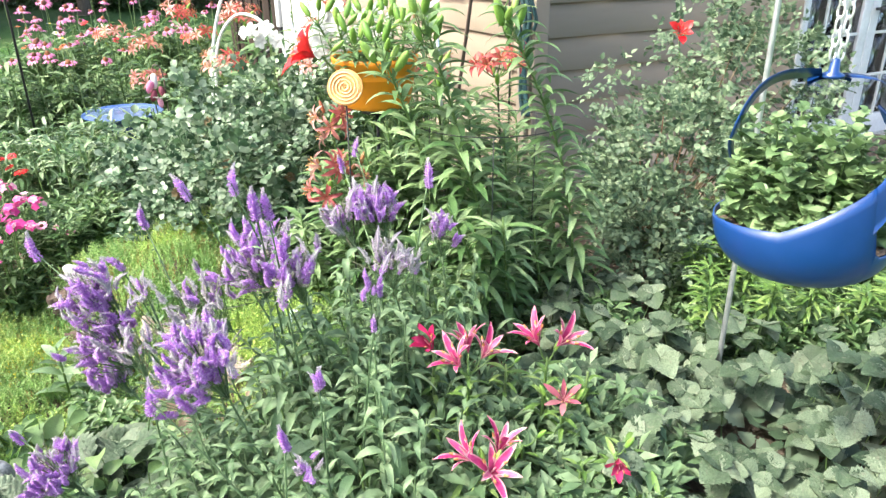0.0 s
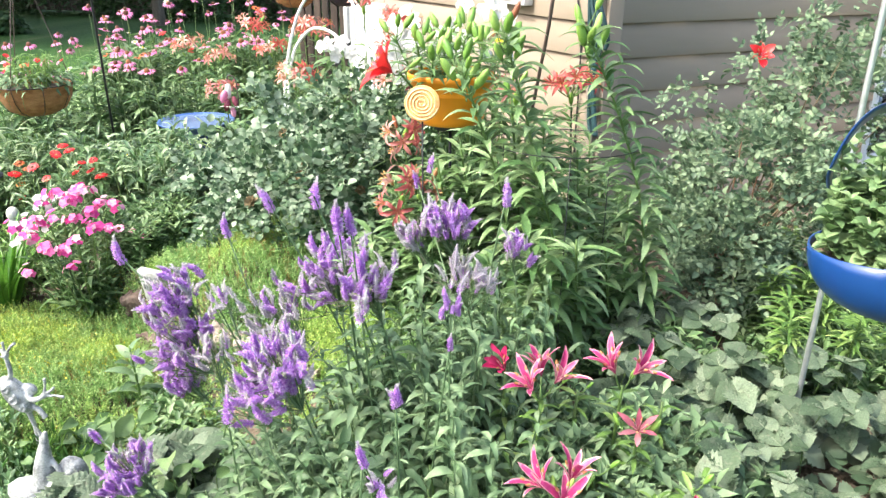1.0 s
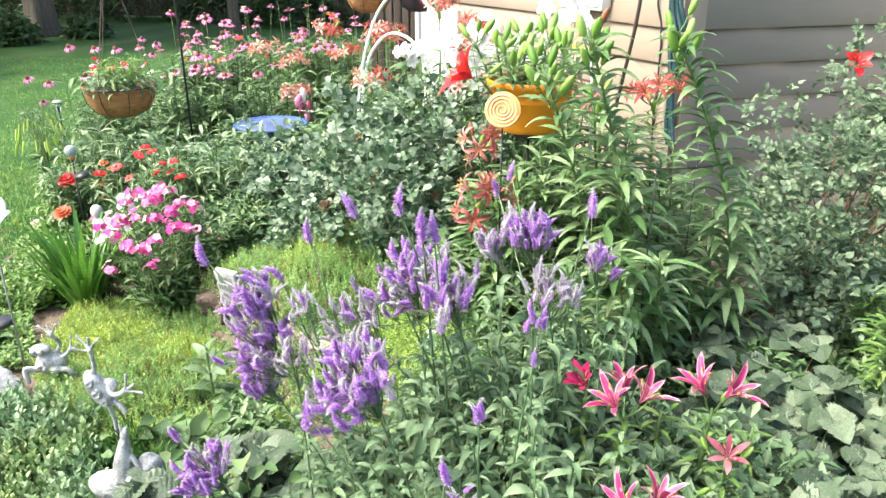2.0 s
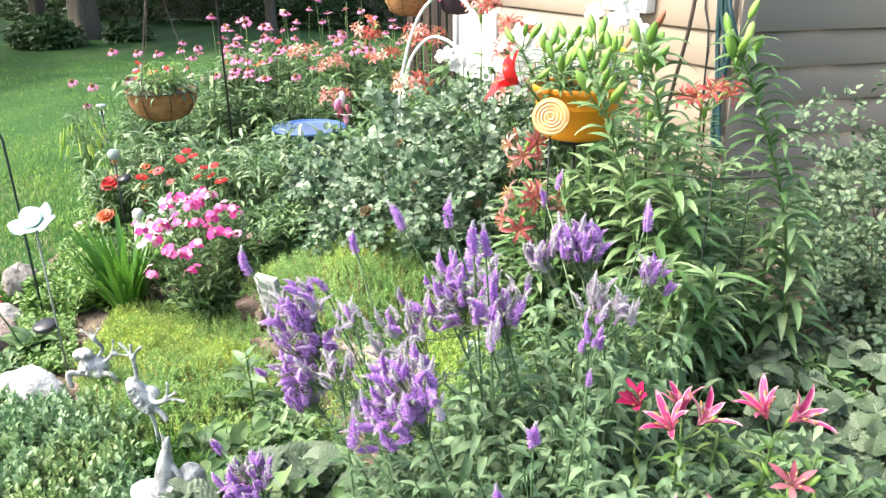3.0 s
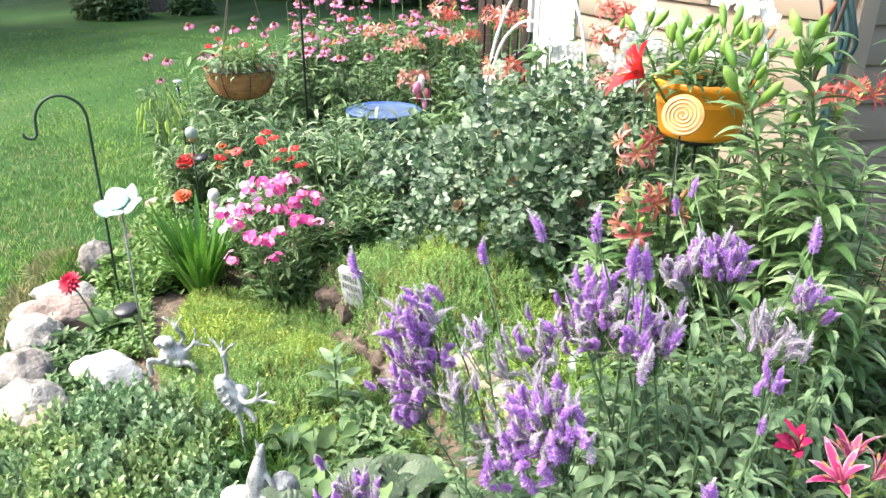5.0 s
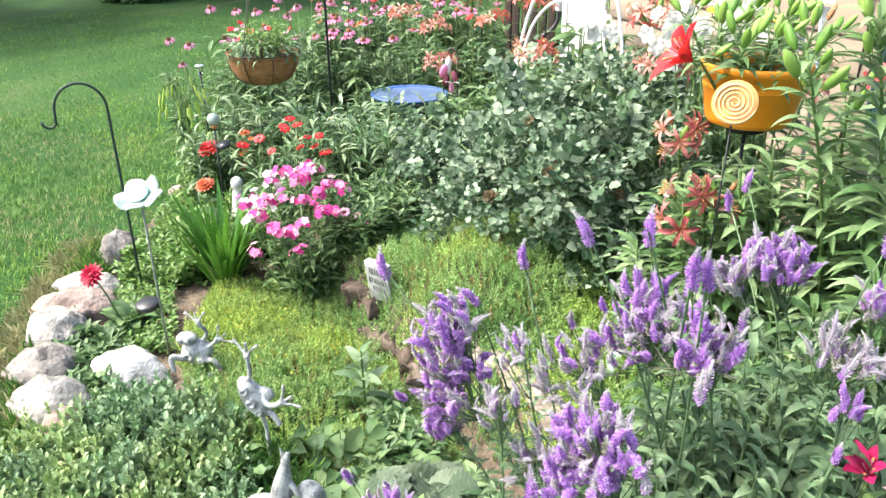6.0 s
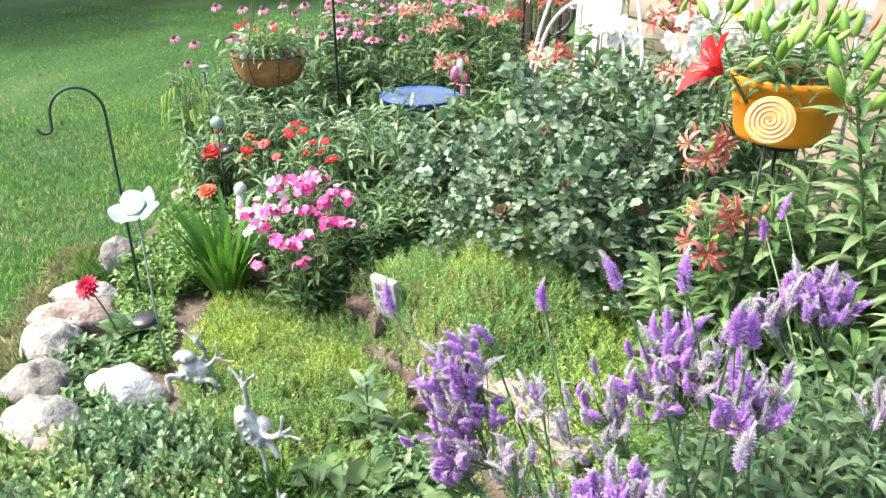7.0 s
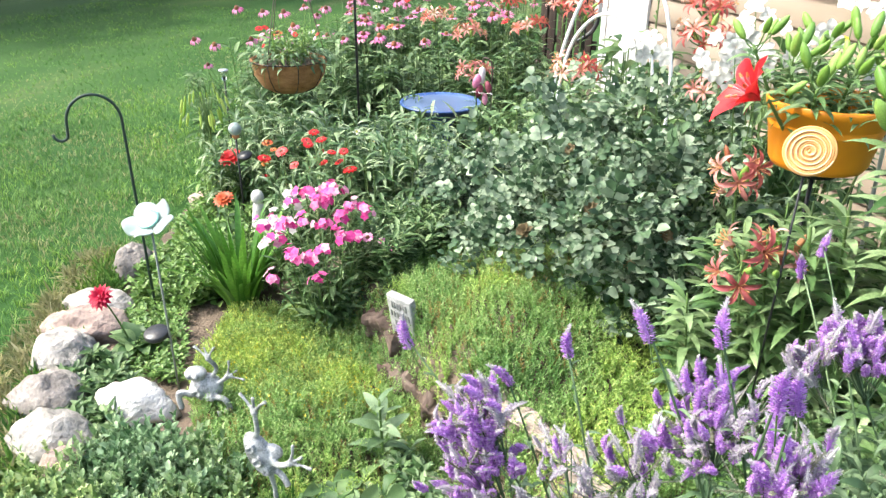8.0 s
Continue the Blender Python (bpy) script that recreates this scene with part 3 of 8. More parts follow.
def house():
    L_F, L_S, TOP = 5.2, 3.75, 2.9
    # walls with thickness; the door's opening goes through the front wall
    for name, basis, spans, label in (
        ("wall_front", FRONT, [(0.0, 2.4, 0, TOP), (4.16, L_F, 0, TOP), (2.4, 4.16, 2.1, TOP)], "taupe lap siding wall in shade"),
        ("wall_side", SIDE, [(0.0, L_S, 0, TOP)], "taupe lap siding wall in sunlight"),
    ):
        s = -1 if name == "wall_side" else 1
        body = join(*[box((a, -0.16, zl), (b, 0.0, zh)) for a, b, zl, zh in spans])
        w = new(name, mk(name, *body, SIDING, smooth=False))
        w.matrix_basis = Matrix(basis.tolist())
        tagged(w, label, "wall", kind="structure")
        cut = [(max(a, 0.105) if name == "wall_front" else max(a, 0.09), b, zl, zh) for a, b, zl, zh in spans]
        clapboards(w, basis, cut, TOP)
        part("corner_board", mk("corner_board", *box((0.0, 0.001, 0.02), (0.1 if name == "wall_front" else 0.085, 0.036, TOP), 0.003), TRIM, smooth=False), w)
        part("foundation", mk("foundation", *box((-0.0, -0.1, -0.2), (L_F if s > 0 else L_S, 0.012, 0.03), 0.004), CONCRETE, smooth=False), w)
    # white trim at the far corner of the side wall
    ws = bpy.data.objects["wall_side"]
    part("far_corner_board", mk("far_corner_board", *box((L_S, -0.1, 0), (L_S + 0.1, 0.035, TOP), 0.004), WHITE_PAINT, smooth=False), ws, label="white corner board")
    part("white_board", mk("white_board", *box((L_S - 0.78, 0.024, 0.0), (L_S - 0.06, 0.05, 1.2), 0.004), WHITE_PAINT, smooth=False), ws, label="white panel")
    spout = thing("downspout", (0, 0, 0), "pale grey downspout with a kicked-out foot at the house corner", "downspout")
    spout.matrix_basis = Matrix(SIDE.tolist())
    part("pipe", mk("pipe", *box((L_S + 0.14, 0.0, 0.78), (L_S + 0.22, 0.06, TOP), 0.01), WHITE_PAINT, smooth=False), spout)
    part("elbow", mk("elbow", *tube(smooth_curve([(L_S + 0.18, 0.03, 0.8), (L_S + 0.18, 0.035, 0.7), (L_S + 0.2, 0.09, 0.6), (L_S + 0.24, 0.2, 0.52)], 4), 0.022, 10), BLACK_PLASTIC), spout, label="dark corrugated elbow")
    part("bracket", mk("bracket", *box((L_S + 0.1, 0.0, 1.5), (L_S + 0.135, 0.065, 1.54), 0.003), WHITE_PAINT, smooth=False), spout)
    # French door in the front wall
    door = thing("door_1", (0, 0, 0), "pale grey French door with glass panes, closed", "door", kind="structure")
    door.matrix_basis = Matrix(FRONT.tolist())
    part("jamb", mk("jamb", *join(box((2.4, -0.16, 0), (2.44, 0.03, 2.1), 0.004), box((4.12, -0.16, 0), (4.16, 0.03, 2.1), 0.004), box((2.44, -0.16, 2.06), (4.12, 0.03, 2.1), 0.004)), WHITE_PAINT, smooth=False), door)
    part("threshold", mk("threshold", *box((2.44, -0.16, -0.1), (4.12, 0.06, 0.012), 0.004), CONCRETE, smooth=False), door)
    for a in (2.443, 3.283):
        b = a + 0.834
        leaf = part("door_leaf", mk("door_leaf", *join(box((a, -0.07, 0.015), (a + 0.1, -0.025, 2.05), 0.004), box((b - 0.1, -0.07, 0.015), (b, -0.025, 2.05), 0.004), box((a + 0.1, -0.07, 0.015), (b - 0.1, -0.025, 0.2), 0.003), box((a + 0.1, -0.07, 1.93), (b - 0.1, -0.025, 2.05), 0.003)), DOOR_GREY, smooth=False), door)
        x0, x1 = a + 0.1, b - 0.1
        bars = [box((x0 + (x1 - x0) * k / 3 - 0.011, -0.045, 0.2), (x0 + (x1 - x0) * k / 3 + 0.011, -0.028, 1.93), 0.002) for k in (1, 2)]
        bars += [box((x0, -0.044, 0.2 + 1.73 * k / 5 - 0.011), (x1, -0.029, 0.2 + 1.73 * k / 5 + 0.011), 0.002) for k in range(1, 5)]
        part("muntins", mk("muntins", *join(*bars), WHITE_PAINT, smooth=False), leaf)
        for i in range(3):
            for j in range(5):
                part("pane", mk("pane", *box((x0 + (x1 - x0) * i / 3 + 0.006, -0.052, 0.206 + 1.73 * j / 5), (x0 + (x1 - x0) * (i + 1) / 3 - 0.006, -0.047, 0.194 + 1.73 * (j + 1) / 5)), PANE, smooth=False), leaf)
        if a > 3:
            part("door_handle", mk("door_handle", *join(ball((a + 0.05, 0.03, 1.08), (0.028, 0.024, 0.028)), tube([(a + 0.05, -0.03, 1.08), (a + 0.05, 0.02, 1.08)], 0.012, 10)), BLACK_PLASTIC), leaf, label="dark round door knob")
    # fittings on the side wall
    ob = solo("meter_box", mk("meter_box", *join(box((0.7, 0.022, 1.325), (1.2, 0.1, 1.75), 0.012), box((0.73, 0.1, 1.35), (1.17, 0.108, 1.72), 0.006)), WHITE_PAINT, smooth=False), "white wall box on the siding", "utility box")
    ob.matrix_basis = Matrix(SIDE.tolist())
    ob = thing("garden_hose", (0, 0, 0), "coiled teal green garden hose hung at the house corner", "hose")
    ob.matrix_basis = Matrix(SIDE.tolist())
    for a, b, w in ((0.06, -0.0, 0.012), (0.1, 0.04, -0.01), (0.02, -0.01, 0.016)):
        part("loop", mk("loop", *tube(smooth_curve([(a, 0.05, 2.1), (a + w, 0.06, 1.85), (a - w, 0.05, 1.6), (a + w, 0.055, 1.4), (a - 0.03 - w, 0.045, 1.2), (b + w, 0.05, 0.95), (b - 0.02, 0.055, 0.72), (b - 0.06, 0.06, 0.6)], 5), 0.0145, 9), HOSE), ob)
    part("loop", mk("loop", *tube(smooth_curve([(0.06, 0.05, 1.6), (-0.02, 0.085, 1.42), (-0.06, 0.06, 1.28), (-0.07, 0.03, 1.18), (-0.05, 0.03, 1.12)], 4), 0.0125, 9), HOSE), ob)
    part("hook", mk("hook", *tube([(0.13, 0.022, 2.1), (0.13, 0.09, 2.08), (0.13, 0.1, 2.14)], 0.006, 8), IRON), ob)
    ob = solo("cable", mk("cable", *tube(smooth_curve([(0.24, 0.032, 2.6), (0.245, 0.032, 1.5), (0.17, 0.032, 1.17), (0.16, 0.032, 0.1)], 4), 0.006, 8), BLACK_PLASTIC), "thin black cable fixed to the siding", "cable")
    ob.matrix_basis = Matrix(SIDE.tolist())
    # plain added walls and a floor that close the house and darken its inside
    ends = [CORNER + L_S * DIR_S[:2], CORNER + L_S * DIR_S[:2] + L_F * DIR_F[:2], CORNER + L_F * DIR_F[:2]]
    for name, p, q in (("wall_back", ends[0], ends[1]), ("wall_end", ends[1], ends[2])):
        d = unit(np.append(q - p, 0.0))
        w = solo(name, mk(name, *box((0.1, 0.0, 0.0), (float(np.linalg.norm(q - p)) - 0.02, 0.15, TOP)), SIDING, smooth=False), "plain taupe house wall", "wall", kind="structure")
        m = np.eye(4)
        m[:3, 0], m[:3, 1], m[:3, 3] = d, np.cross((0, 0, 1), d) * -1, (p[0], p[1], 0)
        w.matrix_basis = Matrix(m.tolist())
    base = [CORNER, ends[2], ends[1], ends[0]]
    V = [(x, y, z) for z in (-0.1, -0.004) for x, y in base]
    solo("floor", mk("floor", V, [(3, 2, 1, 0), (4, 5, 6, 7), (0, 1, 5, 4), (1, 2, 6, 5), (2, 3, 7, 6), (3, 0, 4, 7)], ROTTEN, smooth=False), "dark wooden floor inside the house", "floor", kind="structure")
    roof = solo("roof", mk("roof", *box((-0.5, -4.5, TOP), (L_F + 0.3, 0.45, TOP + 0.14), 0.01), ROOF, smooth=False), "grey shingle roof edge", "roof", kind="structure")
    roof.matrix_basis = Matrix(FRONT.tolist())


house()
# ---- kinds of plants ----
def u(a, b):
    return float(rng.uniform(a, b))


def cyl_dir(ang, rise):
    return np.array([math.cos(ang) * math.cos(rise), math.sin(ang) * math.cos(rise), math.sin(rise)])


LILY_BLADES = [mk("leaf", *blade(1.0, w, 7, d, 0.4, "lance", r, 0.12), LILY) for d, r, w in ((1.2, 0.4, 0.18), (1.6, 0.55, 0.19), (1.9, 0.6, 0.18), (0.8, 0.2, 0.16))]
LILY_THIN = [mk("leaf", *blade(1.0, 0.085, 6, d, 0.3, "lance", r), LILY_DARK) for d, r in ((0.6, 0.25), (1.1, 0.35), (1.5, 0.4))]
LILY_SHOOT = [mk("leaf", *blade(1.0, 0.16, 6, d, 0.4, "lance", r, 0.05), SHOOT) for d, r in ((0.5, 0.1), (0.9, 0.2), (1.3, 0.3))]
LILY_PALE = [mk("leaf", *blade(1.0, 0.2, 6, d, 0.4, "lance", r, 0.1), SHOOT) for d, r in ((0.7, 0.2), (1.1, 0.3), (1.5, 0.4))]


def bud_form(r=0.17):
    V, Q = spin([(0.012, 0.0), (0.6 * r, 0.08), (0.95 * r, 0.3), (r, 0.55), (0.8 * r, 0.8), (0.35 * r, 0.95), (0.01, 1.0)], 9)
    a = np.arctan2(V[:, 1], V[:, 0])
    k = 1 + 0.1 * np.cos(3 * a)
    return np.stack([V[:, 0] * k, V[:, 2], V[:, 1] * k], 1), Q


BUD_MESH = mk("bud", *bud_form(), BUD)
BUD_RED_MESH = mk("bud", *bud_form(0.15), BUD_RED)


def stem_mesh(pts, r0, r1, mat, sides=6):
    return mk("stem", *tube(pts, np.linspace(r0, r1, len(pts)), sides), mat)


def leaves_along(root, pts, n, length, meshes, s0=0.08, s1=0.95, taper=0.5, rise=0.3, fall=0.7, start=None, joined=None):
    """Leaf objects in a spiral up a stem; joined: a template and material for leaves too far off to tell apart."""
    heap = []
    a0 = u(0, 6.28) if start is None else start
    pts = np.asarray(pts)
    for i in range(n):
        s = s0 + (s1 - s0) * (i + u(-0.3, 0.3)) / max(1, n - 1)
        f = np.clip(s, 0, 1) * (len(pts) - 1)
        k = min(int(f), len(pts) - 2)
        p = pts[k] + (f - k) * (pts[k + 1] - pts[k])
        d = cyl_dir(a0 + 2.4 * i + u(-0.3, 0.3), rise - fall * (1 - s) * u(0.4, 1.0) + u(-0.15, 0.15))
        m = aim(p, d, size=length * (1 - taper * s) * u(0.8, 1.15), twist=u(-0.3, 0.3))
        if joined:
            heap.append(m)
        else:
            part("leaf", meshes[int(rng.integers(len(meshes)))], root, m)
    if joined:
        part("foliage", mk("foliage", *spread(joined[0], heap), joined[1]), root)["kind"] = "stuff"


def striped(length, width, droop, rise, segs=8):
    """A petal with five points across, so that its edges can differ from its middle."""
    V, Q = [], []
    y = z = 0.0
    a = rise
    for i in range(segs + 1):
        w = 0.5 * width * float(SHAPES["petal"](np.array(i / segs))) if i else 0.0
        V += [(-w, y, z + 0.5 * w + 0.12 * w * math.sin(3 * i)), (-0.72 * w, y, z + 0.28 * w), (0, y, z), (0.72 * w, y, z + 0.28 * w), (w, y, z + 0.5 * w - 0.12 * w * math.sin(3 * i))]
        y += math.cos(a) * length / segs
        z += math.sin(a) * length / segs
        a -= droop / segs
    for i in range(segs):
        for j in range(4):
            k = 5 * i + j
            Q.append((k, k + 1, k + 6, k + 5))
    return np.array(V), np.array(Q)


def bloom_parts(size, petal_mat, tip_mat=None, n=6, width=0.3, droop=1.5, rise=0.75, stamens=6, anther=ANTHER):
    """The petals' mesh and the centre's mesh of a lily-like bloom that opens along +z."""
    pt = blade(size, size * width, 7, droop, 0.35, "petal", rise, 0.15)
    idx = None
    if tip_mat is not None:
        pt = striped(size, size * width, droop, rise)
        idx = [1 if (k % 4 in (0, 3) and k // 4 > 1) or k // 4 > 6 else 0 for k in range(len(pt[1]))]
    petals = mk("petal", *pt, [petal_mat] + ([tip_mat] if tip_mat else []), index=idx)
    rods = []
    for i in range(stamens):
        a = 6.28 * i / max(1, stamens) + 0.3
        e = np.array([math.cos(a) * 0.3, math.sin(a) * 0.3, 0.6]) * size
        rods.append(tube(arc((0, 0, 0), e, 6, bow=(0, 0, 0.08 * size)), np.array([0, 0.012, 0.012, 0.011, 0.04, 0.02]) * size, 5, False))
    rods.append(tube([(0, 0, 0), (0, 0, 0.3 * size), (0, 0, 0.62 * size)], np.array([0, 0.022, 0.02]) * size, 5, False))
    V, Q = weld(*join(*rods))
    low = V[Q].mean(1)[:, 2] < 0.5 * size
    centre = mk("bloom", V, Q, [PINK_EDGE, anther], index=np.where(low, 0, 1))
    # the same bloom in one piece, for blooms farther off
    ps = [spread(pt, [rot("Z", 6.2832 * i / n + u(-0.12, 0.12)) @ rot("X", u(-0.15, 0.2)) @ np.diag([k, k, k, 1])]) for i, k in ((i, 0.9 if i % 2 else 1.05) for i in range(n))]
    V2, Q2 = weld(*join(*ps, *rods))
    n_p = len(Q2) - len(Q)
    far = mk("bloom", V2, Q2, [petal_mat, anther], index=[0] * n_p + [1] * len(Q))
    return petals, centre, n, far


FACE = np.array(((1, 0, 0, 0), (0, 0, 1, 0), (0, -1, 0, 0), (0, 0, 0, 1)), float)  # turns +z into +y


def put_bloom(root, kind, p, axis, size=1.0, label="", near=True):
    """A bloom with each petal a part of it; farther off, a bloom in one piece."""
    petals, centre, n, far = kind
    m = aim(p, axis, size=size) @ FACE
    if not near:
        return part("bloom", far, root, m @ rot("Z", u(0, 6.28)), label)
    b = part("bloom", centre, root, m, label)
    for i in range(n):
        k = 0.9 if i % 2 else 1.05
        part("petal", petals, b, rot("Z", 6.2832 * i / n + u(-0.12, 0.12)) @ rot("X", u(-0.15, 0.2)) @ np.diag([k, k, k, 1]))
    return b


BLOOM_PINK = bloom_parts(0.105, PINK, PINK_EDGE, width=0.18, droop=1.0, rise=1.32)
BLOOM_CRIMSON = bloom_parts(0.08, CRIMSON, None, width=0.34, droop=0.7, rise=1.25)
BLOOM_PLUM = bloom_parts(0.07, PLUM, None, width=0.22, droop=0.6, rise=0.9)
BLOOM_SALMON = bloom_parts(0.07, SALMON, PINK_EDGE, width=0.2, droop=2.3, rise=1.2)
BLOOM_RED = bloom_parts(0.075, RED_LILY, None, width=0.2, droop=2.0, rise=1.1)
BLOOM_APRICOT = bloom_parts(0.066, APRICOT, None, width=0.21, droop=1.8, rise=0.9)
BLOOM_SCARLET = bloom_parts(0.095, SCARLET, None, width=0.46, droop=1.0, rise=1.0)
BLOOM_WHITE = bloom_parts(0.042, WHITE_PETAL, None, n=5, width=0.75, droop=0.6, rise=0.3, stamens=0)


def lily(at, top, n_leaves, leaf=0.13, meshes=LILY_BLADES, stem=STEM, buds=0, bud=0.07, red=0, blooms=(), label="tall lily with narrow green leaves", group="lilies", s0=0.08, s1=0.93, taper=0.45, r=0.006, bow=(0, 0, 0), near=True):
    """A lily: a leafy stem, with buds and blooms on short stalks at its top."""
    root = thing("lily", at, label, "lily", group)
    pts = arc((0, 0, -0.02), top, 9, bow=bow)
    part("stem", stem_mesh(pts, r, r * 0.6, stem), root)
    leaves_along(root, pts, n_leaves, leaf, meshes, s0=s0, s1=s1, taper=taper, joined=None if near else (blade(1.0, 0.1 if meshes is LILY_THIN else 0.2, 4, 1.1, 0.3, "lance", 0.35), meshes[0].materials[0]))
    top = np.asarray(top, float)
    for i in range(buds):
        a = 2.4 * i + u(-0.4, 0.4)
        base = top * (0.97 - 0.11 * i / max(1, buds))
        d = cyl_dir(a, u(0.35, 1.2))
        tip = base + d * u(0.03, 0.07)
        part("pedicel", stem_mesh(arc(base, tip, 4, bow=(0, 0, -0.008)), 0.0025, 0.002, STEM, 5), root)
        part("bud", BUD_RED_MESH if i < red else BUD_MESH, root, aim(tip, d + np.array([0, 0, u(0.2, 0.7)]), size=bud * u(0.7, 1.15)))
    for kind, off, axis, size in blooms:
        p = top + np.asarray(off, float)
        part("pedicel", stem_mesh(arc(top * 0.96, p, 4, bow=(0, 0, -0.01)), 0.003, 0.0025, STEM, 5), root)
        put_bloom(root, kind, p, axis, size, near=near)
    return root


# purple flower spikes
def spike_mesh(length, radius, bend, tip=0.25, mat=PURPLE, seed=0, n=130):
    g = np.random.default_rng(seed)
    kite = (np.array([(0, 0, 0), (-0.2, 0.6, 0.1), (0, 1.0, 0.0), (0.2, 0.6, 0.1)]), np.array([(0, 1, 2, 2), (0, 2, 3, 3)]))
    mats, pale = [], []
    for k in range(n):
        s = (k + g.uniform(0, 1)) / n
        a = 2.4 * k
        ang = bend * s
        cy, cz = length * s * math.cos(ang * 0.6), length * s * math.sin(ang * 0.6)
        rr = radius * (0.75 + 0.35 * math.sin(math.pi * min(1, s + 0.15))) * (1 - 0.45 * max(0, s - 0.6) / 0.4)
        d = np.array([math.cos(a), 0.35 + 0.5 * s, math.sin(a)])
        p = np.array([0, cy, cz]) + 0.5 * rr * unit(d)
        m = aim(p, d, up=(0, 1, 0), size=1.0, twist=g.uniform(-1, 1))
        m[:3, :3] *= rr * g.uniform(0.55, 1.35)
        mats.append(m)
        pale.append(1 if s > 1 - tip * g.uniform(0.7, 1.3) or g.uniform() < 0.05 else 0)
    V, Q = spread(kite, mats)
    s = np.array([-0.6, -0.3, 0, 0.2, 0.4, 0.6, 0.8, 1.0])
    bs = np.maximum(s, 0)
    core = tube(np.stack([0 * s, length * s * np.cos(bend * bs * 0.6), length * s * np.sin(bend * bs * 0.6)], 1), np.array([0.12, 0.14, 0.16, 0.5, 0.5, 0.45, 0.35, 0.15]) * radius, 6)
    cy = core[0][core[1]].mean(1)[:, 1] / length
    idx = np.concatenate([np.repeat(pale, 2), np.where(cy < 0.05, 2, np.where((cy > 1 - tip) & (tip > 0.1), 1, 0))])
    V, Q = join((V, Q), core)
    return mk("flower_spike", V, Q, [mat, PALE_TIP, STEM], index=idx)


SPIKES = [spike_mesh(1.0, 0.11, b, t, PURPLE, i, 330) for i, (b, t) in enumerate(((0.15, 0.2), (0.5, 0.28), (-0.4, 0.2), (0.9, 0.3), (0.35, 0.12), (-0.5, 0.25)))]
SPIKES_SLIM = [spike_mesh(1.0, 0.125, b, t, PURPLE, 60 + i, 300) for i, (b, t) in enumerate(((0.3, 0.12), (0.7, 0.2), (-0.5, 0.15), (1.1, 0.22), (0.5, 0.08), (-0.8, 0.18)))]
SPIKES_PALE = [spike_mesh(1.0, 0.115, b, t, PURPLE if i % 2 else PALE_TIP, 20 + i, 190) for i, (b, t) in enumerate(((0.4, 0.5), (0.9, 0.7), (-0.7, 0.45), (1.2, 0.8)))]


def seed_form():
    """A thin bent spike of small pods, along +y."""
    pods = [aim((0, 0.04 * k, 0.01 * k), (math.cos(2.4 * k), 0.5, math.sin(2.4 * k)), up=(0, 1, 0), size=0.1) for k in range(25)]
    kite = (np.array([(0, 0, 0), (-0.35, 0.5, 0.1), (0, 1.0, 0.0), (0.35, 0.5, 0.1)]), np.array([(0, 1, 2, 2), (0, 2, 3, 3)]))
    return join(spread(kite, pods), tube([(0, -0.3, 0), (0, 0.4, 0.1), (0, 1.0, 0.25)], [0.02, 0.025, 0.01], 5, False))


SEED_FORM = seed_form()


def leaf_heap(n, radius, tall, length, seed):
    """Leaves piled over a low dome of unit size, for the inside of a clump."""
    g = np.random.default_rng(seed)
    out = []
    for k in range(3):
        t = blade(1.0, 0.21, 4, 0.9 + 0.6 * k, 0.4, "lance", 0.2, 0.1)
        ms = []
        for i in range(n // 3):
            a, r = g.uniform(0, 6.28), radius * math.sqrt(g.uniform(0, 1))
            p = (math.cos(a) * r, math.sin(a) * r, tall * g.uniform(0.02, 0.9) * (1 - 0.35 * r * r))
            ms.append(aim(p, cyl_dir(a + g.uniform(-1, 1), g.uniform(-0.5, 0.5)), size=length * g.uniform(0.7, 1.2), twist=g.uniform(-0.5, 0.5)))
        out.append(spread(t, ms))
    return join(*out)


SALVIA_BLADES = [mk("leaf", *blade(1.0, 0.27, 6, d, 0.45, "lance", r, 0.14), SALVIA) for d, r in ((1.0, 0.2), (1.6, 0.35), (2.1, 0.45), (0.7, 0.0))]


def leafy_stems(n, radius, tall, leaf, seed):
    """Upright stems with pairs of drooping pointed leaves, joined, for the body of a clump."""
    g = np.random.default_rng(seed)
    forms = [blade(1.0, 0.26, 4, d, 0.45, "lance", 0.2, 0.15) for d in (1.0, 1.6, 2.2)]
    sets, stalks = [[], [], []], []
    for i in range(n):
        a, r = 2.4 * i, radius * math.sqrt((i + 0.5) / n)
        foot = np.array([math.cos(a) * r * 0.7, math.sin(a) * r * 0.7, -0.02])
        h = tall * g.uniform(0.6, 1.1) * (1 - 0.3 * (r / radius) ** 2)
        top = np.array([math.cos(a) * r * 1.15 + g.normal() * 0.02, math.sin(a) * r * 1.15 + g.normal() * 0.02, h])
        stalks.append(tube(arc(foot, top, 4), np.linspace(0.004, 0.002, 4), 5, False))
        m = max(4, int(h / 0.03))
        for k in range(m):
            f = 0.12 + 0.88 * (k + 0.5) / m
            for q in (0, 1):
                d = cyl_dir(1.57 * k + 3.14 * q + g.uniform(-0.4, 0.4) + i, 0.7 * f - 0.35 + g.uniform(-0.4, 0.25))
                sets[int(g.integers(3))].append(aim(foot * (1 - f) + top * f, d, size=leaf * (1.15 - 0.5 * f) * g.uniform(0.75, 1.25), twist=g.uniform(-0.4, 0.4)))
    return join(*[spread(t, ms) for t, ms in zip(forms, sets) if ms], *stalks)


SALVIA_MASS = [mk("foliage", *leafy_stems(26, 0.26, 0.44, 0.1, k), SALVIA) for k in (3, 4, 5)]


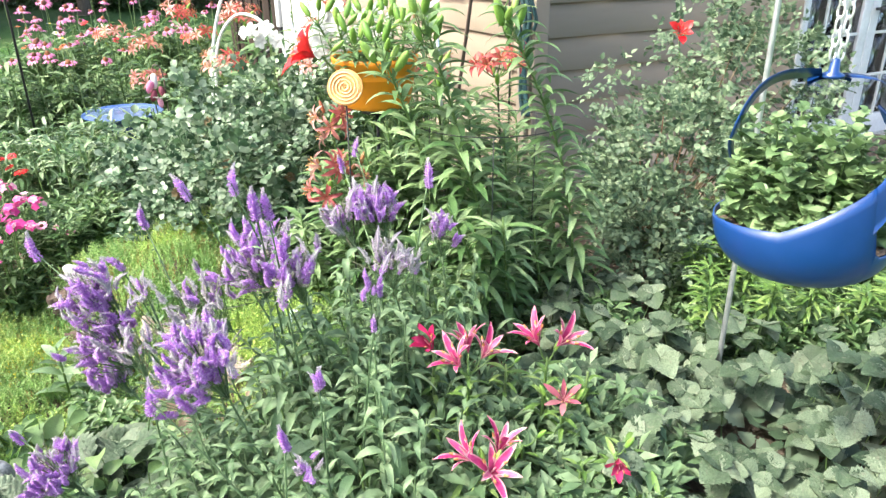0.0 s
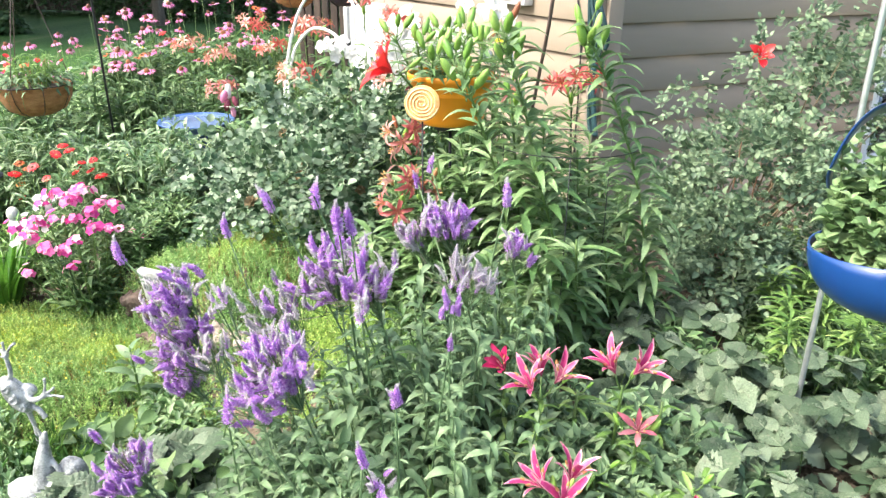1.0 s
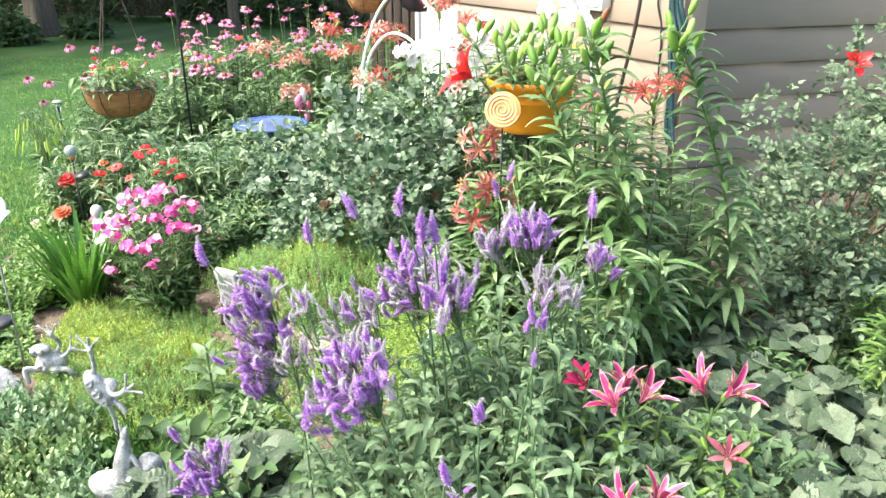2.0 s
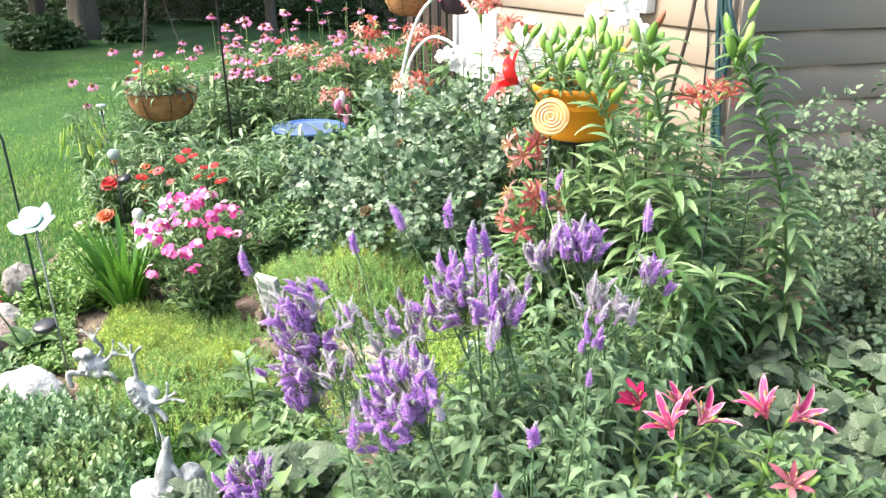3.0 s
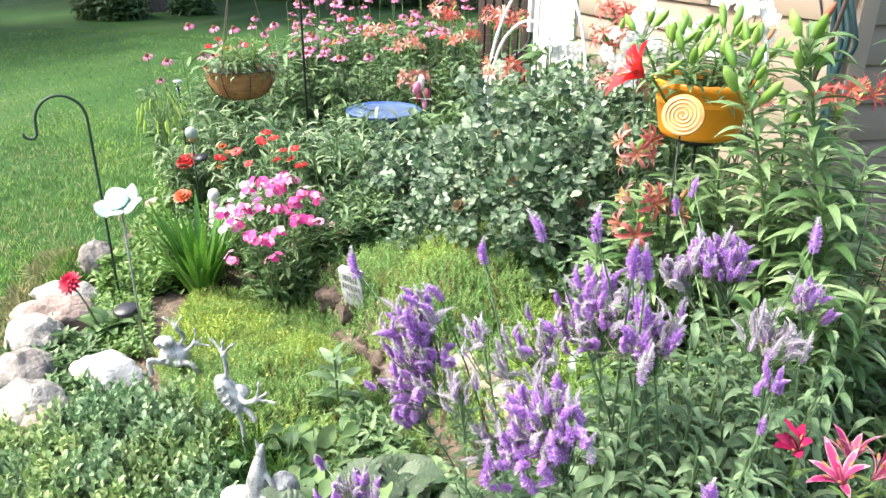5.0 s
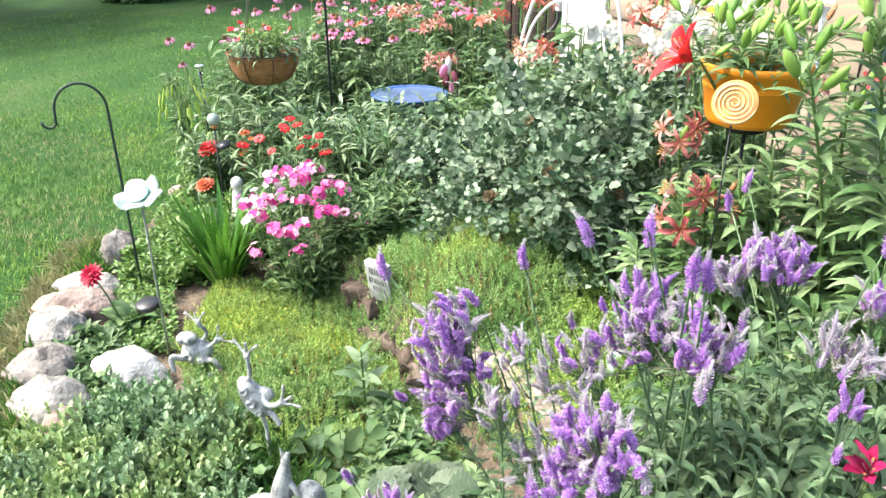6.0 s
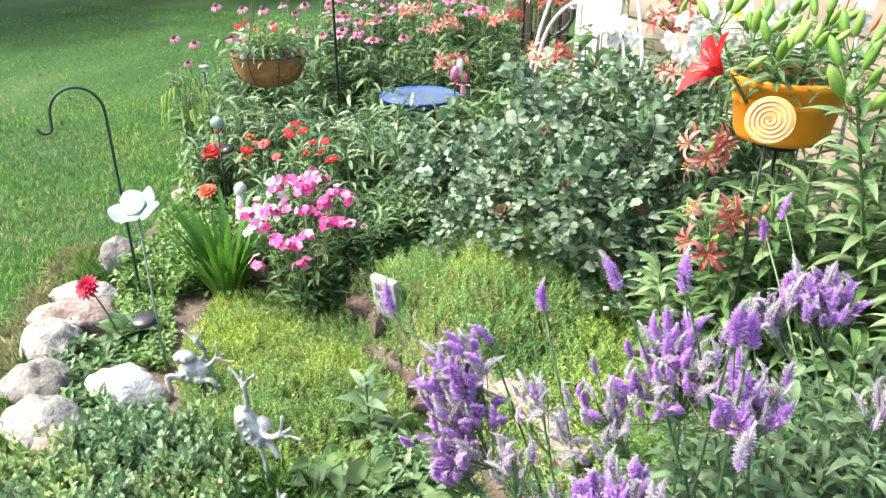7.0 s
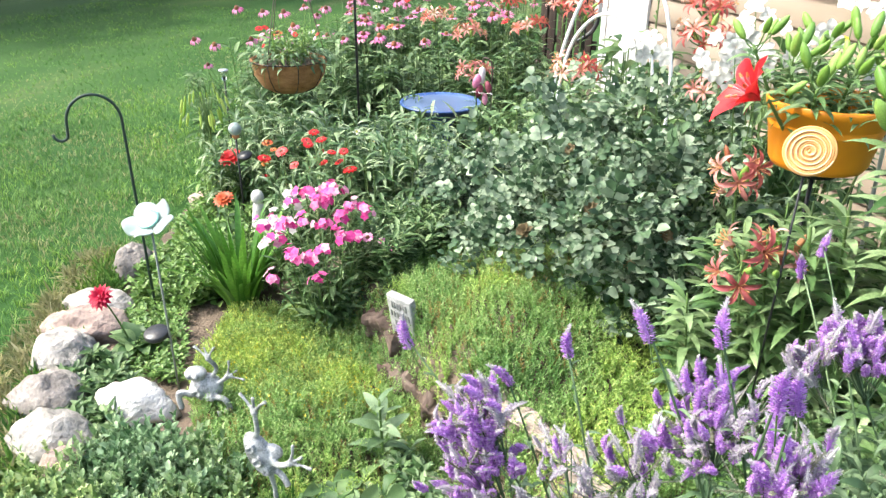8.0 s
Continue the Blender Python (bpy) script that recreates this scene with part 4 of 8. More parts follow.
def speedwell(base, heads, leaves=36, spread_r=0.16, tall=0.3, label="tall speedwell with purple flower spikes and grey green leaves"):
    """A clump of purple spikes: each head has its own stem from the base; heads are (centre, count, radius, length, pale share, tilt)."""
    base = np.asarray(base, float)
    root = thing("speedwell", base, label, "flower", "purple speedwells")
    for c, n, rad, ln, pale, tilt in heads:
        c = np.asarray(c, float) - base
        n = int(n * 1.35) if n > 4 else n
        foot = np.array([u(-0.1, 0.1), u(-0.1, 0.1), -0.02])
        lean = unit((2.0 * tilt[0], 2.0 * tilt[1], 0.8))
        hub = c - lean * rad * (1.25 if n > 4 else 0.9)
        pts = arc(foot, hub, 8, bow=(0, 0, 0.05))
        part("stem", stem_mesh(pts, 0.0032, 0.002, SALVIA), root)
        twigs = []
        leaves_along(root, pts, 60 if n > 4 else 18, 0.085, SALVIA_BLADES, 0.1, 1.0, 0.72, 0.4, 0.7, joined=(blade(1.0, 0.24, 4, 1.0, 0.4, "lance", 0.3, 0.1), SALVIA))
        e1 = unit(np.cross(lean, (0.1, 1.0, 0.2)))
        e2 = np.cross(lean, e1)
        wide = 1.5 if abs(tilt[0]) > 0.25 else 1.2
        for i in range(n):
            a, f = 2.4 * i + u(-0.3, 0.3), math.sqrt((i + 0.5) / n)
            L = ln * (u(0.5, 0.95) if n > 4 else u(0.8, 1.1))
            if n > 4:
                k = wide * f
                dome = lean * math.cos(k) + (e1 * math.cos(a) + e2 * math.sin(a)) * math.sin(k)
                d = unit(0.5 * dome + 0.55 * lean + np.array([0, 0, 0.3]) + 0.14 * rng.normal(size=3))
                foot_s = hub + dome * rad * u(0.3, 1.25) - d * L * 0.25 + 0.012 * rng.normal(size=3)
            else:
                d = unit(np.array([tilt[0] * 0.9 + u(-0.1, 0.1), tilt[1] * 0.9 + u(-0.1, 0.1), 1.0]))
                foot_s = c - d * L * 0.5 + 0.01 * rng.normal(size=3) * (n > 1)
            twigs.append(tube(arc(pts[int(rng.integers(6, 8))], foot_s, 4, bow=(0, 0, -0.006)), 0.0011, 4, False))
            pool = SPIKES_PALE if u(0, 1) < pale else (SPIKES_SLIM if n > 4 else SPIKES)
            part("flower_spike", pool[int(rng.integers(len(pool)))], root, aim(foot_s, d, size=L, twist=u(-0.9, 0.9)))
        if n > 4:
            # spent grey spikes below the open ones
            ms = []
            for i in range(n // 3):
                d = unit(lean * 0.5 + rng.normal(size=3) * 0.6 + np.array([0, 0, 0.2]))
                ms.append(aim(hub + d * rad * u(0.1, 0.8), d, size=ln * u(0.5, 0.9), twist=u(-1, 1)))
            part("flower_stalk", mk("flower_stalk", *join(*twigs), SALVIA), root)["kind"] = "stuff"
            part("seed_spike", mk("seed_spike", *spread(SEED_FORM, ms), SEED), root)["kind"] = "stuff"
    k = spread_r / 0.24
    ob = part("foliage", SALVIA_MASS[int(rng.integers(3))], root, rot("Z", u(0, 6.28)) @ np.diag([k, k, min(1.25, tall / 0.3), 1]))
    ob["kind"] = "stuff"
    for i in range(leaves):
        a, r = u(0, 6.28), spread_r * math.sqrt(u(0.02, 1))
        p = np.array([math.cos(a) * r, math.sin(a) * r, tall * u(0.45, 1.3) * (1 - 0.35 * (r / spread_r) ** 2)])
        part("leaf", SALVIA_BLADES[int(rng.integers(4))], root, aim(p, cyl_dir(a + u(-0.7, 0.7), u(-0.75, 0.25)), size=u(0.07, 0.112), twist=u(-0.4, 0.4)))
    for i in range(4):
        a, r = u(0, 6.28), spread_r * u(0.1, 0.8)
        foot = np.array([math.cos(a) * r * 0.6, math.sin(a) * r * 0.6, -0.02])
        part("stem", stem_mesh(arc(foot, foot * (1.6, 1.6, 0) + np.array([0, 0, tall * u(0.7, 1.05)]), 5), 0.004, 0.0025, STEM, 5), root)
    return root


# broad three-part leaves
def trefoil(size):
    one = toothed(size, size * 1.0)
    return join(*[spread(one, [rot("Z", a) @ rot("X", r) @ np.diag([k, k, k, 1])]) for a, r, k in ((0, 0.1, 1.05), (1.75, 0.0, 0.92), (-1.75, 0.0, 0.92))])


TREFOIL = [mk("leaf", *trefoil(1.0), DUSTY), mk("leaf", *spread(trefoil(1.0), [np.diag([0.85, 1.1, 1.4, 1])]), DUSTY)]


def broad_patch(at, pts, size, label, mat_meshes=None, lift=(0.08, 0.2)):
    """A patch of broad leaves on their own stalks; pts: offsets from at."""
    root = thing("ground_cover", at, label, "ground cover", "broad-leaved ground cover")
    pool = mat_meshes or TREFOIL
    stalks = []
    at = np.asarray(at)
    for x, y in pts:
        z0 = float(height(at[0] + x, at[1] + y)) - at[2]
        h = u(*lift)
        lean = np.array([u(-0.05, 0.05), u(-0.08, 0.03), 0])
        tip = np.array([x, y, z0 + h]) + lean
        stalks.append(tube(arc((x, y, z0 - 0.01), tip, 4), [0.0022, 0.002, 0.0018, 0.0016], 4, False))
        d = cyl_dir(u(0, 6.28), u(-0.4, 0.3))
        me = pool[int(rng.integers(len(pool)))]
        part("leaf", me, root, aim(tip, d, up=(u(-0.65, 0.55), u(-0.8, 0.25), 1), size=size * u(0.5, 1.15), twist=u(-0.35, 0.35)))
    ms = []
    for x, y in np.repeat(np.asarray(pts), 4, 0):
        x, y = x + u(-0.09, 0.09), y + u(-0.09, 0.09)
        z0 = float(height(at[0] + x, at[1] + y)) - at[2]
        ms.append(aim((x, y, z0 + u(0.015, 0.35 * lift[1])), cyl_dir(u(0, 6.28), u(-0.4, 0.3)), up=(u(-0.6, 0.5), u(-0.8, 0.3), 1), size=size * u(0.6, 1.0)))
    under = toothed(1.0, 0.95, 5, 0.3, 0.5) if pool is TREFOIL else blade(1.0, 0.6, 4, 0.6, 0.3, "ovate", 0.2, 0.15)
    part("foliage", mk("foliage", *spread(under, ms), pool[0].materials[0]), root)["kind"] = "stuff"
    part("leaf_stalk", mk("leaf_stalk", *join(*stalks), STEM), root)["kind"] = "stuff"
    return root


# low carpets of tiny leaves
def sprig(n, h, leaf, width, lean=0.6, seed=1, shape="ovate"):
    g = np.random.default_rng(seed)
    w = leaf * width * 0.5
    kite = (np.array([(0, 0, 0), (-w, 0.55 * leaf, 0.4 * w), (0, leaf, -0.1 * leaf), (w, 0.55 * leaf, 0.4 * w)]), np.array([(0, 1, 2, 2), (0, 2, 3, 3)]))
    one = blade(leaf, leaf * width, 3, 0.6, 0.45, "round", 0.35) if shape == "round" else kite
    mats = []
    for i in range(n):
        s = (i + 0.5) / n
        mats.append(aim((0.1 * h * math.sin(3 * s + seed), 0.1 * h * math.cos(2 * s), h * s), cyl_dir(2.4 * i, g.uniform(lean - 0.5, lean + 0.4)), size=g.uniform(0.7, 1.1) * (1.1 - 0.4 * s)))
    return spread(one, mats)


def carpet(name, mat, where, n, sprigs, label, size=(0.7, 1.3), sink=0.01, lift=0.0, hummock=0.012, uneven=0.0):
    """Sprigs over a stretch of ground, joined into one mesh; where(n) gives x, y."""
    xy = where(n)
    z = height(xy[:, 0], xy[:, 1]) - sink + lift + hummock * (np.sin(11 * xy[:, 0] + 2 * np.sin(7 * xy[:, 1])) * np.sin(12 * xy[:, 1] + 1) + 0.6 * np.sin(23 * xy[:, 0] + 1) * np.sin(19 * xy[:, 1])) + uneven * rng.uniform(-1, 1, len(xy))
    out = []
    pick = rng.integers(len(sprigs), size=len(xy))
    for k, tp in enumerate(sprigs):
        sel = np.flatnonzero(pick == k)
        ms = []
        for i in sel:
            m = rot("Z", u(0, 6.28)) @ rot("X", u(-0.4, 0.4))
            sc = u(*size)
            m[:3, :3] *= sc
            m[:3, 3] = xy[i, 0], xy[i, 1], z[i]
            ms.append(m)
        if ms:
            out.append(spread(tp, ms))
    V, Q = join(*out)
    return solo(name, mk(name, V, Q, mat), label, "ground cover", kind="stuff")


def in_shape(poly):
    """A sampler of points inside a polygon."""
    P = np.asarray(poly, float)
    lo, hi = P.min(0), P.max(0)

    def take(n):
        got = np.zeros((0, 2))
        while len(got) < n:
            q = rng.uniform(lo, hi, (n * 2, 2))
            inside = np.zeros(len(q), bool)
            for i in range(len(P)):
                a, b = P[i], P[i - 1]
                c = (a[1] > q[:, 1]) != (b[1] > q[:, 1])
                with np.errstate(divide="ignore", invalid="ignore"):
                    xx = (b[0] - a[0]) * (q[:, 1] - a[1]) / (b[1] - a[1]) + a[0]
                inside ^= c & (q[:, 0] < xx)
            got = np.vstack([got, q[inside]])
        return got[:n]

    return take


# shrubs of compound leaves
def compound(n_pairs, leaflet, width, length, mat, seed=0, shape="round"):
    g = np.random.default_rng(seed)
    one = blade(leaflet, leaflet * width, 4, 0.5, 0.4, shape, 0.2, 0.2)
    mats = [aim((0, length, 0), (0, 1, -0.1))]
    for i in range(n_pairs):
        y = length * (0.35 + 0.6 * i / max(1, n_pairs))
        for s in (-1, 1):
            mats.append(aim((0, y, 0), (s, 0.45, g.uniform(-0.2, 0.3)), size=g.uniform(0.85, 1.05)))
    V, Q = join(spread(one, mats), tube([(0, 0, 0), (0, length * 0.5, 0.01 * length), (0, length, 0)], 0.0012, 4, False))
    return V, Q


def shrub(name, at, blobs, n_parts, n_more, templates, mat, label, category="shrub", size=(0.8, 1.25), canes=9, cane_mat=None, inner=0.45):
    """A shrub: canes from its foot, leaves as objects on the camera's side, the rest joined. blobs: (centre, radii, weight)."""
    at = np.asarray(at, float)
    root = thing(name, at, label, category)
    meshes = [mk("leaf", *t, mat) for t in templates]
    w = np.array([b[2] for b in blobs], float)
    w /= w.sum()

    def spot():
        c, r, _ = blobs[int(rng.choice(len(blobs), p=w))]
        d = unit(rng.normal(size=3))
        return np.asarray(c, float) - at + d * np.asarray(r) * u(inner, 1.0) ** 0.6, d

    for i in range(canes):
        c, r, _ = blobs[i % len(blobs)]
        tip, _ = spot()
        foot = np.array([u(-0.08, 0.08), u(-0.08, 0.08), -0.03])
        part("cane", stem_mesh(arc(foot, tip, 7, bow=(u(-0.05, 0.05), u(-0.05, 0.05), 0.08)), 0.006, 0.002, cane_mat or STEM, 5), root)
    for i in range(n_parts):
        p, d = spot()
        if p[2] < 0.02:
            p[2] = 0.02 + u(0, 0.1)
        part("leaf", meshes[int(rng.integers(len(meshes)))], root, aim(p, d + 0.7 * rng.normal(size=3) + np.array([0, 0, -0.1]), up=(u(-0.4, 0.2), u(-0.8, 0), 1), size=u(*size), twist=u(-0.4, 0.4)))
    if n_more:
        chunks = []
        for t in templates:
            ms = []
            for i in range(n_more // len(templates)):
                p, d = spot()
                p[2] = max(p[2], 0.02)
                m = aim(p, d + 0.8 * rng.normal(size=3), up=(u(-0.4, 0.2), u(-0.8, 0), 1), size=u(*size), twist=u(-0.5, 0.5))
                ms.append(m)
            chunks.append(spread(t, ms))
        ob = part("foliage", mk("foliage", *join(*chunks), mat), root)
        ob["kind"] = "stuff"
    return root


def leaf_clump(n, tall, radius, length, width, seed, droop=(0.6, 1.6), stems=7, shape="lance", up_bias=0.5):
    """Joined leaves on upright stems, for a thick clump of perennials."""
    g = np.random.default_rng(seed)
    tpls = [blade(1.0, width, 4, g.uniform(*droop), 0.35, shape, g.uniform(0.1, 0.5), 0.1) for _ in range(4)]
    out = []
    feet = [(g.uniform(-1, 1) * radius * 0.7, g.uniform(-1, 1) * radius * 0.7) for _ in range(stems)]
    for k, t in enumerate(tpls):
        ms = []
        for i in range(n // 4):
            fx, fy = feet[int(g.integers(stems))]
            s = g.uniform(0.05, 1.0)
            lean = 0.35
            p = (fx * (1 + lean * s) + g.normal() * 0.01, fy * (1 + lean * s) + g.normal() * 0.01, tall * s)
            ms.append(aim(p, cyl_dir(g.uniform(0, 6.28), g.uniform(-0.3, 0.6) * up_bias * 2), size=length * g.uniform(0.6, 1.15) * (1.1 - 0.4 * s), twist=g.uniform(-0.4, 0.4)))
        out.append(spread(t, ms))
    stalks = [tube([(fx, fy, -0.02), (fx * 1.2, fy * 1.2, tall * 0.5), (fx * 1.35, fy * 1.35, tall)], [0.004, 0.003, 0.002], 5, False) for fx, fy in feet]
    return join(*out), join(*stalks)


def daisy(n, length, width, droop, rise, disc, disc_z):
    """Ray petals round a centre, opening along +z; the petals' form and the centre's."""
    one = blade(length, width, 3, droop, 0.2, "petal", rise)
    pet = spread(one, [rot("Z", 6.2832 * i / n + u(-0.1, 0.1)) @ shift(0, disc * 0.7, 0) for i in range(n)])
    cen = spin([(disc, -0.15 * disc_z), (disc * 0.95, 0.35 * disc_z), (disc * 0.6, 0.85 * disc_z), (0.001, disc_z)], 12)
    return pet, cen

# ---- lawn and the far end of the garden ----
def lawn_grass():
    tuft_near = join(*[spread(blade(1.0, 0.1, 2, d, 0.2, "strap", 1.2), [rot("Z", a) @ shift(0.15 * math.cos(a), 0.15 * math.sin(a), 0)]) for a, d in ((0.3, 0.7), (2.3, 1.1), (4.4, 0.9))])
    tuft_far = join(*[spread(blade(1.0, 0.16, 2, 0.6, 0.2, "strap", 1.0), [rot("Z", a) @ shift(0.25 * math.cos(a), 0.25 * math.sin(a), 0)]) for a in (0.3, 3.1)])

    def field(n, x0, x1, y0, y1, s, name, mat, patch):
        x, y = rng.uniform(x0, x1, n), rng.uniform(y0, y1, n)
        keep = x < bed_edge(y) + 0.05 * np.sin(9 * y) - 0.02
        pat = np.sin(1.7 * x + 2.2 * y) + np.sin(3.1 * y - 2.3 * x + 1) + 0.5 * rng.normal(size=n)
        keep &= pat > 0.3 if patch else pat < 1.6
        if y0 < 2:
            # the taller near blades thin out across the lawn
            keep &= rng.uniform(0, 1, n) > (y - 3.4) / 3.4
        if patch:
            # straw lies thickest along the edge of the bed
            keep &= rng.uniform(0, 1, n) > 0.2 + 0.16 * (bed_edge(y) - x)
        x, y = x[keep], y[keep]
        ms = []
        for i in range(len(x)):
            m = rot("Z", u(0, 6.28)) @ rot("X", u(-0.3, 0.3))
            m[:3, :3] *= s * u(0.6, 1.4)
            m[:3, 3] = x[i], y[i], -0.022
            ms.append(m)
        V, Q = spread(tuft_near if y0 < 2 else tuft_far, ms)
        return solo(name, mk(name, V, Q, mat), "short lawn grass" if not patch else "dry straw coloured grass in the lawn", "grass", kind="stuff")

    field(27000, -6.4, -2.2, 1.0, 6.8, 0.05, "lawn_grass", GRASS, False)
    field(14000, -6.4, -2.2, 1.0, 6.8, 0.045, "dry_grass", DRY, True)
    field(21000, -11.5, -3.2, 3.0, 12.0, 0.04, "lawn_grass", GRASS, False)
    field(9000, -7.5, -3.2, 4.6, 8.5, 0.026, "dry_grass", DRY, True)


lawn_grass()


def fence(name, a, b, h, w, label, gap=0.012, mat=FENCE):
    a, b = np.asarray(a, float), np.asarray(b, float)
    n = int(np.linalg.norm(b - a) / (w + gap))
    d = unit(b - a)
    root = thing(name, (a[0], a[1], 0), label, "fence", kind="structure")
    ang = math.atan2(d[1], d[0])
    me = [mk("board", *box((0, -0.01, 0.03), (w, 0.01, h + k), 0.004), mat, smooth=False) for k in (0.0, 0.02, -0.015)]
    for i in range(n):
        part("board", me[i % 3], root, rot("Z", ang) @ shift(i * (w + gap), u(-0.004, 0.004), 0))
    for z in (0.35, h - 0.25):
        part("rail", mk("rail", *box((0, 0.012, z), (n * (w + gap), 0.05, z + 0.09), 0.004), mat, smooth=False), root, rot("Z", ang))
    for i in range(0, n, 14):
        part("post", mk("post", *box((i * (w + gap), 0.052, -0.1), (i * (w + gap) + 0.09, 0.14, h), 0.005), mat, smooth=False), root, rot("Z", ang))


fence("fence", (-27, 23.6), (0, 18.7), 1.9, 0.135, "weathered brown wooden board fence behind the lawn")
fence("fence", (-2.4, 8.66), (-1.75, 8.35), 1.5, 0.09, "brown wooden slat fence beside the house", 0.03, FENCE_SHADED)


def tree(at, r, h, crown, n, seed, label):
    g = np.random.default_rng(seed)
    root = thing("tree", at, label, "tree")
    prof = [(r * 1.5, -0.05), (r * 1.15, 0.25), (r, 0.8), (r * 0.9, h * 0.5), (r * 0.7, h)]
    V, Q = spin(prof, 18)
    a = np.arctan2(V[:, 1], V[:, 0])
    V[:, :2] *= (1 + 0.09 * np.sin(5 * a + 1) + 0.05 * np.sin(11 * a))[:, None]
    part("trunk", mk("trunk", V, Q, BARK), root)
    tips = []
    for i in range(9):
        ang = 2.4 * i
        tip = np.array([math.cos(ang) * crown * g.uniform(0.4, 0.85), math.sin(ang) * crown * g.uniform(0.4, 0.85), h + crown * g.uniform(0.2, 0.9)])
        tips.append(tip)
        part("limb", mk("limb", *tube(arc((0, 0, h * g.uniform(0.75, 1.0)), tip, 6, bow=(0, 0, 0.4)), np.linspace(r * 0.4, r * 0.06, 6), 8), BARK), root)
    twig = join(*[spread(blade(0.17, 0.11, 2, 0.5, 0.3, "ovate"), [rot("Z", k * 1.3) @ rot("X", 0.5 * math.sin(k * 2)) @ shift(0, 0.05, 0.03 * k)]) for k in range(5)])
    ms = []
    for i in range(n):
        c = tips[int(g.integers(9))] * g.uniform(0.75, 1.05)
        p = c + g.normal(size=3) * np.array([0.9, 0.9, 0.6]) * crown * 0.3
        m = aim(p, g.normal(size=3), size=g.uniform(1.3, 2.7))
        ms.append(m)
    ob = part("crown", mk("crown", *spread(twig, ms), TREE_LEAF), root)
    ob["kind"] = "stuff"


tree((-11.9, 15.6, 0), 0.3, 3.6, 3.2, 1400, 3, "old tree with a thick grey brown trunk on the lawn")
tree((-15.5, 18.5, 0), 0.2, 3.4, 3.0, 1200, 5, "tree with a slender dark trunk by the fence")
tree((-8.2, 17.6, 0), 0.12, 3.0, 2.4, 900, 8, "small tree by the fence")
# These two stand out of view, added so their crowns shade the lawn.
tree((-22, 15.0, 0), 0.3, 3.4, 3.6, 1400, 9, "unseen broad-crowned tree added beside the lawn for its shade")
tree((-15.2, 8.8, 0), 0.28, 3.2, 3.2, 900, 12, "unseen broad-crowned tree added beside the lawn for its shade")


def bush(at, r, h, n, seed, label, mat=MEADOW):
    g = np.random.default_rng(seed)
    tw = join(*[spread(blade(0.16, 0.06, 2, 0.7, 0.3), [rot("Z", k * 1.7) @ shift(0, 0.02, 0.03 * k)]) for k in range(4)])
    ms = []
    for i in range(n):
        d = unit(g.normal(size=3))
        p = np.array([d[0] * r, d[1] * r, abs(d[2]) * h]) * g.uniform(0.6, 1.0)
        ms.append(aim(p, d + 0.5 * g.normal(size=3), size=g.uniform(0.8, 1.5)))
    solo("bush", mk("bush", *spread(tw, ms), mat), label, "shrub", at=at, kind="stuff")


bush((-11.6, 13.9, 0), 0.75, 0.55, 500, 1, "low dark green shrub at the foot of a tree", TREE_LEAF)
bush((-10.6, 15.3, 0), 0.45, 0.35, 300, 3, "low dark green shrub at the foot of a tree", TREE_LEAF)
for i, x in enumerate((-24, -21, -18, -15, -12.5, -10, -7.5, -5, -2.5)):
    bush((x, 20.6 + 0.3 * math.sin(3 * i) - 0.18 * (x + 12), 0), 1.5, 1.2 + 0.5 * math.sin(2 * i), 650, 20 + i, "dark green hedge shrub along the fence", TREE_LEAF)

# ---- coneflowers and perennials at the back of the bed ----
STALKS = {}


def clump(mat, *form):
    """A leafy clump as one mesh; its leaves and stems are also kept apart for plants with parts."""
    leaves, stalks = leaf_clump(*form)
    whole = mk("foliage", *join(leaves, stalks), mat)
    STALKS[whole.name] = mk("foliage", *leaves, mat), mk("stem", *stalks, STEM)
    return whole


CLUMPS = [clump(MEADOW, 150, 0.55, 0.16, 0.17, 0.2, k) for k in (1, 2, 3)]
CLUMPS_LONG = [clump(LANCE, 170, 0.46, 0.17, 0.18, 0.145, k, (0.7, 1.9), 8, "lance", 0.7) for k in (4, 5, 6)]
CLUMPS_LIME = [clump(LIME, 130, 0.3, 0.13, 0.12, 0.2, k) for k in (7, 8)]
CONE_HEADS = []
for droop, rise in ((0.9, 0.0), (1.3, -0.2), (0.5, 0.15)):
    pet, cen = daisy(13, 0.034, 0.012, droop, rise, 0.014, 0.02)
    CONE_HEADS.append((mk("petals", *pet, CONE_PETAL), mk("cone", *cen, CONE)))
PET_R, CEN_R = daisy(11, 0.02, 0.012, 0.3, 0.1, 0.009, 0.009)
RUST_HEAD = (mk("petals", *PET_R, RUST_PETAL), mk("cone", *CEN_R, CONE))
RED_HEAD = (mk("petals", *spread(PET_R, [np.eye(4), rot("Z", 0.3) @ shift(0, 0, 0.004) @ np.diag([0.8, 0.8, 1, 1])]), SCARLET), mk("cone", *CEN_R, CONE))
WHITE_HEAD = (mk("petals", *PET_R, WHITE_PETAL), mk("cone", *CEN_R, YELLOW))
PINK_HEAD = (mk("petals", *PET_R, ROSEPINK), mk("cone", *CEN_R, CONE))


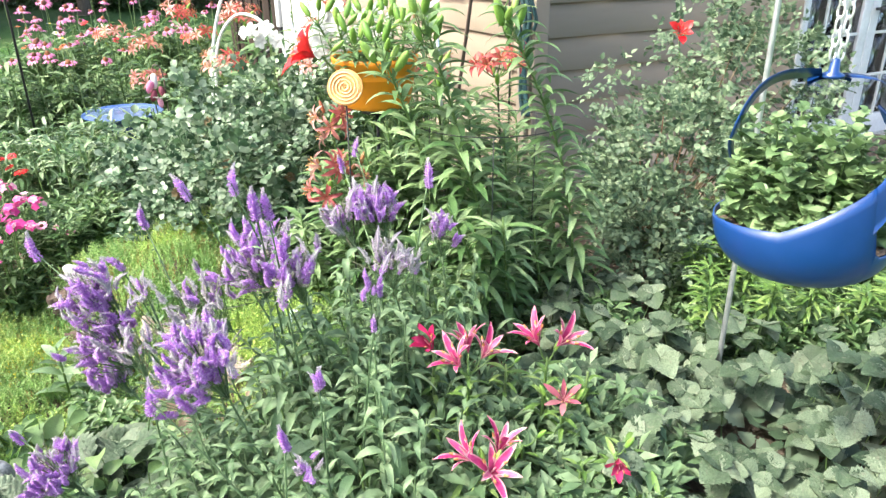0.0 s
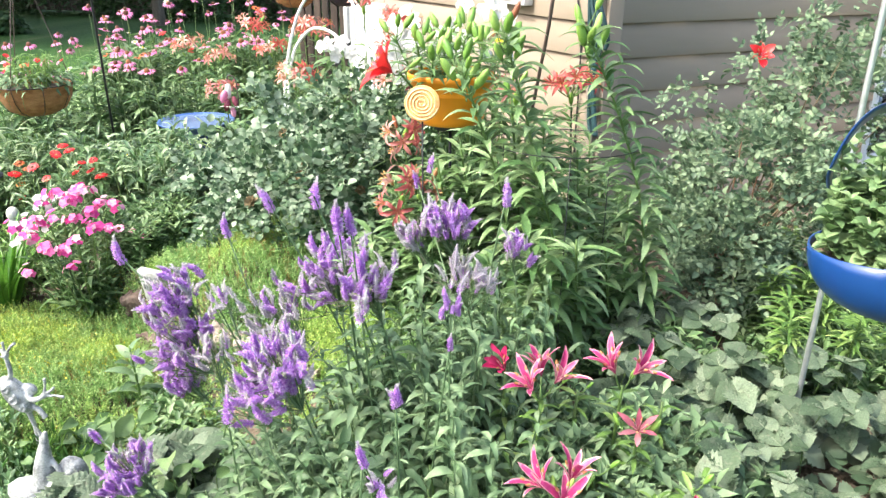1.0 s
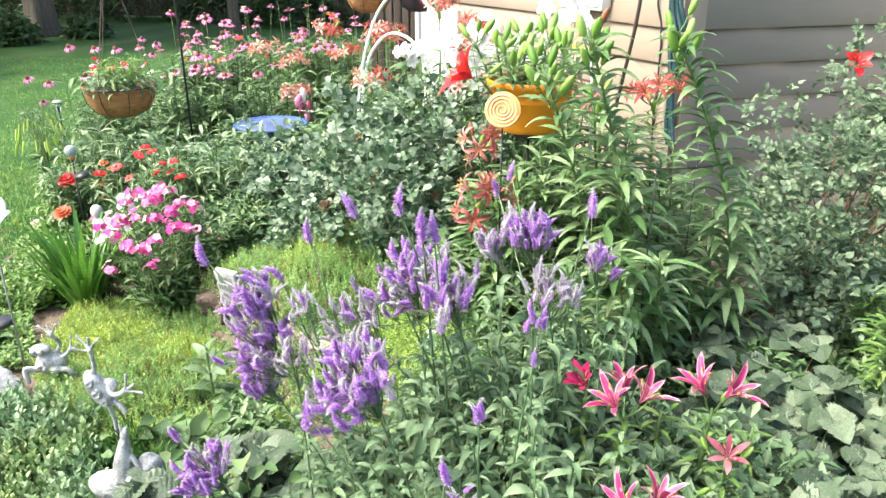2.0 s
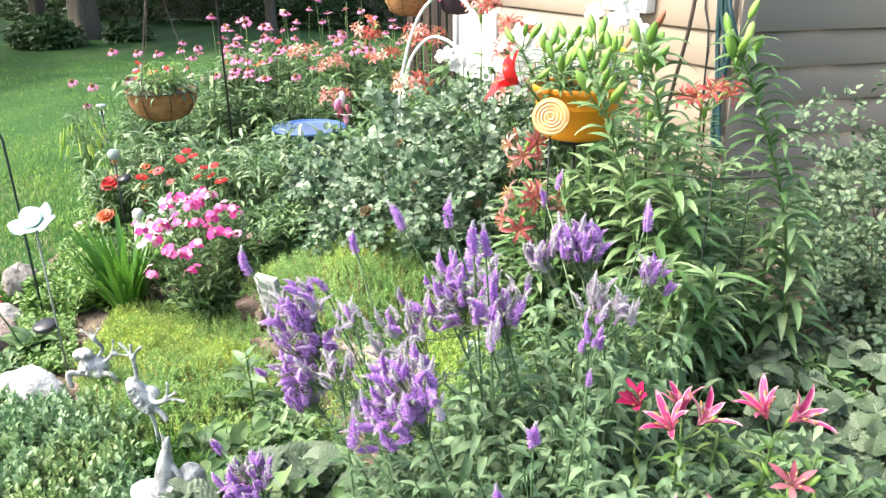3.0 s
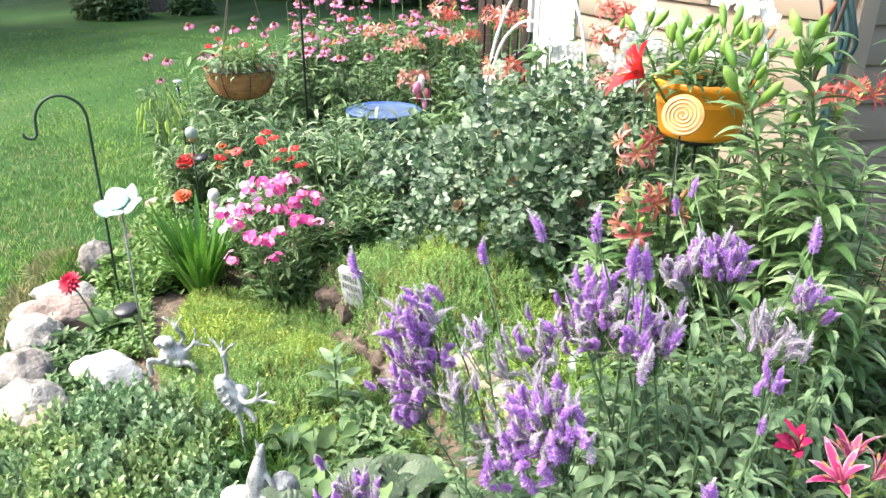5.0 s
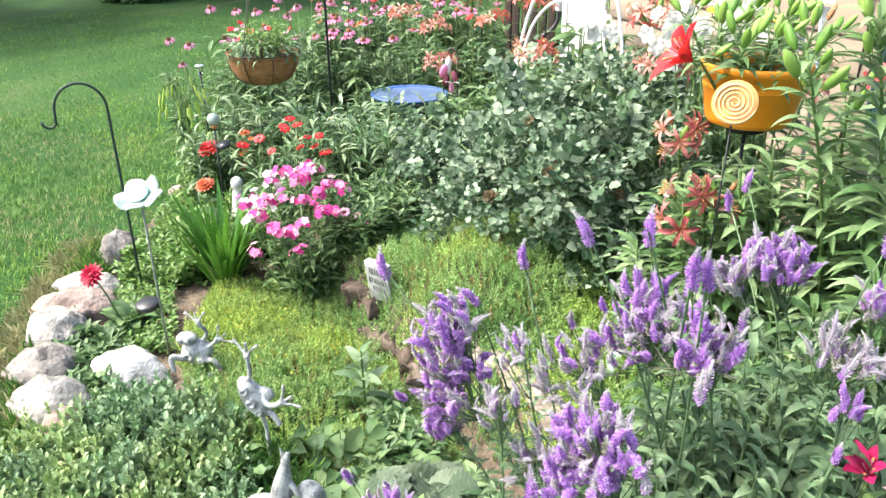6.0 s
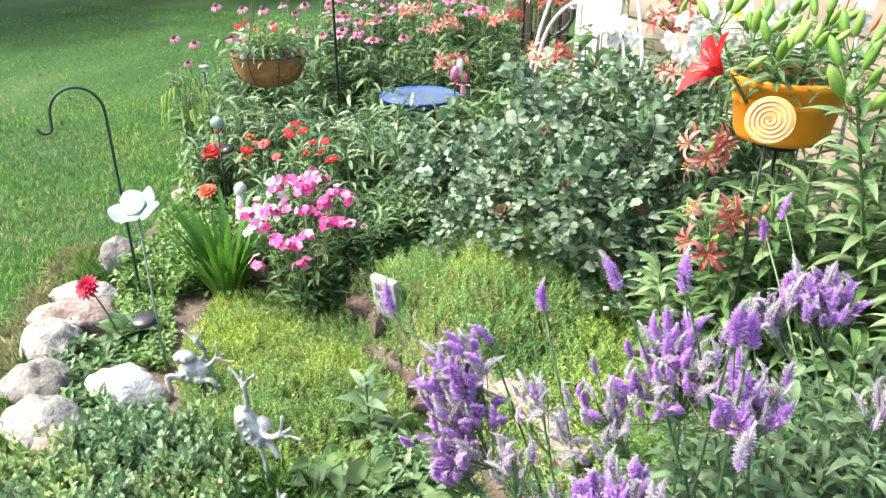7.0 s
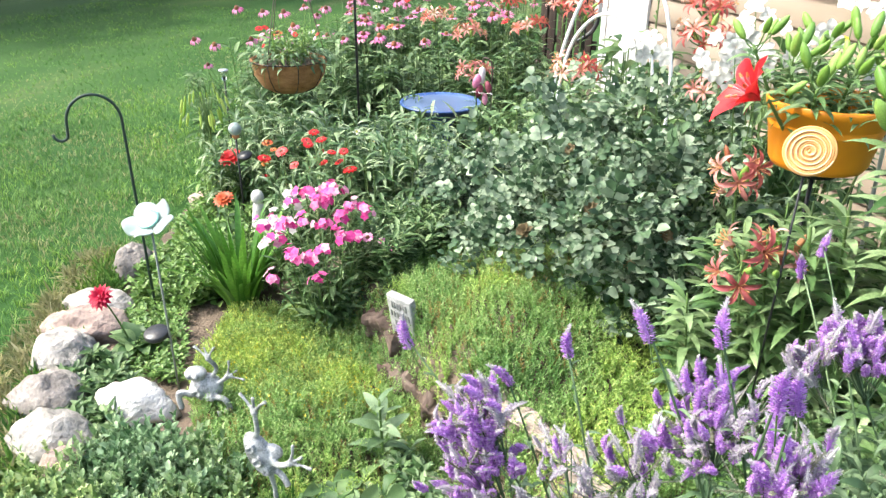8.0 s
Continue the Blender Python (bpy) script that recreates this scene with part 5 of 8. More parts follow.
def flower_plant(name, at, leafage, heads, label, category="flower", group="", scale=1.0):
    """A clump of leaves with flower heads on stems; heads: (offset, kind, size, tilt)."""
    root = thing(name, at, label, category, group)
    m = rot("Z", u(0, 6.28)) @ np.diag([scale, scale, scale * u(0.85, 1.15), 1])
    if heads or at[1] > 4.8:
        part("foliage", leafage, root, m)
    else:
        leaves, stalks = STALKS[leafage.name]
        part("foliage", leaves, root, m)
        part("stem", stalks, root, m)["kind"] = "stuff"
    for off, kind, size, tilt in heads:
        off = np.asarray(off, float)
        part("stem", stem_mesh(arc((off[0] * 0.4, off[1] * 0.4, 0), off, 5, bow=(u(-0.02, 0.02), u(-0.02, 0.02), 0)), 0.0028, 0.002, STEM, 5), root)
        ax = np.array([tilt[0], tilt[1], 1.0])
        m = aim(off, ax, size=size) @ np.array(Matrix(((1, 0, 0, 0), (0, 0, 1, 0), (0, -1, 0, 0), (0, 0, 0, 1))))
        b = part("flower_head", kind[0], root, m)
        part("cone", kind[1], b)
    return root


def coneflowers():
    take = in_shape([(-4.3, 5.9), (-3.5, 4.75), (-2.9, 5.0), (-2.3, 5.6), (-2.1, 6.3), (-2.3, 8.2), (-4.5, 8.2)])
    for x, y in take(62):
        hgt = (0.5 + 0.42 * smooth(-4.8, -3.0, x) + 0.1 * smooth(5, 7, y)) * u(0.78, 1.12)
        heads = []
        for k in range(int(rng.integers(1, 4))):
            kind = CONE_HEADS[int(rng.integers(3))] if u(0, 1) < 0.8 else (RUST_HEAD if u(0, 1) < 0.4 else RED_HEAD if u(0, 1) < 0.5 else WHITE_HEAD)
            heads.append(((u(-0.16, 0.16), u(-0.16, 0.16), hgt * u(0.82, 1.25)), kind, u(1.0, 1.6), (u(-0.4, 0.4), u(-0.6, 0.2))))
        flower_plant("coneflower", on(x, y), CLUMPS[int(rng.integers(3))], heads, "pink coneflower with drooping petals among green leaves", group="coneflowers", scale=hgt / 0.72)


coneflowers()
# thin stalks that lean out over the lawn and round the basket
for x, y, z in ((-4.01, 4.9, 0.83), (-3.86, 4.92, 0.8), (-3.96, 4.95, 0.65), (-3.63, 4.9, 1.06), (-3.28, 4.92, 1.05), (-3.54, 4.9, 0.86), (-2.58, 4.9, 1.01), (-2.57, 4.88, 0.95), (-2.98, 4.95, 1.09), (-2.47, 4.95, 1.16)):
    b = on(max(x, -3.55) + 0.1, y + 0.1)
    off = np.array([x, y, z]) - np.array(b)
    flower_plant("coneflower", b, CLUMPS[int(rng.integers(3))], [(off, CONE_HEADS[1], u(1.0, 1.3), (u(-0.3, 0.2), u(-0.7, -0.2)))], "pink coneflower with drooping petals on long thin stalks", group="coneflowers", scale=0.85)


def perennials():
    for poly, n, pool, sc, label in (
        ([(-4.3, 5.2), (-3.3, 4.2), (-2.4, 4.7), (-1.7, 5.3), (-1.5, 6.4), (-2.2, 7.5)], 40, CLUMPS, (0.7, 1.05), "leafy green perennial without flowers"),
        ([(-3.4, 4.3), (-2.95, 3.7), (-2.2, 3.45), (-1.75, 3.6), (-1.7, 4.4), (-2.6, 4.6)], 32, CLUMPS_LONG, (0.85, 1.2), "perennial with long arching green leaves"),
        ([(-1.75, 4.3), (-1.2, 3.95), (-0.4, 3.9), (0.1, 4.4), (-0.7, 5.4), (-1.5, 5.6)], 26, CLUMPS, (0.8, 1.3), "leafy green perennial by the house wall"),
        ([(0.0, 3.0), (0.6, 3.2), (1.4, 3.9), (1.0, 4.4), (0.2, 4.1)], 12, CLUMPS, (0.5, 0.8), "leafy green perennial by the house wall"),
        ([(-2.9, 3.3), (-2.6, 3.0), (-2.25, 3.3), (-2.4, 3.55), (-2.85, 3.65)], 9, CLUMPS_LIME, (0.6, 0.8), "pale green leafy plant"),
        ([(-4.3, 5.9), (-3.8, 5.0), (-3.4, 4.1), (-3.1, 3.6), (-2.8, 3.9), (-3.3, 4.6), (-3.7, 5.6)], 16, CLUMPS_LIME, (0.8, 1.3), "pale green leafy plant at the edge of the bed"),
        ([(-4.4, 6.0), (-3.9, 5.2), (-3.3, 4.6), (-3.0, 5.2), (-3.9, 6.4)], 14, CLUMPS, (0.6, 0.85), "leafy green perennial without flowers"),
        ([(-1.75, 3.75), (-1.6, 3.5), (-1.3, 3.7), (-1.2, 4.1), (-1.6, 4.2)], 8, CLUMPS_LONG, (0.8, 1.0), "perennial with long arching green leaves"),
    ):
        for x, y in in_shape(poly)(n):
            flower_plant("perennial", on(x, y), pool[int(rng.integers(len(pool)))], [], label, "plant", "perennials", u(*sc))


perennials()

# red, white and pink flowers among the long leaves
for (x, y, z), kind, n, label in (
    ((-2.25, 3.45, 0.745), RED_HEAD, 4, "red flowers on thin stems among long leaves"),
    ((-2.15, 3.46, 0.64), RED_HEAD, 5, "red flowers on thin stems among long leaves"),
    ((-2.5, 3.48, 0.56), RED_HEAD, 4, "red flowers on thin stems among long leaves"),
    ((-2.7, 3.8, 0.52), RUST_HEAD, 4, "rust coloured flowers on thin stems"),
    ((-2.2, 4.0, 0.6), WHITE_HEAD, 3, "white flowers among long leaves"),
    ((-1.72, 3.05, 0.47), PINK_HEAD, 3, "small pink flowers on a thin upright stem"),
):
    b = on(x, y + 0.05)
    heads = [((u(-0.09, 0.09), u(-0.09, 0.09) - 0.05, z - b[2] + u(-0.05, 0.04)), kind, u(0.95, 1.5) if kind is RED_HEAD else u(0.7, 1.1), (u(-0.4, 0.4), u(-0.7, 0))) for _ in range(n)]
    flower_plant("bedding_flower", b, CLUMPS_LONG[int(rng.integers(3))], heads, label, group="bedding flowers", scale=min(0.9, max(0.3, (z - b[2]) / 0.5)))

# ---- the rose bush and the climbing shrub ----
rose = shrub("rose_bush", on(-0.95, 3.25), [((-0.98, 3.2, 0.62), (0.4, 0.36, 0.32), 2.6), ((-0.6, 3.1, 0.72), (0.28, 0.26, 0.3), 1.8), ((-1.42, 3.5, 0.52), (0.34, 0.28, 0.22), 1.6), ((-0.72, 3.38, 0.95), (0.3, 0.22, 0.17), 1.2), ((-1.15, 3.1, 0.45), (0.3, 0.2, 0.2), 0.9), ((-0.55, 2.9, 0.5), (0.3, 0.2, 0.25), 0.9), ((-1.62, 3.62, 0.66), (0.16, 0.14, 0.13), 0.5), ((-1.1, 3.5, 0.98), (0.15, 0.14, 0.13), 0.4), ((-0.82, 2.86, 0.76), (0.16, 0.12, 0.14), 0.5)],
      300, 1500, [compound(2, 0.05, 0.78, 0.105, ROSE, 1, "round"), compound(2, 0.038, 0.76, 0.088, ROSE, 2, "round"), compound(2, 0.044, 0.8, 0.095, ROSE, 3, "ovate")], ROSE, "rose bush with dusty blue green leaves and spent blooms", size=(0.45, 1.0), canes=26)
SPENT = mk("spent_bloom", *spread(blade(0.026, 0.018, 3, 0.9, 0.4, "petal", 0.9, 0.4), [rot("Z", 2.4 * i) @ rot("X", -0.5 + 0.07 * i) for i in range(13)]), WILT)
for p in ((-0.86, 2.93, 0.84), (-0.88, 2.91, 0.78), (-0.62, 2.86, 0.74), (-1.1, 2.9, 0.66), (-0.72, 2.84, 0.62), (-0.5, 3.0, 0.96), (-1.0, 3.1, 0.92)):
    part("spent_bloom", SPENT, rose, aim(np.array(p) - np.array(rose.location), (u(-0.3, 0.3), -0.6, u(0.2, 0.8)), size=u(0.9, 1.4)) @ FACE)
shrub("climbing_rose", on(0.95, 3.05), [((1.0, 3.0, 0.68), (0.38, 0.35, 0.38), 3), ((0.84, 2.72, 0.55), (0.2, 0.24, 0.24), 1.2), ((1.42, 3.25, 0.98), (0.36, 0.3, 0.36), 1.7), ((1.2, 3.4, 1.2), (0.22, 0.2, 0.22), 0.35), ((0.85, 3.5, 0.95), (0.16, 0.2, 0.2), 0.15), ((1.35, 3.3, 1.4), (0.1, 0.1, 0.2), 0.12)],
      250, 2000, [compound(3, 0.036, 0.62, 0.1, SHRUB, 5, "ovate"), compound(2, 0.04, 0.62, 0.09, SHRUB, 6, "ovate"), compound(1, 0.045, 0.62, 0.06, SHRUB, 7, "ovate")], SHRUB, "climbing rose shrub with dull green leaves against the house", size=(0.55, 0.95), canes=34, cane_mat=CANE)
red_bloom = thing("red_rose_stem", on(1.1, 3.45), "red flower on a tall thin stem", "flower")
b = np.array(red_bloom.location)
part("stem", stem_mesh(arc((0, 0, 0), np.array([1.112, 3.5, 1.22]) - b, 6, bow=(0.05, 0, 0)), 0.004, 0.003, STEM), red_bloom)
put_bloom(red_bloom, BLOOM_SCARLET, np.array([1.112, 3.5, 1.22]) - b, (0.0, -0.8, 0.6), 0.9)

# ---- lilies ----
def tall(base, top, n, **kw):
    b = np.array(on(*base))
    return lily(b, np.array(top) - b, n, **kw)


YEL_HEAD = (mk("petals", *PET_R, YELLOW), mk("cone", *CEN_R, YELLOW))
TALL = "tall lily with narrow green leaves and closed buds"
G_L = "tall lily with narrow green leaves"
tall((0.14, 2.52), (-0.063, 2.267, 1.47), 130, leaf=0.2, buds=9, bud=0.08, red=1, label=TALL, bow=(0.06, 0.05, 0), taper=0.3, s1=0.97)
tall((0.04, 2.54), (-0.19, 2.27, 1.36), 104, leaf=0.19, buds=7, bud=0.075, label=TALL, bow=(0.05, 0.05, 0), taper=0.3, s1=0.97)
tall((0.2, 2.44), (0.05, 2.26, 1.05), 80, leaf=0.2, label=TALL, bow=(0.04, 0.04, 0), taper=0.2, s1=0.97)
tall((0.13, 2.36), (0.02, 2.08, 0.9), 56, leaf=0.21, label=G_L, bow=(0.04, 0.04, 0), taper=0.3)
tall((0.26, 2.42), (0.2, 2.18, 0.82), 46, leaf=0.2, label=G_L, taper=0.3)
tall((0.02, 2.32), (-0.08, 2.12, 0.78), 40, leaf=0.2, label=G_L, taper=0.3)
tall((0.5, 2.5), (0.183, 2.336, 1.475), 140, leaf=0.185, buds=7, bud=0.085, label=TALL, bow=(0.1, 0.04, 0), taper=0.3, s1=0.96)
tall((0.46, 2.62), (0.41, 2.52, 0.86), 44, leaf=0.18, label=G_L, taper=0.3)
tall((0.4, 2.52), (0.33, 2.4, 0.7), 36, leaf=0.18, label=G_L, taper=0.3)
tall((-0.16, 2.62), (-0.27, 2.47, 1.0), 64, leaf=0.18, label=G_L, taper=0.3, near=False)
tall((-0.26, 2.64), (-0.36, 2.5, 0.94), 60, leaf=0.16, label=G_L, taper=0.3, near=False)
tall((-0.1, 2.66), (-0.19, 2.5, 1.06), 70, leaf=0.18, label=G_L, taper=0.3, near=False)
tall((0.08, 2.75), (-0.02, 2.55, 1.22), 90, leaf=0.19, buds=3, label=TALL, taper=0.3, near=False)
tall((0.3, 3.2), (0.24, 3.1, 1.13), 150, leaf=0.14, meshes=LILY_THIN, stem=STEM_DARK, buds=3, blooms=[(BLOOM_RED, (0.1 * math.cos(2.4 * i) * (0.4 + 0.09 * i), 0.08 * math.sin(2.4 * i), u(0.0, 0.07)), (math.cos(2.4 * i), math.sin(2.4 * i) - 0.4, 0.5), 1.0) for i in range(9)], label="red lily in full bloom on a dark leafy stem", taper=0.3, near=False)
tall((0.2, 3.15), (0.16, 3.12, 0.95), 120, leaf=0.13, meshes=LILY_THIN, stem=STEM_DARK, label="dark leafy lily stem", taper=0.3, near=False)


def cluster(k, r, kind, size=1.0, low=0.03):
    """Blooms round the top of a stem, nodding outwards."""
    return [(kind, (r * math.cos(2.4 * i) * math.sqrt((i + 0.5) / k), r * math.sin(2.4 * i) * math.sqrt((i + 0.5) / k), u(-low, 0.05)), (math.cos(2.4 * i) * 0.8, math.sin(2.4 * i) * 0.8 - 0.4, 0.6 - 9.0 * (low - 0.03)), size * u(0.85, 1.1)) for i in range(k)]


for x, y, z in ((-0.25, 2.8, 0.95), (-0.1, 2.62, 0.9), (-0.42, 2.78, 0.85), (-0.3, 2.58, 0.75), (-0.2, 2.7, 1.0), (-0.48, 2.62, 0.7), (-0.12, 2.85, 0.95), (-0.36, 2.68, 0.92)):
    tall((x, y), (x - 0.05, y - 0.06, z), 64, leaf=0.15, stem=STEM, label="leafy lily stem without flowers", taper=0.25, r=0.004, near=False)
for x, y, z in ((0.02, 2.72, 1.02), (0.14, 2.78, 1.08), (0.24, 2.7, 0.98), (-0.06, 2.66, 0.92), (0.3, 2.86, 1.0), (0.1, 2.62, 1.12), (-0.14, 2.56, 0.86)):
    tall((x + 0.06, y + 0.08), (x, y, z), 70, leaf=0.17, label=G_L, taper=0.2, r=0.005, s1=1.0, near=False)
SAL = "red lily with recurved salmon petals"
tall((-0.33, 2.66), (-0.41, 2.5, 0.87), 34, leaf=0.12, buds=3, red=2, blooms=cluster(6, 0.05, BLOOM_SALMON, 1.15, 0.08), label=SAL, near=False)
tall((-0.38, 2.97), (-0.44, 2.88, 0.98), 34, leaf=0.12, buds=4, red=2, blooms=cluster(6, 0.05, BLOOM_SALMON, 1.15, 0.08), label=SAL, near=False)
tall((-0.29, 2.62), (-0.31, 2.5, 0.88), 40, leaf=0.13, buds=3, red=1, blooms=cluster(2, 0.04, BLOOM_SALMON), label=SAL, near=False)
tall((-0.15, 3.3), (-0.02, 3.2, 1.12), 24, leaf=0.11, buds=2, blooms=cluster(5, 0.08, BLOOM_SALMON), label=SAL, near=False)
APR = "apricot lily in full bloom"
for bx, tp, k in (((-1.15, 4.05), (-1.15, 3.92, 1.03), 8), ((-2.0, 5.95), (-2.0, 5.85, 1.12), 9), ((-2.15, 5.75), (-2.2, 5.55, 0.92), 6), ((-1.7, 5.6), (-1.75, 5.45, 0.98), 6), ((-1.6, 6.0), (-1.62, 5.9, 1.1), 7), ((-0.6, 4.0), (-0.62, 3.95, 1.22), 7), ((-0.5, 3.6), (-0.53, 3.4, 1.12), 4), ((-1.9, 4.95), (-1.92, 4.85, 0.78), 4), ((-0.85, 4.5), (-0.86, 4.4, 1.42), 8), ((-0.6, 4.3), (-0.62, 4.2, 1.3), 7), ((-2.4, 5.6), (-2.42, 5.5, 1.0), 6), ((-1.35, 5.3), (-1.36, 5.2, 1.15), 6)):
    tall(bx, tp, 44, leaf=0.11, meshes=LILY_THIN, buds=3, blooms=cluster(k + 4, 0.105, BLOOM_APRICOT if k != 4 else BLOOM_SALMON), label=APR, taper=0.2, near=False)

# tall leafy growth before the house wall
for x, y, k in ((-0.9, 4.3, 1.7), (-0.65, 4.15, 1.8), (-0.4, 4.05, 1.9), (-0.95, 4.75, 1.8), (-0.2, 3.75, 1.7), (-1.2, 4.8, 1.6), (-0.1, 4.2, 1.9)):
    flower_plant("perennial", on(x, y), CLUMPS[int(rng.integers(3))], [((u(-0.1, 0.1), u(-0.1, 0.0), 0.6 * k + u(0.0, 0.1)), YEL_HEAD, 1.2, (0, -0.4))] if k == 1.9 else [], "tall leafy green perennial by the house wall", "plant", "perennials", k)

# white phlox behind the pot
for c, n, r, base in (((-0.42, 3.15, 1.33), 22, 0.14, (-0.4, 3.25)), ((-0.14, 3.1, 1.4), 14, 0.14, (-0.15, 3.25)), ((-0.78, 3.4, 1.27), 7, 0.06, (-0.77, 3.5)), ((-0.53, 3.3, 1.2), 9, 0.08, (-0.55, 3.45))):
    b = np.array(on(*base))
    root = thing("white_phlox", b, "tall plant with white blossoms in loose clusters", "flower", "white phlox")
    part("foliage", CLUMPS[1], root, np.diag([0.8, 0.8, 1.3, 1]))
    for i in range(n):
        p = np.array(c) - b + rng.normal(size=3) * r * np.array([0.6, 0.4, 0.45])
        if i % 3 == 0:
            part("stem", stem_mesh(arc((u(-0.05, 0.05), u(-0.05, 0.05), 0.5), p, 5), 0.0025, 0.0016, STEM, 4), root)
        put_bloom(root, BLOOM_WHITE, p, (u(-0.7, 0.5), -1.0, u(0.1, 0.8)), u(0.65, 1.0), near=False)

# pink lilies at the front of the raised bed
SHORT = "short lily with pale green leaves"
PNK = "short lily with open pink blooms edged white"
for base, top, blooms, bd, label in (
    ((-0.02, 1.72), (-0.02, 1.64, 0.65), [(BLOOM_CRIMSON, (0, 0, 0.01), (-0.45, -0.35, 0.8), 1.0)], 0, "short lily with a deep pink bloom"),
    ((0.07, 1.66), (0.07, 1.57, 0.64), [(BLOOM_PINK, (-0.02, -0.02, 0.02), (-0.4, -0.3, 0.9), 1.0), (BLOOM_PINK, (0.03, 0.0, 0.03), (0.45, -0.1, 0.9), 0.95), (BLOOM_PINK, (0.0, 0.03, 0.03), (-0.1, 0.3, 1.0), 0.9)], 1, PNK),
    ((0.27, 1.66), (0.27, 1.58, 0.67), [(BLOOM_PINK, (-0.02, 0, 0.03), (-0.4, -0.1, 0.9), 1.0), (BLOOM_PINK, (0.02, 0.0, 0.03), (0.5, -0.3, 0.8), 1.0)], 1, PNK),
    ((0.31, 1.6), (0.31, 1.53, 0.55), [(BLOOM_PLUM, (0, 0, 0.02), (-0.1, -0.5, 0.8), 1.0)], 2, "short lily with a fading plum bloom"),
    ((0.11, 1.42), (0.11, 1.34, 0.5), [(BLOOM_PINK, (0.0, -0.02, 0.02), (0.15, -0.6, 0.8), 1.05), (BLOOM_PINK, (-0.03, 0.02, 0.02), (-0.6, -0.1, 0.8), 1.0), (BLOOM_PINK, (0.02, 0.03, 0.03), (0.3, 0.1, 1.0), 0.95)], 2, PNK),
    ((0.41, 1.44), (0.41, 1.37, 0.54), [(BLOOM_CRIMSON, (0, -0.02, 0.0), (-0.1, -0.9, -0.1), 0.7)], 1, "short lily with one deep pink bloom and a pale bud"),
):
    b = np.array(on(*base))
    lily(b, np.array(top) - b, 24, leaf=0.085, meshes=LILY_PALE, blooms=blooms, buds=bd, bud=0.05, label=label, group="pink lilies", taper=0.25)
for x, y, z in ((-0.03, 1.5, 0.54), (0.2, 1.45, 0.5), (0.33, 1.36, 0.52), (0.46, 1.46, 0.5), (0.18, 1.72, 0.56), (0.4, 1.68, 0.56), (0.02, 1.3, 0.47), (0.5, 1.3, 0.48)):
    b = np.array(on(x, y + 0.04))
    lily(b, np.array((x, y, z)) - b, 24, leaf=0.085, meshes=LILY_PALE, buds=int(rng.integers(0, 2)), bud=0.04, label=SHORT, group="pink lilies", taper=0.25)
for i in range(24):
    x, y = 0.95 + 0.18 * (i % 6) + u(-0.04, 0.04), 2.2 + 0.2 * (i // 6) + u(-0.05, 0.05) + 0.05 * (i % 6)
    b = np.array(on(x, y))
    lily(b, (u(-0.03, 0.03), -0.03, u(0.22, 0.33)), 46, s0=0.55, s1=1.0, leaf=0.115, meshes=LILY_SHOOT, buds=0, label="young lily shoot with whorled yellow green leaves", group="lily shoots", taper=0.25, near=i < 12)

# ---- purple speedwells ----
L_ = (-0.35, -0.15)
one = lambda c, tilt=(-0.3, 0.0), ln=0.082: (c, 1, 0.006, ln, 0.0, tilt)
speedwell(on(-0.5, 1.72), [((-0.92, 1.62, 0.88), 46, 0.075, 0.072, 0.26, L_), ((-0.92, 1.6, 0.765), 46, 0.085, 0.072, 0.26, L_), ((-0.91, 1.65, 0.6), 22, 0.045, 0.064, 0.34, L_), one((-1.09, 1.77, 0.9), (-0.5, 0)), one((-0.73, 1.65, 1.03), (-0.45, 0)), one((-0.86, 1.75, 0.87), (-0.7, 0), 0.08)], 15, 0.26, 0.3)
speedwell(on(-0.32, 1.68), [((-0.54, 1.65, 0.96), 53, 0.105, 0.072, 0.49, L_), ((-0.36, 1.56, 0.97), 38, 0.07, 0.076, 0.44, (-0.05, -0.1)), one((-0.6, 1.61, 1.12)), one((-0.49, 1.62, 1.13), (-0.15, 0)), one((-0.41, 1.5, 1.12), (-0.2, 0), 0.08), one((-0.385, 1.51, 1.11), (-0.2, 0), 0.08), ((-0.65, 1.59, 0.87), 28, 0.085, 0.064, 0.74, L_)], 15, 0.24, 0.34)
speedwell(on(-0.3, 1.45), [((-0.57, 1.33, 0.85), 70, 0.085, 0.072, 0.24, (-0.3, -0.25)), one((-0.62, 1.3, 0.74), (0.4, -0.3), 0.09)], 15, 0.26, 0.32)
speedwell(on(-0.05, 1.9), [((-0.2, 2.02, 0.97), 53, 0.075, 0.076, 0.29, (0, 0)), ((-0.31, 1.95, 0.93), 18, 0.05, 0.076, 0.64, (-0.2, 0)), ((-0.09, 1.62, 0.97), 28, 0.07, 0.064, 0.95, (0.2, 0)), one((-0.03, 1.86, 1.07), (0, 0), 0.09), ((0.01, 1.93, 0.91), 18, 0.04, 0.06, 0.44, (0.1, 0)), one((-0.27, 2.24, 1.04), (0, 0), 0.07), one((-0.31, 2.2, 1.0), (-0.1, 0), 0.07)], 15, 0.22, 0.36)
speedwell(on(-0.6, 1.5), [((-0.77, 1.5, 0.79), 12, 0.05, 0.06, 0.95, L_), ((-0.69, 1.5, 0.68), 14, 0.05, 0.06, 1.0, L_), ((-0.72, 1.52, 0.9), 9, 0.035, 0.055, 0.9, L_)], 12, 0.2, 0.26, "speedwell gone to silvery seed spikes over grey green leaves")
speedwell(on(-0.12, 1.5), [((-0.15, 1.43, 0.95), 5, 0.02, 0.051, 0.0, (0, 0)), one((-0.15, 1.42, 0.86), (-0.1, -0.2), 0.05)], 15, 0.22, 0.34)
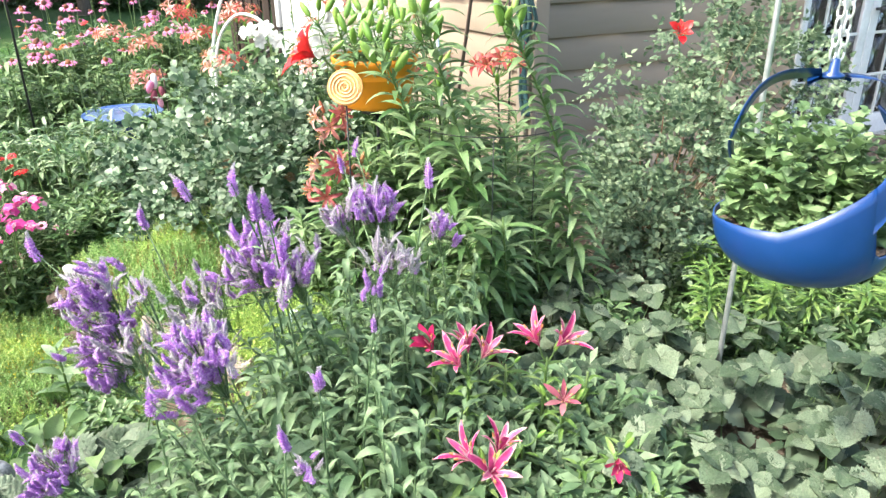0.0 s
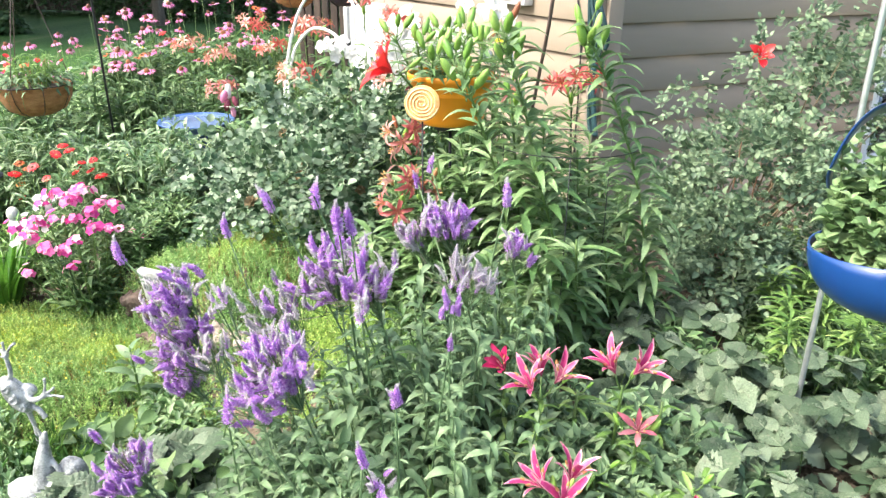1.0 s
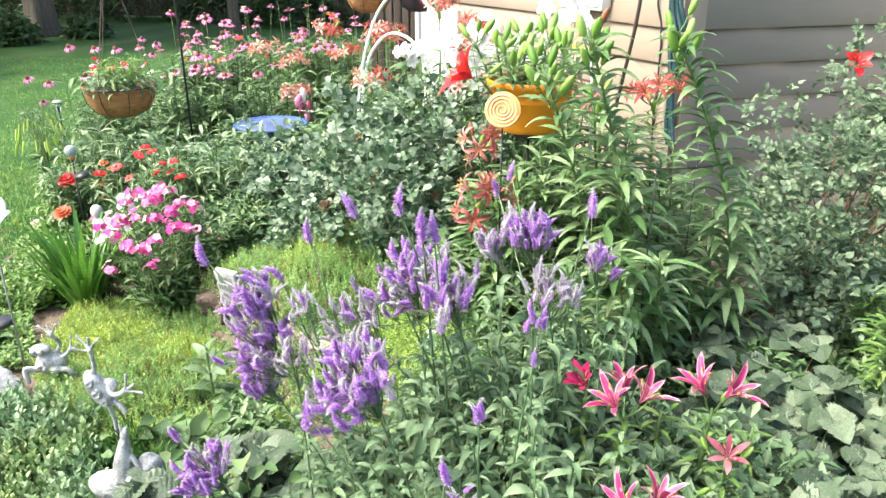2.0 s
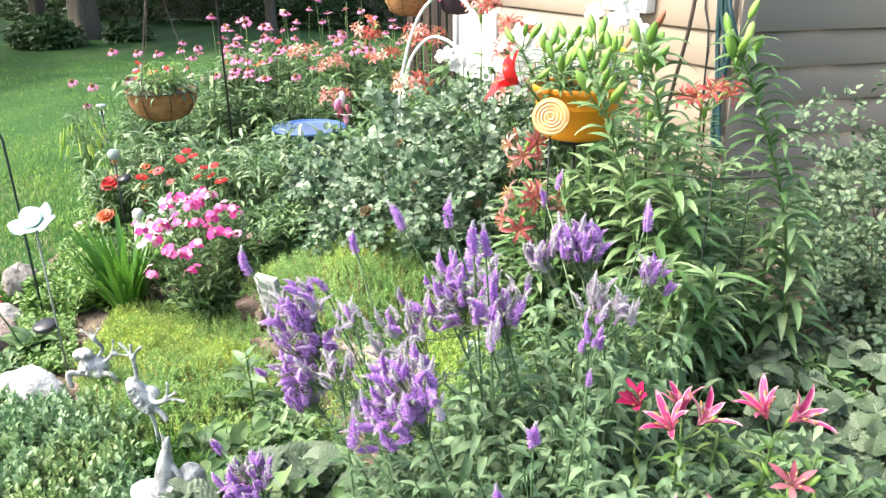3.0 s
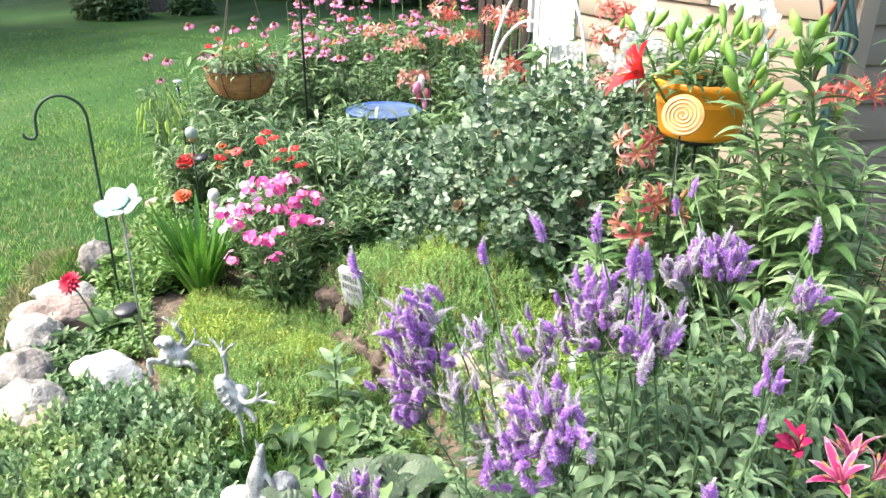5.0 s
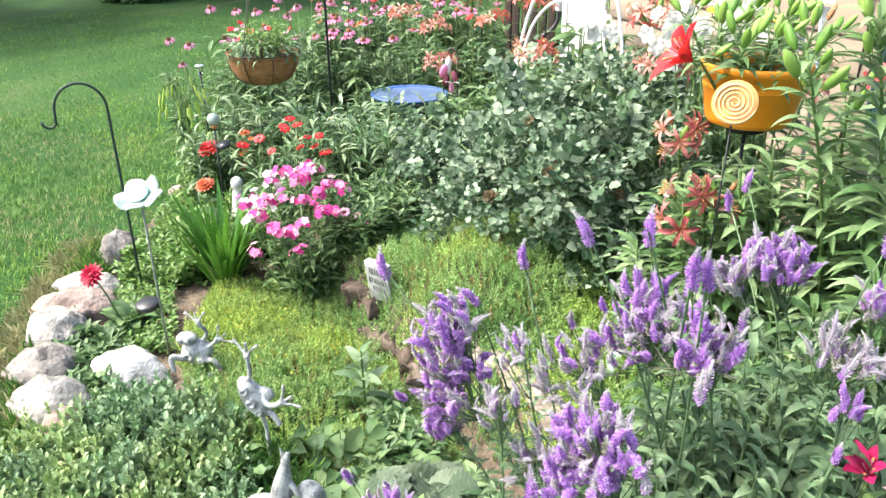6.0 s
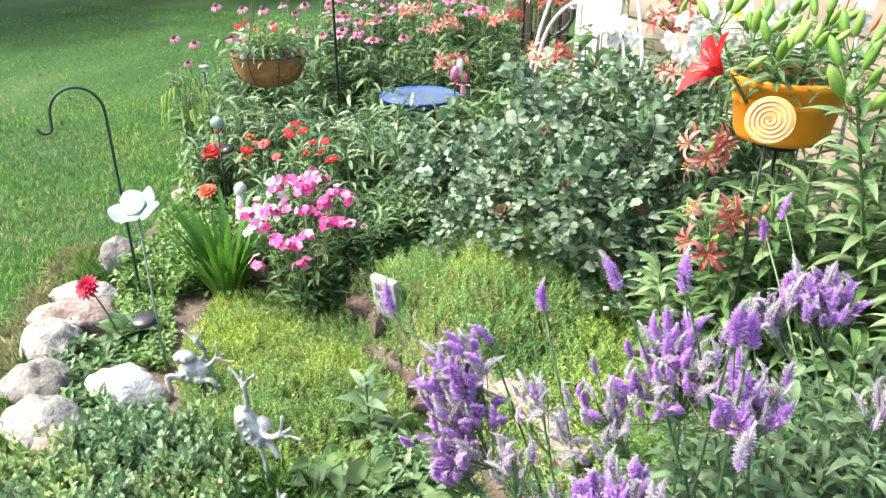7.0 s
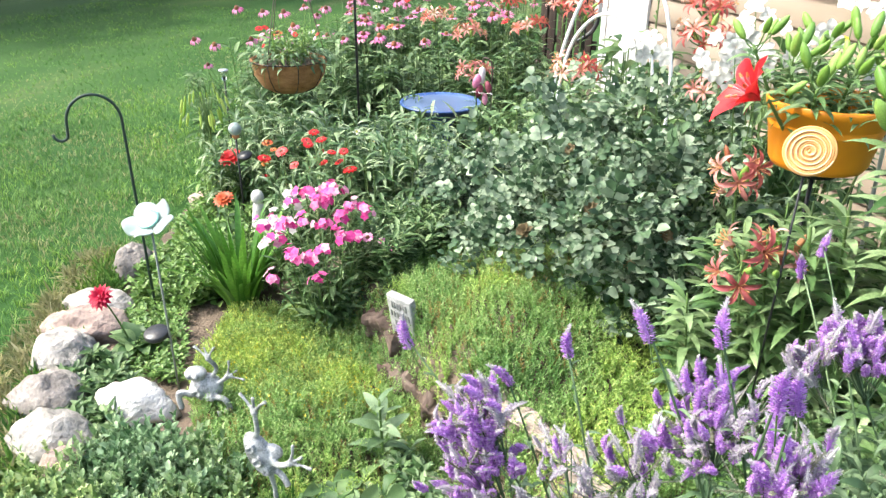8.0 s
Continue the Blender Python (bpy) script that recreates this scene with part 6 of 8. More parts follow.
speedwell(on(-0.28, 1.2), [((-0.25, 1.23, 0.84), 3, 0.012, 0.051, 0.1, (-0.2, 0)), one((-0.29, 1.08, 0.81), (-0.4, 0), 0.06), ((-0.26, 1.18, 0.67), 7, 0.03, 0.051, 0.5, (0.3, -0.2))], 15, 0.26, 0.28)
speedwell(on(-0.72, 1.45), [((-1.03, 1.45, 0.46), 46, 0.072, 0.064, 0.24, L_), one((-1.08, 1.5, 0.5), (-0.7, 0), 0.08)], 15, 0.18, 0.2)
for x, y, n, t_, r in ((-0.58, 1.25, 12, 0.26, 0.22), (-0.02, 1.22, 12, 0.26, 0.24), (-0.42, 1.05, 12, 0.27, 0.28), (-0.12, 1.0, 12, 0.25, 0.25), (-0.5, 1.5, 12, 0.32, 0.24), (-0.2, 1.75, 12, 0.4, 0.24)):
    speedwell(on(x, y), [], n, r, t_, "leafy speedwell stems not in flower")
# ---- low plants ----
straw = in_shape([(0.42, 1.15), (0.7, 0.85), (1.3, 0.95), (1.9, 1.6), (2.0, 2.15), (1.0, 2.12), (0.75, 2.35), (0.6, 2.9), (0.25, 2.3), (0.35, 1.8)])
DUST_L = "broad toothed dusty green leaves covering the ground"
for k in range(2):
    at = np.array(on(0.9, 1.6 + 0.1 * k))
    broad_patch(at, straw(190) - at[:2], 0.076, DUST_L, lift=(0.05, 0.21))
at = np.array(on(-0.9, 1.3))
broad_patch(at, in_shape([(-1.25, 1.62), (-0.85, 1.25), (-0.5, 0.95), (-0.85, 0.9), (-1.3, 1.35)])(60) - at[:2], 0.12, DUST_L, lift=(0.12, 0.25))
at = np.array(on(0.1, 1.05))
broad_patch(at, in_shape([(-0.2, 1.2), (0.45, 1.25), (0.6, 0.85), (-0.2, 0.8)])(70) - at[:2], 0.09, DUST_L, lift=(0.05, 0.14))
OVAL = [mk("leaf", *blade(1.0, 0.6, 6, d, 0.4, "ovate", 0.3, 0.16), BROAD) for d in (0.5, 1.0, 1.5)]
at = np.array(on(-1.15, 1.98))
broad_patch(at, in_shape([(-1.4, 2.1), (-1.1, 2.2), (-0.85, 1.85), (-1.15, 1.65), (-1.42, 1.72), (-1.6, 1.84)])(76) - at[:2], 0.1, "oval bright green leaves beside the stone frogs", OVAL, (0.03, 0.14))
at = np.array(on(-0.8, 1.6))
broad_patch(at, in_shape([(-1.08, 1.82), (-0.8, 1.78), (-0.58, 1.6), (-0.62, 1.4), (-1.0, 1.42)])(46) - at[:2], 0.12, DUST_L, lift=(0.1, 0.24))
broad_patch(at, in_shape([(-1.1, 1.75), (-0.8, 1.7), (-0.7, 1.4), (-1.05, 1.35)])(26) - at[:2], 0.1, "oval bright green leaves under the speedwells", OVAL, (0.12, 0.28))
GREY_OVAL = [mk("leaf", *blade(1.0, 0.36, 6, d, 0.35, "ovate", 0.5, 0.1), SALVIA) for d in (0.5, 0.9)]
lily(on(-1.37, 2.25), (0.0, -0.02, 0.27), 17, leaf=0.15, meshes=GREY_OVAL, label="young grey green leafy plant", group="", taper=0.55)

TH = [sprig(13, 0.085, 0.026, 0.46, 0.9, k, "round") for k in (1, 2, 3)]
carpet("grey_carpet", THYME, in_shape([(-2.4, 1.75), (-2.28, 2.02), (-2.0, 2.06), (-1.72, 1.98), (-1.45, 1.7), (-1.35, 1.2), (-1.9, 0.9), (-2.3, 1.2)]), 3100, TH, "dense mat of small rounded grey green leaves", (0.8, 1.8), hummock=0.03, uneven=0.028)
SD = [sprig(20, 0.05 + 0.008 * (k - 4), 0.0145, 0.32, 0.95, k, "lance") for k in (4, 5, 6)]
carpet("sedum_mound", SEDUM, in_shape([(-1.66, 2.88), (-1.62, 2.78), (-1.12, 2.33), (-0.64, 1.9), (-0.3, 2.0), (-0.25, 2.6), (-0.6, 2.95), (-1.2, 3.5), (-1.6, 3.35)]), 6600, SD, "mound of bright green creeping sedum", (0.8, 1.6), hummock=0.018, uneven=0.01)
carpet("sedum_mound_tips", SEDUM_RUST, in_shape([(-1.55, 2.8), (-1.15, 2.45), (-0.8, 2.5), (-1.0, 3.2), (-1.45, 3.3)]), 280, SD, "rust tinged sedum shoots", (0.8, 1.4), lift=0.008)
low = in_shape([(-2.4, 2.95), (-2.25, 2.4), (-1.95, 2.05), (-1.45, 1.75), (-1.0, 1.85), (-0.72, 1.85), (-1.1, 2.3), (-1.62, 2.78), (-1.68, 2.95), (-1.9, 3.1)])
carpet("sedum_carpet", SEDUM, low, 5600, SD, "low carpet of green sedum", (0.8, 1.6), hummock=0.02, uneven=0.012)
carpet("yellow_sedum", SEDUM_YEL, in_shape([(-2.42, 2.92), (-2.28, 2.5), (-2.05, 2.35), (-1.6, 2.35), (-1.7, 2.75), (-1.9, 3.1)]), 3000, SD, "low carpet of yellow flowering sedum", (0.8, 1.6), lift=0.006, hummock=0.02, uneven=0.012)
carpet("sedum_flowers", YELLOW, in_shape([(-2.35, 2.85), (-2.2, 2.5), (-1.95, 2.3), (-1.6, 2.25), (-1.5, 2.5), (-1.8, 2.9)]), 330, [sprig(7, 0.06, 0.011, 0.6, 0.9, k) for k in (51, 52)], "tiny yellow flowers of the sedum", (0.8, 1.3), lift=0.012)
carpet("rusty_sedum", SEDUM_RUST, low, 420, SD, "rust tinged sedum shoots", (0.8, 1.4), lift=0.01)
GR = [sprig(5, 0.03, 0.07, 0.09, 1.0, k, "lance") for k in (7, 8)]
carpet("bed_grass", GRASS, in_shape([(-1.9, 1.9), (-1.6, 2.1), (-1.3, 2.0), (-1.3, 1.5), (-1.7, 1.3)]), 260, GR, "thin grass among the low plants", (0.8, 1.5))

# leafy strap clump with a rust flower
STRAPS = [mk("leaf", *blade(1.0, 0.062, 8, d, 0.5, "strap", 1.45), IRIS) for d in (0.15, 0.4, 0.9)]


def strap_clump(at, n, length, label):
    root = thing("daylily", at, label, "plant")
    for i in range(n):
        a, r = u(0, 6.28), 0.07 * math.sqrt(u(0, 1))
        m = rot("Z", a) @ shift(0, r, 0) @ rot("X", -u(0.0, 0.3))
        m[:3, :3] *= length * u(0.65, 1.1)
        part("leaf", STRAPS[int(rng.integers(3))], root, m)
    return root


strap_clump(on(-2.42, 3.0), 95, 0.46, "daylily clump of bright green strap leaves")

# pink phlox
PH = blade(0.022, 0.021, 2, 0.3, 0.15, "round", 0.1)
FLORETS = [mk("floret", *spread(PH, [rot("Z", 1.2566 * i) for i in range(5)]), m) for m in (MAGENTA, MAGENTA, ROSEPINK, WHITE_PETAL)]
ph = thing("pink_phlox", on(-1.98, 3.0), "phlox with magenta and pale pink florets over narrow dark leaves", "flower")
b = np.array(ph.location)
PH_LEAF = [mk("leaf", *blade(1.0, 0.14, 4, d, 0.3, "lance", 0.4), MEADOW) for d in (0.5, 1.1)]
for i in range(32):
    a, r = 2.4 * i, 0.21 * math.sqrt((i + 0.5) / 32)
    tip = np.array([r * math.cos(a) * 1.1 - 0.02, r * math.sin(a) * 1.1 - 0.05, 0.57 + 0.55 * r * math.sin(a) - 0.35 * r + u(-0.08, 0.04)])
    pts = arc((r * 0.4 * math.cos(a), r * 0.4 * math.sin(a), 0), tip, 5)
    part("stem", stem_mesh(pts, 0.003, 0.002, STEM, 5), ph)
    leaves_along(ph, pts, 7, 0.11, PH_LEAF, 0.1, 0.9, 0.3, 0.3, 0.5)
    for k in range(8):
        d = cyl_dir(u(0, 6.28), u(0.0, 1.3))
        p = tip + d * u(0.01, 0.05)
        me = FLORETS[int(rng.integers(3))] if not (tip[0] < -0.1 and u(0, 1) < 0.45) else FLORETS[3]
        ax = d + np.array([0.0, -0.5, 0.3])
        part("floret", me, ph, aim(p, ax, size=u(0.75, 1.1)) @ np.array(Matrix(((1, 0, 0, 0), (0, 0, 1, 0), (0, -1, 0, 0), (0, 0, 0, 1)))))

part("foliage", CLUMPS[0], ph, np.diag([0.9, 0.9, 0.55, 1]))["kind"] = "stuff"

# zinnias by the lawn
for p, mat, sz, label in (((-3.0, 3.8, 0.43), SCARLET, 1.7, "zinnia with a flat red bloom"), ((-2.69, 3.3, 0.41), RUST_PETAL, 1.3, "zinnia with a rust orange bloom"), ((-2.81, 3.86, 0.4), RUST_PETAL, 0.7, "zinnia with an orange red bloom"), ((-2.8, 3.83, 0.33), SCARLET, 0.6, "zinnia with a small red bloom"), ((-2.5, 3.95, 0.48), SCARLET, 0.75, "zinnia with a red bloom")):
    b = np.array(on(p[0] + 0.02, p[1] + 0.03))
    z = thing("zinnia", b, label, "flower", "zinnias")
    tip = np.array(p) - b
    part("stem", stem_mesh(arc((0, 0, 0), tip, 5), 0.0035, 0.003, STEM), z)
    zp = blade(0.042, 0.02, 3, 0.35, 0.15, "petal", 0.05)
    part("bloom", mk("bloom", *weld(*spread(zp, [rot("Z", 6.2832 * i / 14 + 0.2 * k) @ rot("X", 0.35 * k) @ np.diag([1 - 0.22 * k] * 3 + [1]) for k in range(3) for i in range(14)])), mat), z, aim(tip, (0.0, -0.45, 0.9), size=sz) @ FACE)
    leaves_along(z, arc((0, 0, 0), tip, 5), 8, 0.09, OVAL, 0.2, 0.8, 0.2)

# ---- stones ----
def stone(at, r, mat, seed, label, squash=0.65, turn=0.0):
    bm = bmesh.new()
    bmesh.ops.create_icosphere(bm, subdivisions=4, radius=1.0)
    off = Vector((seed * 3.1, seed * 1.7, seed * 0.9))
    g = random.Random(seed)
    cuts = [Vector((g.uniform(-1, 1), g.uniform(-1, 1), g.uniform(-0.2, 1))).normalized() for _ in range(7)]
    for v in bm.verts:
        d = v.co.normalized()
        k = 0.92 + 0.24 * noise.noise(d * 1.3 + off) + 0.14 * noise.noise(d * 3.0 + off) + 0.07 * noise.noise(d * 8 + off) + 0.03 * noise.noise(d * 18 + off)
        for q in cuts:
            over = d.dot(q) * k - 0.8
            if over > 0:
                d = d - q * over * 0.8
        v.co = Vector((d.x * r[0], d.y * r[1], max(-0.4, d.z) * r[2])) * k * 1.08
    me = bpy.data.meshes.new("stone")
    bm.to_mesh(me)
    bm.free()
    me.polygons.foreach_set("use_smooth", [True] * len(me.polygons))
    me.materials.append(mat)
    ob = solo("stone", me, label, "stone", at=at, group="border stones")
    ob.rotation_euler = (0, 0, turn)
    return ob


ST = "grey brown field stone edging the bed"
PK = "flat pinkish stone edging the bed"
for xy, r, mat, seed, label, turn in (
    ((-3.13, 3.1), (0.11, 0.1, 0.14), STONE, 1, ST, 0.3),
    ((-3.03, 2.76), (0.15, 0.1, 0.085), STONE_PALE, 2, ST, 0.4),
    ((-2.94, 2.6), (0.17, 0.12, 0.095), STONE_PINK, 3, PK, 0.3),
    ((-3.04, 2.56), (0.1, 0.08, 0.07), STONE_PINK, 14, PK, 0.9),
    ((-2.84, 2.38), (0.14, 0.15, 0.115), STONE_PALE, 4, ST, 0.8),
    ((-2.69, 2.14), (0.14, 0.13, 0.12), STONE, 5, ST, 0.2),
    ((-2.45, 1.95), (0.15, 0.13, 0.14), STONE_PALE, 6, "large pale stone edging the bed", 0.4),
    ((-2.33, 1.87), (0.085, 0.07, 0.1), STONE_PINK, 7, "small pale stone beside a larger one", 0.0),
    ((-3.38, 4.0), (0.11, 0.07, 0.06), STONE_PINK, 9, PK, 0.0),
    ((-2.85, 2.98), (0.07, 0.06, 0.05), STONE, 10, ST, 0.0),
):
    stone((xy[0], xy[1], 0.03), r, mat, seed, label, turn=turn)
stone((-2.31, 2.19, 0.07), (0.14, 0.085, 0.1), STONE_WHITE, 8, "bright white quartz stone in the bed", turn=0.2)

# greenery between the stones
tufts = [sprig(7, 0.02, 0.085, 0.1, 1.05, k, "lance") for k in (11, 12, 13)]
carpet("edge_grass", GRASS, in_shape([(-3.3, 3.3), (-3.02, 2.85), (-2.85, 2.45), (-2.62, 2.15), (-2.35, 1.75), (-2.5, 1.7), (-2.8, 2.1), (-3.1, 2.6), (-3.4, 3.2)]), 900, tufts, "grass growing up round the border stones", (0.6, 1.3))
carpet("edge_straw", DRY, in_shape([(-3.4, 3.3), (-3.08, 2.8), (-2.9, 2.4), (-2.65, 2.05), (-2.4, 1.7), (-2.6, 1.6), (-2.95, 2.0), (-3.25, 2.6), (-3.55, 3.2)]), 520, tufts, "dry straw coloured grass round the border stones", (0.6, 1.3))
carpet("chickweed", LIME, in_shape([(-2.95, 3.3), (-2.7, 2.95), (-2.45, 2.65), (-2.3, 2.4), (-2.5, 2.35), (-2.75, 2.6), (-2.95, 2.9)]), 380, [sprig(10, 0.05, 0.028, 0.6, 0.5, k) for k in (21, 22)], "low leafy weeds on bare soil", (0.6, 1.5))
carpet("bed_weeds", MEADOW, in_shape([(-2.72, 2.45), (-2.42, 2.3), (-2.25, 2.02), (-2.35, 1.85), (-2.6, 2.0), (-2.78, 2.2)]), 190, [sprig(10, 0.06, 0.06, 0.4, 0.7, k) for k in (31, 32)], "leafy weeds between the border stones", (0.6, 1.5))
carpet("bed_weeds", LIME, in_shape([(-3.12, 3.45), (-2.6, 3.35), (-2.45, 3.1), (-2.62, 2.86), (-2.9, 2.85), (-3.06, 3.1)]), 520, [sprig(12, 0.09, 0.045, 0.6, 0.6, k) for k in (33, 34)], "low pale green leafy growth beside the lawn", (0.6, 1.5))
carpet("bed_weeds", LIME, in_shape([(-3.5, 4.2), (-3.12, 3.35), (-2.75, 3.45), (-2.85, 4.0), (-3.2, 4.3)]), 420, [sprig(12, 0.1, 0.045, 0.6, 0.6, k) for k in (35, 36)], "low pale green leafy growth beside the lawn", (0.6, 1.5))
carpet("bed_weeds", MEADOW, in_shape([(-2.0, 3.35), (-1.95, 2.95), (-1.65, 2.98), (-1.5, 3.3), (-1.7, 3.5)]), 320, [sprig(14, 0.14, 0.06, 0.3, 0.6, k) for k in (37, 38)], "low leafy growth beside the phlox", (0.7, 1.7))
carpet("bed_weeds", MEADOW, in_shape([(-2.9, 3.45), (-2.2, 3.3), (-1.5, 3.25), (-1.3, 3.5), (-1.8, 3.7), (-2.9, 3.8)]), 700, [sprig(12, 0.09, 0.05, 0.35, 0.6, k) for k in (23, 24)], "low leafy growth between the flowers", (0.8, 1.6))
carpet("bed_weeds", MEADOW, in_shape([(-1.3, 2.3), (-0.95, 1.95), (-0.6, 1.75), (-0.35, 2.0), (-0.1, 2.3), (-0.4, 1.6), (-0.8, 1.5), (-1.2, 1.9)]), 900, [sprig(12, 0.09, 0.05, 0.4, 0.6, k) for k in (25, 26)], "low leafy growth between the flowers", (0.8, 1.6))
carpet("bed_weeds", MEADOW, in_shape([(-0.3, 2.2), (0.7, 2.2), (0.6, 3.0), (-0.2, 3.3), (-0.7, 3.0)]), 700, [sprig(12, 0.1, 0.055, 0.4, 0.6, k) for k in (27, 28)], "low leafy growth between the flowers", (0.8, 1.7))
carpet("bed_weeds", MEADOW, in_shape([(0.85, 2.15), (1.3, 2.1), (2.0, 2.2), (2.15, 2.9), (1.4, 3.0), (0.85, 2.6)]), 800, [sprig(12, 0.1, 0.055, 0.4, 0.6, k) for k in (41, 42)], "low leafy growth under the lily shoots", (0.8, 1.6))
carpet("bed_weeds", SALVIA, in_shape([(-0.15, 1.2), (0.5, 1.2), (0.6, 1.55), (0.45, 1.85), (-0.1, 1.85)]), 800, [sprig(14, 0.14, 0.065, 0.4, 0.6, k) for k in (43, 44)], "low leafy growth among the pink lilies", (0.8, 1.6))
carpet("bed_grass", GRASS, in_shape([(-1.66, 1.84), (-1.52, 1.96), (-1.36, 1.9), (-1.28, 1.72), (-1.45, 1.68), (-1.6, 1.72)]), 120, [sprig(8, 0.07, 0.1, 0.1, 1.0, k, "lance") for k in (45, 46)], "long grass round the frog statues", (0.6, 1.3))
# ---- garden ornaments and hangers ----
def wire(name, pts, r, mat, sides=8):
    return mk(name, *tube(pts, r, sides), mat)


def crook(pole_xy, z_bend, reach, radius, z0=-0.1):
    """Points of a shepherd's hook: a pole, an arch towards reach (dx, dy), and a small upturned end."""
    px, py = pole_xy
    d = unit((reach[0], reach[1], 0))
    pts = [(px, py, z0), (px, py, z_bend * 0.5), (px, py, z_bend)]
    for k in range(1, 25):
        a = math.pi * k / 24
        pts.append(tuple(np.array([px, py, z_bend]) + d * radius * (1 - math.cos(a)) + np.array([0, 0, radius * 1.1 * math.sin(a)])))
    e = np.array(pts[-1])
    for k in range(1, 7):
        a = math.pi * k / 6
        pts.append(tuple(e + np.array([0, 0, -0.035]) + d * 0.028 * (1 - math.cos(a)) - np.array([0, 0, 0.03 * math.sin(a)])))
    return pts


hook = thing("shepherd_hook", (-2.8, 2.86, 0.0), "empty dark green iron shepherd hook standing in the bed", "garden hook")
part("pole", wire("pole", crook((0, 0), 0.9, (-0.7, -0.7), 0.102), 0.006, DARK_GREEN_IRON), hook)

# tall hook with the coconut basket
tall_hook = thing("shepherd_hook", (-2.49, 4.39, 0.0), "tall black iron shepherd hook carrying a basket", "garden hook")
part("pole", wire("pole", crook((0, 0), 1.75, (-0.21, -0.4), 0.2), 0.0075, IRON), tall_hook)


def hanging_basket(at, r, depth, mat, label, top, flowers=True):
    root = thing("hanging_basket", at, label, "hanging basket", "hanging baskets")
    prof = [(0.01, -depth), (r * 0.45, -depth * 0.97), (r * 0.75, -depth * 0.78), (r * 0.93, -depth * 0.42), (r, 0.0), (r * 1.02, 0.006), (r * 0.95, 0.004), (r * 0.9, -0.03)]
    V, Q = spin(prof, 40)
    a = np.arctan2(V[:, 1], V[:, 0])
    V[:, :2] *= (1 + 0.025 * np.sin(6 * a) + 0.012 * np.sin(17 * a))[:, None]
    part("liner", mk("liner", V, Q, mat), root)
    part("potting_soil", mk("potting_soil", *spin([(0.001, -0.015), (r * 0.5, -0.012), (r * 0.93, -0.025)], 24), SOIL), root)
    ring = [(r * 1.03 * math.cos(k * 0.2618), r * 1.03 * math.sin(k * 0.2618), 0.004) for k in range(25)]
    part("rim_wire", wire("rim_wire", ring, 0.003, IRON, 6), root)
    for k in range(8):
        a = k * 0.785
        pts = [(rr * 1.03 * math.cos(a), rr * 1.03 * math.sin(a), z) for rr, z in prof[1:5]]
        part("rib", wire("rib", pts, 0.0022, IRON, 5), root)
    for k in range(3):
        a = k * 2.094 + 0.5
        part("chain", wire("chain", arc((r * math.cos(a), r * math.sin(a), 0), np.asarray(top) - np.asarray(at), 6), 0.0025, BROWN_ROD, 5), root)
    return root


hb = hanging_basket((-2.7, 4.0, 0.95), 0.2, 0.17, COCO, "hanging basket with brown coconut liner and sparse red flowers", (-2.68, 4.02, 1.68))
BASKET_LEAF = mk("foliage", *join(*leaf_clump(170, 0.14, 0.13, 0.07, 0.22, 31, (0.5, 1.8), 11)), LIME)
part("foliage", BASKET_LEAF, hb, np.diag([1.15, 1.15, 1.2, 1]))
part("foliage", mk("foliage", *leaf_heap(260, 0.2, 0.09, 0.07, 91), SALVIA), hb, shift(0, 0, -0.01))["kind"] = "stuff"
for k in range(10):
    a = u(0, 6.28)
    p = np.array([math.cos(a) * u(0.05, 0.22), math.sin(a) * u(0.05, 0.22), u(0.1, 0.18)])
    part("stem", stem_mesh(arc((p[0] * 0.4, p[1] * 0.4, 0), p, 4), 0.002, 0.0015, STEM, 4), hb)
    part("flower_head", PINK_HEAD[0] if k % 3 else RED_HEAD[0], hb, aim(p, (u(-0.5, 0.5), u(-1, 0), 0.5), size=u(0.45, 0.7)) @ rot("X", -math.pi / 2))
for k in range(5):
    a = 3.6 + 0.35 * k
    s = np.array([0.19 * math.cos(a), 0.19 * math.sin(a), 0.0])
    part("trailing_stem", stem_mesh(arc(s, s * 1.12 + np.array([0, 0, -u(0.06, 0.15)]), 5, bow=(0.02 * math.cos(a), 0.02 * math.sin(a), 0.02)), 0.002, 0.001, STEM, 4), hb)

far_hook = thing("shepherd_hook", (-1.55, 6.5, 0.0), "black iron hook stand with two hanging baskets", "garden hook")
part("pole", wire("pole", [(0, 0, -0.1), (0, 0, 2.0)], 0.008, IRON), far_hook)
for dx in (-1, 1):
    part("arm", wire("arm", smooth_curve([(0, 0, 1.7), (0.1 * dx, -0.1, 1.9), (0.2 * dx, -0.22, 1.95), (0.2 * dx, -0.24, 1.88)], 4), 0.006, IRON), far_hook)
hanging_basket((-1.77, 6.25, 1.42), 0.19, 0.2, COCO, "hanging basket with brown coconut liner and magenta flowers", (-1.75, 6.27, 1.9))
pb = hanging_basket((-1.36, 6.3, 1.42), 0.17, 0.19, PURPLE_POT, "dark plum hanging pot", (-1.35, 6.27, 1.9))
for k in range(9):
    part("floret", FLORETS[0], pb, aim((u(-0.2, -0.1), u(-0.15, -0.05), u(-0.06, 0.05)), (-0.3, -1, 0.3), size=1.6) @ rot("X", -math.pi / 2))

